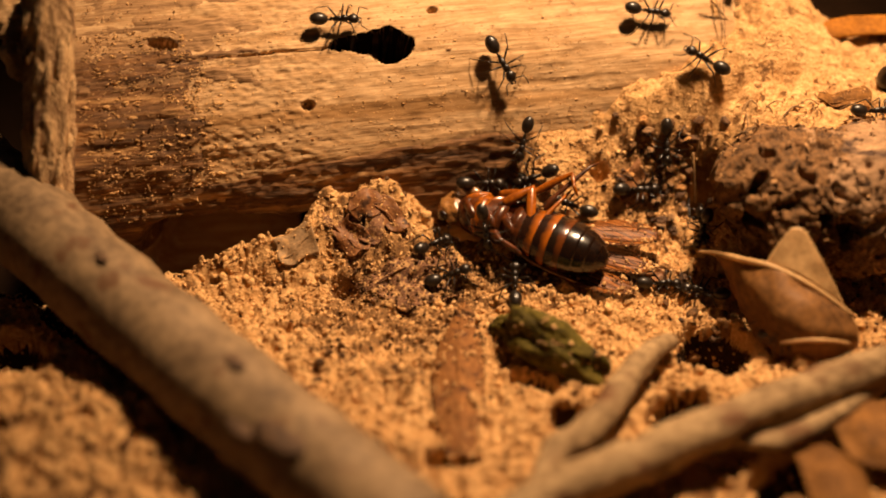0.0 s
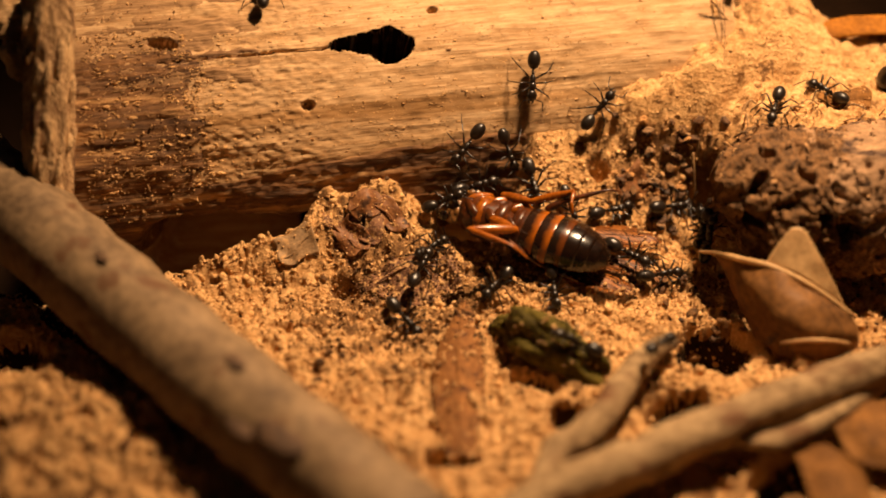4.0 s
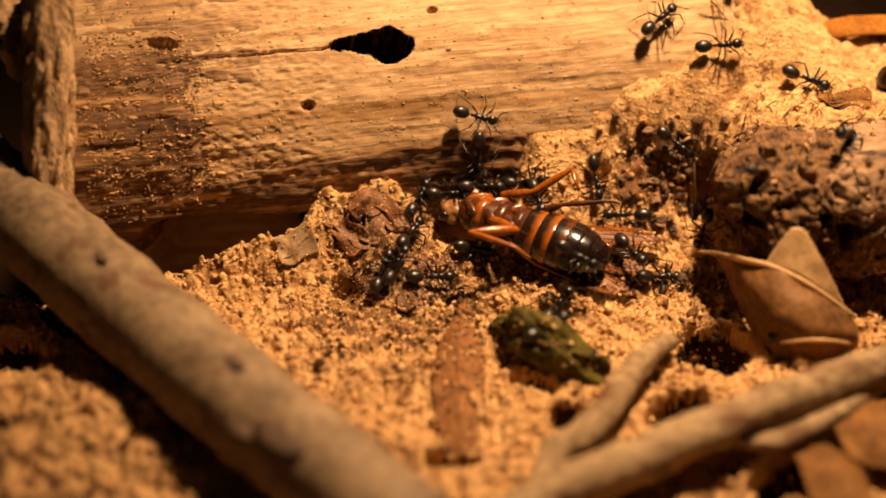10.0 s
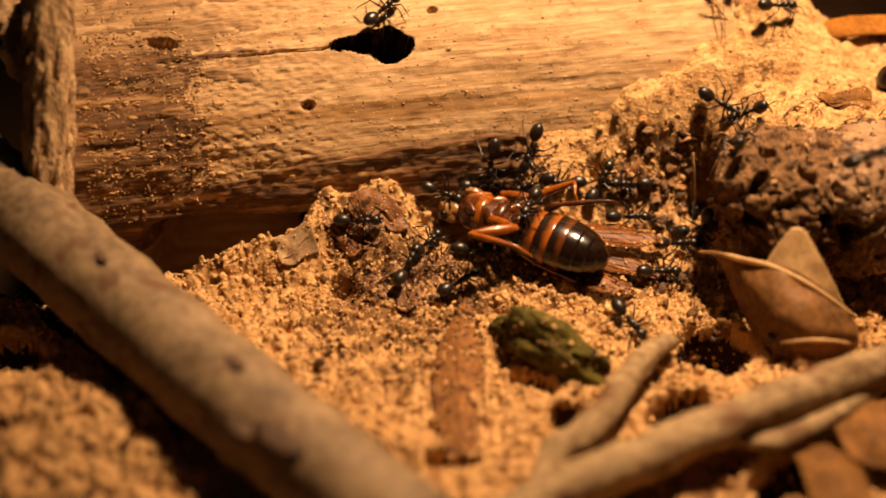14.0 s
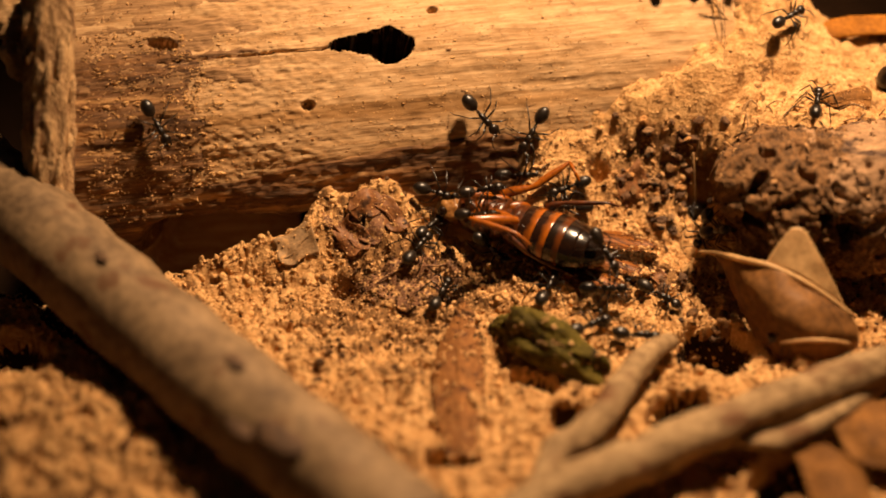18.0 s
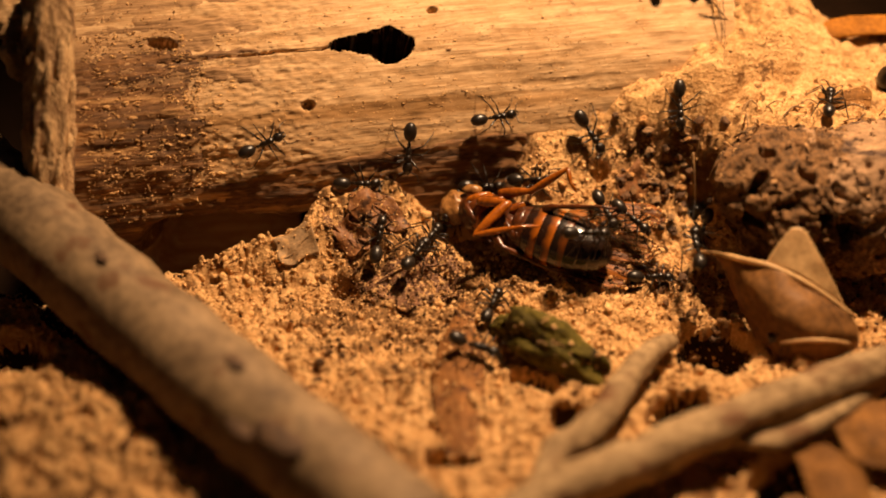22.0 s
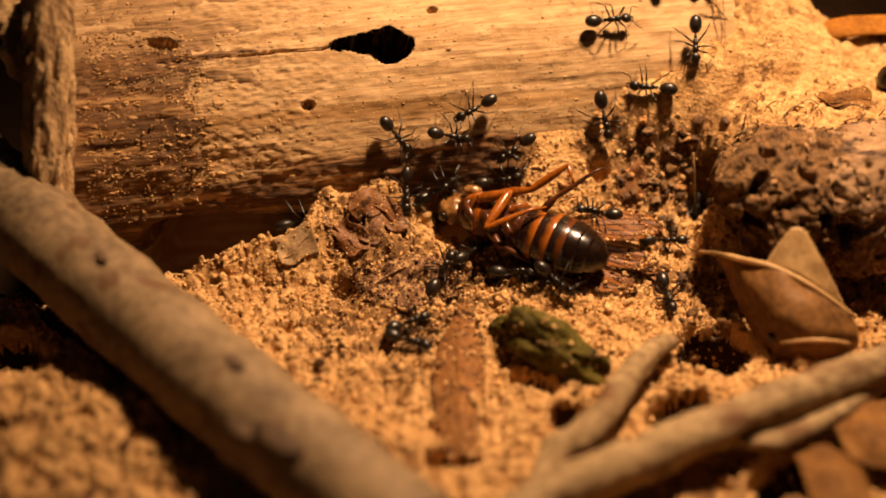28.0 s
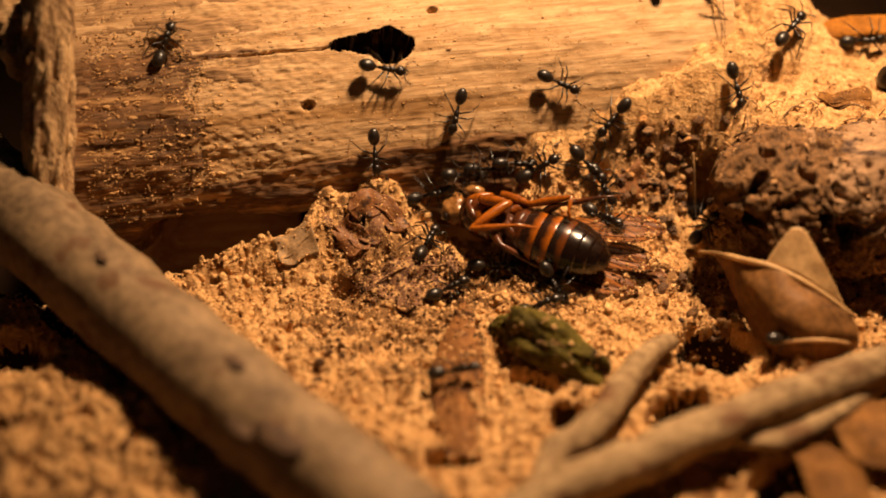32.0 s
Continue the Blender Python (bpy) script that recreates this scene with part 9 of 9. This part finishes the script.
    crawl([(0, 25.77, 6.3, -1.31, 80, -30, -1), (9, 25.77, 6.3, -1.31, 80, -30, -1), (9.5, 27.14, -4.2, 11.74, 78, -45, -74), (10, 28.02, -7.79, 14.35, -37, 35, 77), (10.25, 25.67, -3.73, 12.07, -78, -40, -112), (10.5, 26.82, -2.38, 10.78, -78, 44, 133), (11, 24.4, 5.98, -1.06, -81, 9, -161), (12, 24.4, 5.98, -1.06, -81, 9, -161), (12.5, 21.42, 4.37, 3.9, -51, -4, -173), (12.667, 20.57, 4.29, 3.81, -29, 38, -129), (12.833, 19.55, 4.29, 3.83, 26, 41, -48), (13, 18.3, 4.12, 4.08, 53, 10, 12), (13.25, 18.13, 3.58, 3.58, 27, 43, -33), (13.5, 18, 3.17, 3.13, -28, 43, -111), (13.75, 17.87, 2.66, 2.62, 26, 40, -37), (14, 17.68, 1.48, 2.15, 23, 7, 9), (14.3, 17.33, 0.73, 2.24, -8, 14, -77), (14.6, 17.2, 0.31, 2.23, -9, 5, -133), (15.5, 16.13, -1.55, 2.64, -5, -6, -126), (16.4, 15.19, -2.42, 2.52, -9, -6, -126), (16.6, 15.06, -2.55, 2.43, 2, -8, 163), (16.8, 14.03, -5.78, 5.24, 27, -17, 102), (17, 13.69, -6.26, 5.54, 37, 8, 63), (17.5, 14.16, -6, 4.96, 28, 21, 19), (18, 14.2, -6.37, 4.86, -13, 42, -47), (18.5, 17.32, -2.92, 2.95, 62, -4, -1), (19, 19.31, -1.32, 0.41, -1, 18, -41), (19.167, 18.65, -3.71, 3.23, 7, -1, 20), (19.333, 18.24, -2.65, 3.41, 7, -11, 69), (19.5, 17.95, -2.2, 3.97, -9, -8, 112), (20, 16.67, -0.03, 5.18, 6, -18, 44), (21, 18.71, 0.01, 5.78, 21, -4, -5), (22, 17.77, -1.45, 4.75, 23, 18, -41), (22.5, 19.11, -1.57, 4.81, 18, -7, 3), (22.667, 19.51, -1.39, 4.9, 9, -25, 58), (22.833, 20.28, 2.13, 2.24, -9, -29, 116), (23, 20.48, 2.21, 2.33, -32, -15, -176), (23.25, 20.54, 2.29, 2.24, -17, -33, 134), (23.5, 20.47, 2.2, 2.16, 13, -34, 79), (23.75, 20.03, -1.66, 4.86, 17, -19, 36), (24, 19.92, -1.82, 4.84, 23, -1, -9), (25, 19.35, 3.36, 2.99, 38, 8, -9), (25.6, 20.49, 3.54, 3.16, 42, -3, 10), (26.5, 21.82, 3.8, 3.6, 57, 12, 27), (27.4, 23.98, 5.64, 3.16, 81, 10, 25), (28, 25.95, 6.31, -1.54, 81, -13, -3), (32, 25.95, 6.31, -1.54, 81, -13, -3)])
    crawl([(0, -7.18, 21.5, 10.13, 78, 36, 6), (10, -7.18, 21.5, 10.13, 78, 36, 6), (10.5, -4.08, 16.48, 11.94, 81, 19, -24), (10.75, -3.33, 8.76, 15.67, 51, -14, 16), (11, -2.38, 8.49, 15.12, 29, -45, 61), (11.5, 2.15, 9.88, 15.78, 51, -9, 16), (12, 6.71, 11.17, 16.3, 41, 14, -6), (13, 5.78, 10.78, 16.12, 31, 33, -33), (13.25, 5.84, 12.27, 17.52, 35, -10, 24), (13.5, 5.99, 14.05, 18.64, 4, -22, 88), (14, 6.27, 19.43, 20.35, 1, -13, 88), (32, 6.27, 19.43, 20.35, 1, -13, 88)])
    crawl([(0, 3.04, 3.8, -5.75, -16, 7, -179), (10, 3.04, 3.8, -5.75, -14, 9, 178), (10.5, -5.1, 0.45, 5.38, -44, -9, -159), (10.667, -7.49, -0.63, 6.08, -27, -44, 152), (10.833, -9.17, -0.38, 5.44, -3, -46, 69), (11, -11.83, 0, 4.42, 25, -18, 9), (11.5, -11.46, 1.36, 5.66, 60, 29, -21), (12, -11.27, 1.92, 6.92, -19, 76, -97), (12.25, -7.66, 0.89, 6.03, 17, 15, -49), (12.5, -5.05, 0.86, 6.12, 37, 19, 20), (13, 2.41, 3.8, -5.4, 9, -11, -20), (14, -0.08, 2.81, 4.54, 38, 9, -21), (14.6, 0.52, 0.87, 4.74, 29, 16, -76), (15.5, 0.75, 0.24, 4.51, 37, 44, -68), (16.4, 0.5, 3.16, 1.45, 56, 75, -26), (16.7, 0.72, 3.35, 0.8, 79, 37, -4), (17, 0.65, 3.37, 0.26, 81, -3, 12), (17.5, 2.22, -0.9, 5.23, -24, -43, 68), (18, 2.45, 3.8, -6.43, 24, -62, 56), (20, 2.45, 3.8, -6.43, 10, -26, 73), (20.25, 1.51, 2.21, 4.01, -18, -8, 147), (20.5, 1.34, 0.16, 4.66, 7, 30, -136), (20.75, 0.76, -0.18, 4.24, 39, 10, -61), (21, -1.29, 2.14, 2.22, 71, 8, 39), (22, 0.82, 3.34, 1.02, 81, -20, 7), (23, 0.68, 3.31, 1.04, 81, -4, 11), (24, 3.61, -2.19, 5.59, 62, -19, -25), (24.25, 1.9, 0.13, 5.18, -23, -30, 64), (24.5, -0.82, 3.7, 6.21, 109, -129, -4), (24.667, -1.94, 3.91, 7.52, -74, 5, -172), (24.833, -3.17, 4.16, 8.81, -54, 56, -142), (25, -4.43, 4.6, 9.9, 41, 58, -33), (28, -4.77, 4.88, 10.54, 47, 48, -22), (29, -5.98, 5.12, 11.45, 46, 47, -24), (30, -4.94, 5.37, 11.45, 58, 22, 0), (31, -5.18, 5.51, 11.81, 59, 19, 1), (31.25, -5.57, 5.09, 11.21, 30, 57, -43), (31.5, -5.95, 4.65, 10.65, -47, 49, -133), (32, -6.68, 3.81, 9.34, -1, 61, -81)])
    crawl([(0, -0.05, 19.45, 20.41, 1, 7, -85), (12, -0.05, 19.45, 20.41, 1, 7, -85), (12.5, 0.22, 16.07, 19.64, -1, 12, -85), (13, 0.52, 13.35, 18.65, -4, 22, -90), (13.5, -2.57, 11.28, 17.71, -25, 15, -145), (13.667, -3.23, 11.14, 18.27, 3, 81, -102), (13.833, -4.25, 12.7, 16.44, 79, 27, -24), (14, -5.99, 16.12, 13.43, 79, -18, 9), (17, -5.99, 16.12, 13.43, 79, -18, 9), (17.5, -7.36, 21.62, 9.85, -25, -79, 132), (18, -8.28, 20.97, 10.3, -80, -11, -165), (18.5, -10.72, 11.2, 17.97, -29, -20, 153), (18.75, -12.4, 11.69, 18.62, 10, -21, 73), (19, -14.06, 12.71, 19.15, 21, 6, -9), (19.25, -14.22, 14.17, 19.64, 20, -18, 46), (19.5, -14.34, 14.91, 20.2, 1, -14, 96), (20, -14.64, 17.87, 20.85, 0, -6, 96), (32, -14.64, 17.87, 20.85, 0, -6, 96)])
    crawl([(0, 8.12, 19.88, 20.39, -1, 14, -87), (12, 8.12, 19.88, 20.39, -1, 14, -87), (12.5, 8.31, 16.74, 19.39, 0, 18, -87), (12.75, 8.38, 15.04, 18.96, 10, 14, -49), (13, 8.41, 14.05, 18.35, 29, 3, 5), (13.25, 8.52, 15.08, 18.94, 14, -13, 50), (13.5, 8.58, 16.62, 19.38, 3, -16, 87), (14, 8.75, 19.78, 20.35, 2, -15, 87), (32, 8.75, 19.78, 20.35, 2, -15, 87)])
    crawl([(0, 3.03, 3.8, -5.95, -11, 13, -173), (13, 3.03, 3.8, -5.95, -7, 5, -164), (13.5, -3.61, 0.9, 4.38, -50, -17, -137), (13.667, -5, -0.32, 4.7, -30, 29, -112), (13.833, -6.75, -1.14, 4.81, 15, 39, -43), (14, -8.11, -1.25, 4.61, 50, -4, -5), (14.6, -7.45, -2.32, 3.67, 28, 38, -49), (15.5, -6.46, -4.07, 2.38, 15, 38, -49), (16.4, -5.01, -6.33, 1.78, 23, 35, -51), (17, -4.15, -7.98, 0.93, 14, 14, -47), (17.5, -2.52, -8.46, 0.9, 12, 14, 8), (18, -0.53, -8.09, 0.32, 17, -3, 68), (18.5, 1.51, -8.02, 0.54, 9, 3, 16), (19, 3.58, -7.49, 0.4, 5, -7, 29), (20, 2.54, -9.39, 0.62, 13, 4, 62), (21, 4.3, -7.06, 0.43, 2, -9, 81), (22, 4.59, -9.77, 0.23, -2, -4, 70), (22.25, 3.42, -10.81, 0.66, 9, 1, 118), (22.5, 2.38, -10.62, 0.44, -14, -7, -150), (22.75, 1.73, -13.25, 2.06, 4, 11, 112), (23, 1.27, -11.83, 0.69, -19, -9, 65), (23.25, -0.07, -11.19, -0.01, -13, -4, 117), (23.5, -1.44, -10.88, -0.21, -24, 2, -168), (23.667, -1.9, -11.22, -0.21, -19, -9, 126), (23.833, -2.88, -11.49, -0.35, 3, -10, 77), (24, -3.65, -11.79, -0.33, 7, 0, 22), (24.5, -2.42, -12.51, -0.42, 13, 3, -40), (25, -1.46, -14.55, 0.19, -7, 4, 38), (28, -3.28, -13.32, -0.56, 12, 3, -19), (28.5, -0.28, -14.6, 0.47, 8, -19, -22), (29, 1.62, -15.69, 1.42, 8, 5, 54), (29.5, 2.16, -4.45, 0.79, 14, -12, 86), (30, 3.22, 3.8, -5.95, -13, -8, 86), (31, 3.22, 3.8, -5.95, -10, -12, 86), (31.5, 3.36, 3.06, 5.31, 21, -9, 50), (32, 4.08, 4.83, 6.61, 71, 3, 3)])
    crawl([(0, 44.11, -6.69, 14.86, 15, -22, -146), (13, 44.11, -6.69, 14.86, 15, -22, -146), (13.5, 39.79, -6.11, 15.49, -55, -29, -130), (13.667, 39.29, -4.33, 14.63, 125, -128, 16), (13.833, 37.64, -5.66, 15.24, 64, -10, 69), (14, 37.6, -7.64, 15.36, -32, -42, -32), (17, 38.42, -7.05, 14.49, 40, -36, -71), (17.5, 40.63, -7.82, 14.73, -21, 0, 5), (18, 43.01, -6.3, 15.43, 78, 32, 59), (32, 43.01, -6.3, 15.43, 78, 32, 59)])
    crawl([(0, 32.13, -13.98, 0.32, 7, -2, -178), (17, 32.13, -13.98, 0.32, 7, -2, -178), (17.5, 25.72, -11.91, -0.58, -38, 19, 158), (17.667, 22.41, -12.36, -0.69, -16, 6, -120), (17.833, 19.82, -13.83, 0.26, -9, -4, -78), (18, 17.47, -13.57, 0.06, -3, 5, -2), (19, 19.24, -13.07, 0.01, -3, -2, 60), (19.25, 18.31, -11.92, -0.16, 3, -11, 96), (19.5, 17.68, -11.35, -0.07, -9, -2, 139), (19.667, 17.12, -10.94, 0.03, -4, -9, 90), (19.833, 16.46, -10.4, 0.04, 9, -7, 44), (20, 15.84, -10.32, 0.16, -1, 3, -19), (20.25, 15.31, -11.56, 0.3, -7, -2, -78), (20.5, 14.9, -12.76, 0.53, -3, -1, -113), (20.75, 14.62, -13.3, 0.17, 3, 3, -66), (21, 13.75, -14.59, 0.47, 10, 14, 29), (21.5, 19.98, -3.46, 0.08, 13, -12, 56), (22, 26.41, 6.2, -1.28, 70, -64, 3), (32, 26.41, 6.2, -1.28, 70, -64, 3)])
    crawl([(0, 28.81, 19.4, 20.5, -4, 23, -98), (20, 28.81, 19.4, 20.5, -4, 23, -98), (20.5, 28.03, 14.02, 17.29, -7, 39, -97), (21, 27.51, 10.16, 13.21, 14, 53, -63), (21.5, 25.07, 9.16, 12.55, -57, 17, -158), (22, 23.16, 8.61, 11.3, 11, 51, -87), (22.5, 25.43, 7.93, 9.98, 64, 37, -4), (22.75, 27.62, 7.01, 8.95, 50, -23, -21), (23, 28, -1.38, 13.66, 55, -61, -65), (24, 26.97, -3.12, 13.25, -9, -67, -7), (24.5, 30.59, 3.2, 11.84, 1, -42, 16), (24.667, 31.34, 4.28, 12.12, -21, -21, 91), (24.833, 32.04, 4.74, 12.56, -8, -2, 138), (25, 33.13, 5.82, 12.73, 0, -3, -137), (25.6, 31.66, 8.71, 12.44, -11, -14, 144), (26.5, 29.01, 10.89, 13.86, -47, -26, 163), (27.4, 26.12, 11.66, 15.24, -40, -26, 162), (27.7, 25.29, 11.92, 15.63, -39, 18, -155), (28, 24.54, 12.43, 16.06, 4, 46, -91), (29, 24.68, 12.71, 16.45, 0, 43, -92), (29.5, 23.93, 12.62, 16.04, -43, 27, -178), (30, 22.45, 12.62, 15.53, -47, 20, -164), (30.25, 23.04, 11.92, 14.9, -10, 44, -116), (30.5, 23.62, 10.94, 14.4, 31, 26, -63), (31, 24.27, 9.77, 13.68, 2, 54, -97), (31.25, 24.92, 9.78, 13.48, 38, 45, -29), (31.5, 26.03, 9.88, 13.18, 56, 15, 3), (32, 28.31, 9.93, 12.72, 21, 56, -59)])
    crawl([(0, -15.0, -21.0, -2.2, 0, 0, 40), (20, -15.0, -21.0, -2.2, 0, 0, 40), (20.5, -9, -15.16, -0.27, 5, -16, 36), (21, -4.66, -9.79, 0.13, 26, -15, 53), (21.5, -3.56, -7.06, 1.12, 9, -22, 72), (22, -2.94, -4.9, 2.46, 18, -1, 62), (22.25, -3.72, -4.63, 2.22, 6, -17, 116), (22.5, -4.36, -4.67, 2.27, -19, -1, -172), (22.75, -5.26, -4.44, 2.22, -3, -28, 109), (23, -6.13, -4.21, 2.28, 38, -15, 29), (24, -5.12, -3.36, 2.92, 38, -13, 31), (24.167, -5.61, -3.42, 2.76, 11, -39, 86), (24.333, -5.91, -3.67, 2.72, -33, -22, 149), (24.5, -6.68, -3.97, 2.66, -37, 4, -155), (24.75, -7.35, -4.16, 2.49, -20, 32, -113), (25, -7.81, -4.72, 2.64, 25, 30, -55), (25.3, -8.25, -4.39, 2.63, -17, 29, -143), (25.6, -8.86, -3.97, 2.52, -27, -6, 145), (26.5, -11.11, -2.89, 3.56, -44, -32, 172), (27.4, -12.26, -2.71, 4.22, -34, -12, 150), (27.7, -12.46, -2.09, 3.96, -24, -30, 81), (28, -14.03, 0.77, 3.46, 81, -5, 10), (28.25, -13.62, -3.03, 3.21, 42, 24, -38), (28.5, -13.89, -4.79, 1.79, 5, 31, -97), (29, -14.43, -8.86, 0.03, 6, 13, -65), (29.5, -13.68, -14.78, -0.17, -3, 16, -81), (30, -136.35, 981.2, -999.28, 6, 76, -77), (32, -136.35, 981.2, -999.28, 6, 76, -77)])
    crawl([(0, -7.89, 18.2, 12.79, 103, 142, 22), (21, -7.89, 18.2, 12.79, 103, 142, 22), (21.5, -12.27, 6.04, 14.05, -40, 30, -146), (21.667, -14.28, 4.44, 12.98, -12, 42, -79), (21.833, -15.7, 3.66, 11.94, 51, 27, -13), (22, -17.39, 2.76, 10.65, 56, -18, 18), (22.5, -11.87, 5.95, 14, 39, -27, 34), (23, -7.15, 21.09, 10.82, 78, -36, 22), (30, -7.15, 21.09, 10.82, 78, -36, 22), (30.5, -1.9, 8.95, 16.11, 33, 0, -26), (31, 1.78, 9.2, 15.03, 49, 4, 7), (31.167, 0.47, 9.05, 15.14, 26, 45, -45), (31.333, -0.86, 8.87, 15.26, -37, 39, -129), (31.5, -2.15, 8.74, 15.38, -53, -4, -172), (31.667, -3.4, 8.54, 15.42, -37, 37, -133), (31.833, -4.69, 8.46, 15.56, 25, 50, -52), (32, -6.01, 8.27, 15.58, 50, 12, 0)])
    crawl([(0, 32.04, -13.29, 0.17, 3, -5, -159), (23, 32.04, -13.29, 0.17, 3, -5, -159), (23.5, 25.83, -12.27, -0.57, 100, 148, -21), (23.75, 20.89, -13.59, -0.75, 125, -128, 10), (24, 16.62, -20.63, 3.74, 27, -8, 78), (24.5, 17.42, -15.02, 0.1, -5, 0, 101), (25, 16.86, -12.54, -0.07, 3, -3, 64), (25.6, 18.45, -8.88, -0.03, 4, -4, 65), (26.5, 20.99, -3.09, 0.06, 7, -10, 63), (27.4, 23.33, 2.21, 1.33, 26, -29, 57), (28, 25.08, 6.21, -1.87, 69, -66, 26), (32, 25.08, 6.21, -1.87, 69, -66, 26)])
    crawl([(0, 51.09, 66.68, -7.06, 15, 34, -100), (24, 51.09, 66.68, -7.06, 15, 34, -100), (24.5, 50.19, 62.02, -9.56, 13, 26, -101), (24.75, 49.55, 59.58, -10.68, 17, 15, -65), (25, 37.08, 14.8, 15.13, 20, 16, 8), (25.3, 37.38, 15.81, 15.3, 21, -3, 47), (25.6, 49.48, 59.38, -10.84, -4, -24, 80), (26.5, 50.25, 62.46, -9.34, -14, -26, 80), (27.4, 50.84, 65.58, -7.74, -16, -31, 80), (28, 51.13, 67.47, -6.56, -15, -34, 81), (28.25, 49.74, 65.46, -8.25, -33, 1, 146), (28.5, 48.03, 62.94, -9.72, -3, 21, -120), (28.75, 34.41, 15.6, 16.91, -27, 28, -76), (29, 33.47, 13.83, 16.11, 32, 26, -2), (29.25, 33.59, 15.04, 17.1, 36, 5, 47), (29.5, 34.03, 17.06, 17.64, 32, -6, 78), (30, 46.88, 67.66, -7.66, 1, -29, 79), (32, 46.88, 67.66, -7.66, 1, -29, 79)])
    crawl([(0, 25.78, 1, 2.63, 138, 102, 20), (24, 25.78, 1, 2.63, 138, 102, 20), (24.5, 23.9, -0.56, -0.1, -5, 16, -111), (24.667, 22.61, -3.76, 0.02, -11, 10, -63), (24.833, 22.22, -6.32, -0.02, 9, -9, -4), (25, 21.18, -8.6, -0.42, 4, -4, 63), (26.5, 21.17, -7.89, -0.38, 4, 0, -8), (28, 21.28, -6.84, -0.43, 9, 10, -79), (28.25, 20.04, -7.44, -0.26, -11, 2, -115), (28.5, 19.14, -7.85, -0.12, -12, -6, -155), (28.667, 18.41, -8.38, 0.15, -16, 0, -110), (28.833, 18.08, -8.28, 0.11, 3, 18, -63), (29, 17.52, -8.86, 0.19, 6, 4, -3), (30, 15.86, -11.19, 0.09, 5, 0, 65), (31, 16.08, -8.64, 0.12, 5, -11, 78), (31.5, 21.35, -0.34, 0.1, 16, -23, 45), (32, 25.93, 0.9, 2.5, 71, -63, -17)])
    crawl([(0, 12.2, 18.99, 20.11, -2, 11, -91), (28, 12.2, 18.99, 20.11, -2, 11, -91), (28.5, 12.18, 13.87, 17.76, -3, 32, -89), (28.75, 12.24, 11.83, 16.38, 34, 28, -30), (29, 12.3, 10.36, 14.59, 52, -3, 9), (30, 14.27, 10.32, 14.31, 42, 30, -25), (30.25, 12.34, 10.48, 14.72, -32, 43, -125), (30.5, 10.45, 10.5, 15.12, -47, -12, 176), (31, 6.69, 10.73, 15.87, -45, -11, 179), (31.25, 6.84, 12.29, 17.37, -20, -32, 135), (31.5, 7.05, 14.13, 18.61, 5, -22, 86), (32, 7.55, 19.83, 20.42, 0, -13, 86)])
    crawl([(0, 32.24, -13.27, 0.03, 0, -3, -169), (28, 32.24, -13.27, 0.03, 0, -3, -169), (28.5, 23.97, -11.61, -0.95, -63, 4, -175), (28.75, 18.18, -18.88, 3.7, 23, -4, 98), (29, 14.93, -14.77, -0.39, 22, -3, 36), (29.5, 23.37, -11.87, -0.7, 77, 4, 10), (30, 31.04, -15.42, 1.11, -12, 7, 13), (32, 31.04, -15.42, 1.11, -12, 7, 13)])
    # ants end


motions()
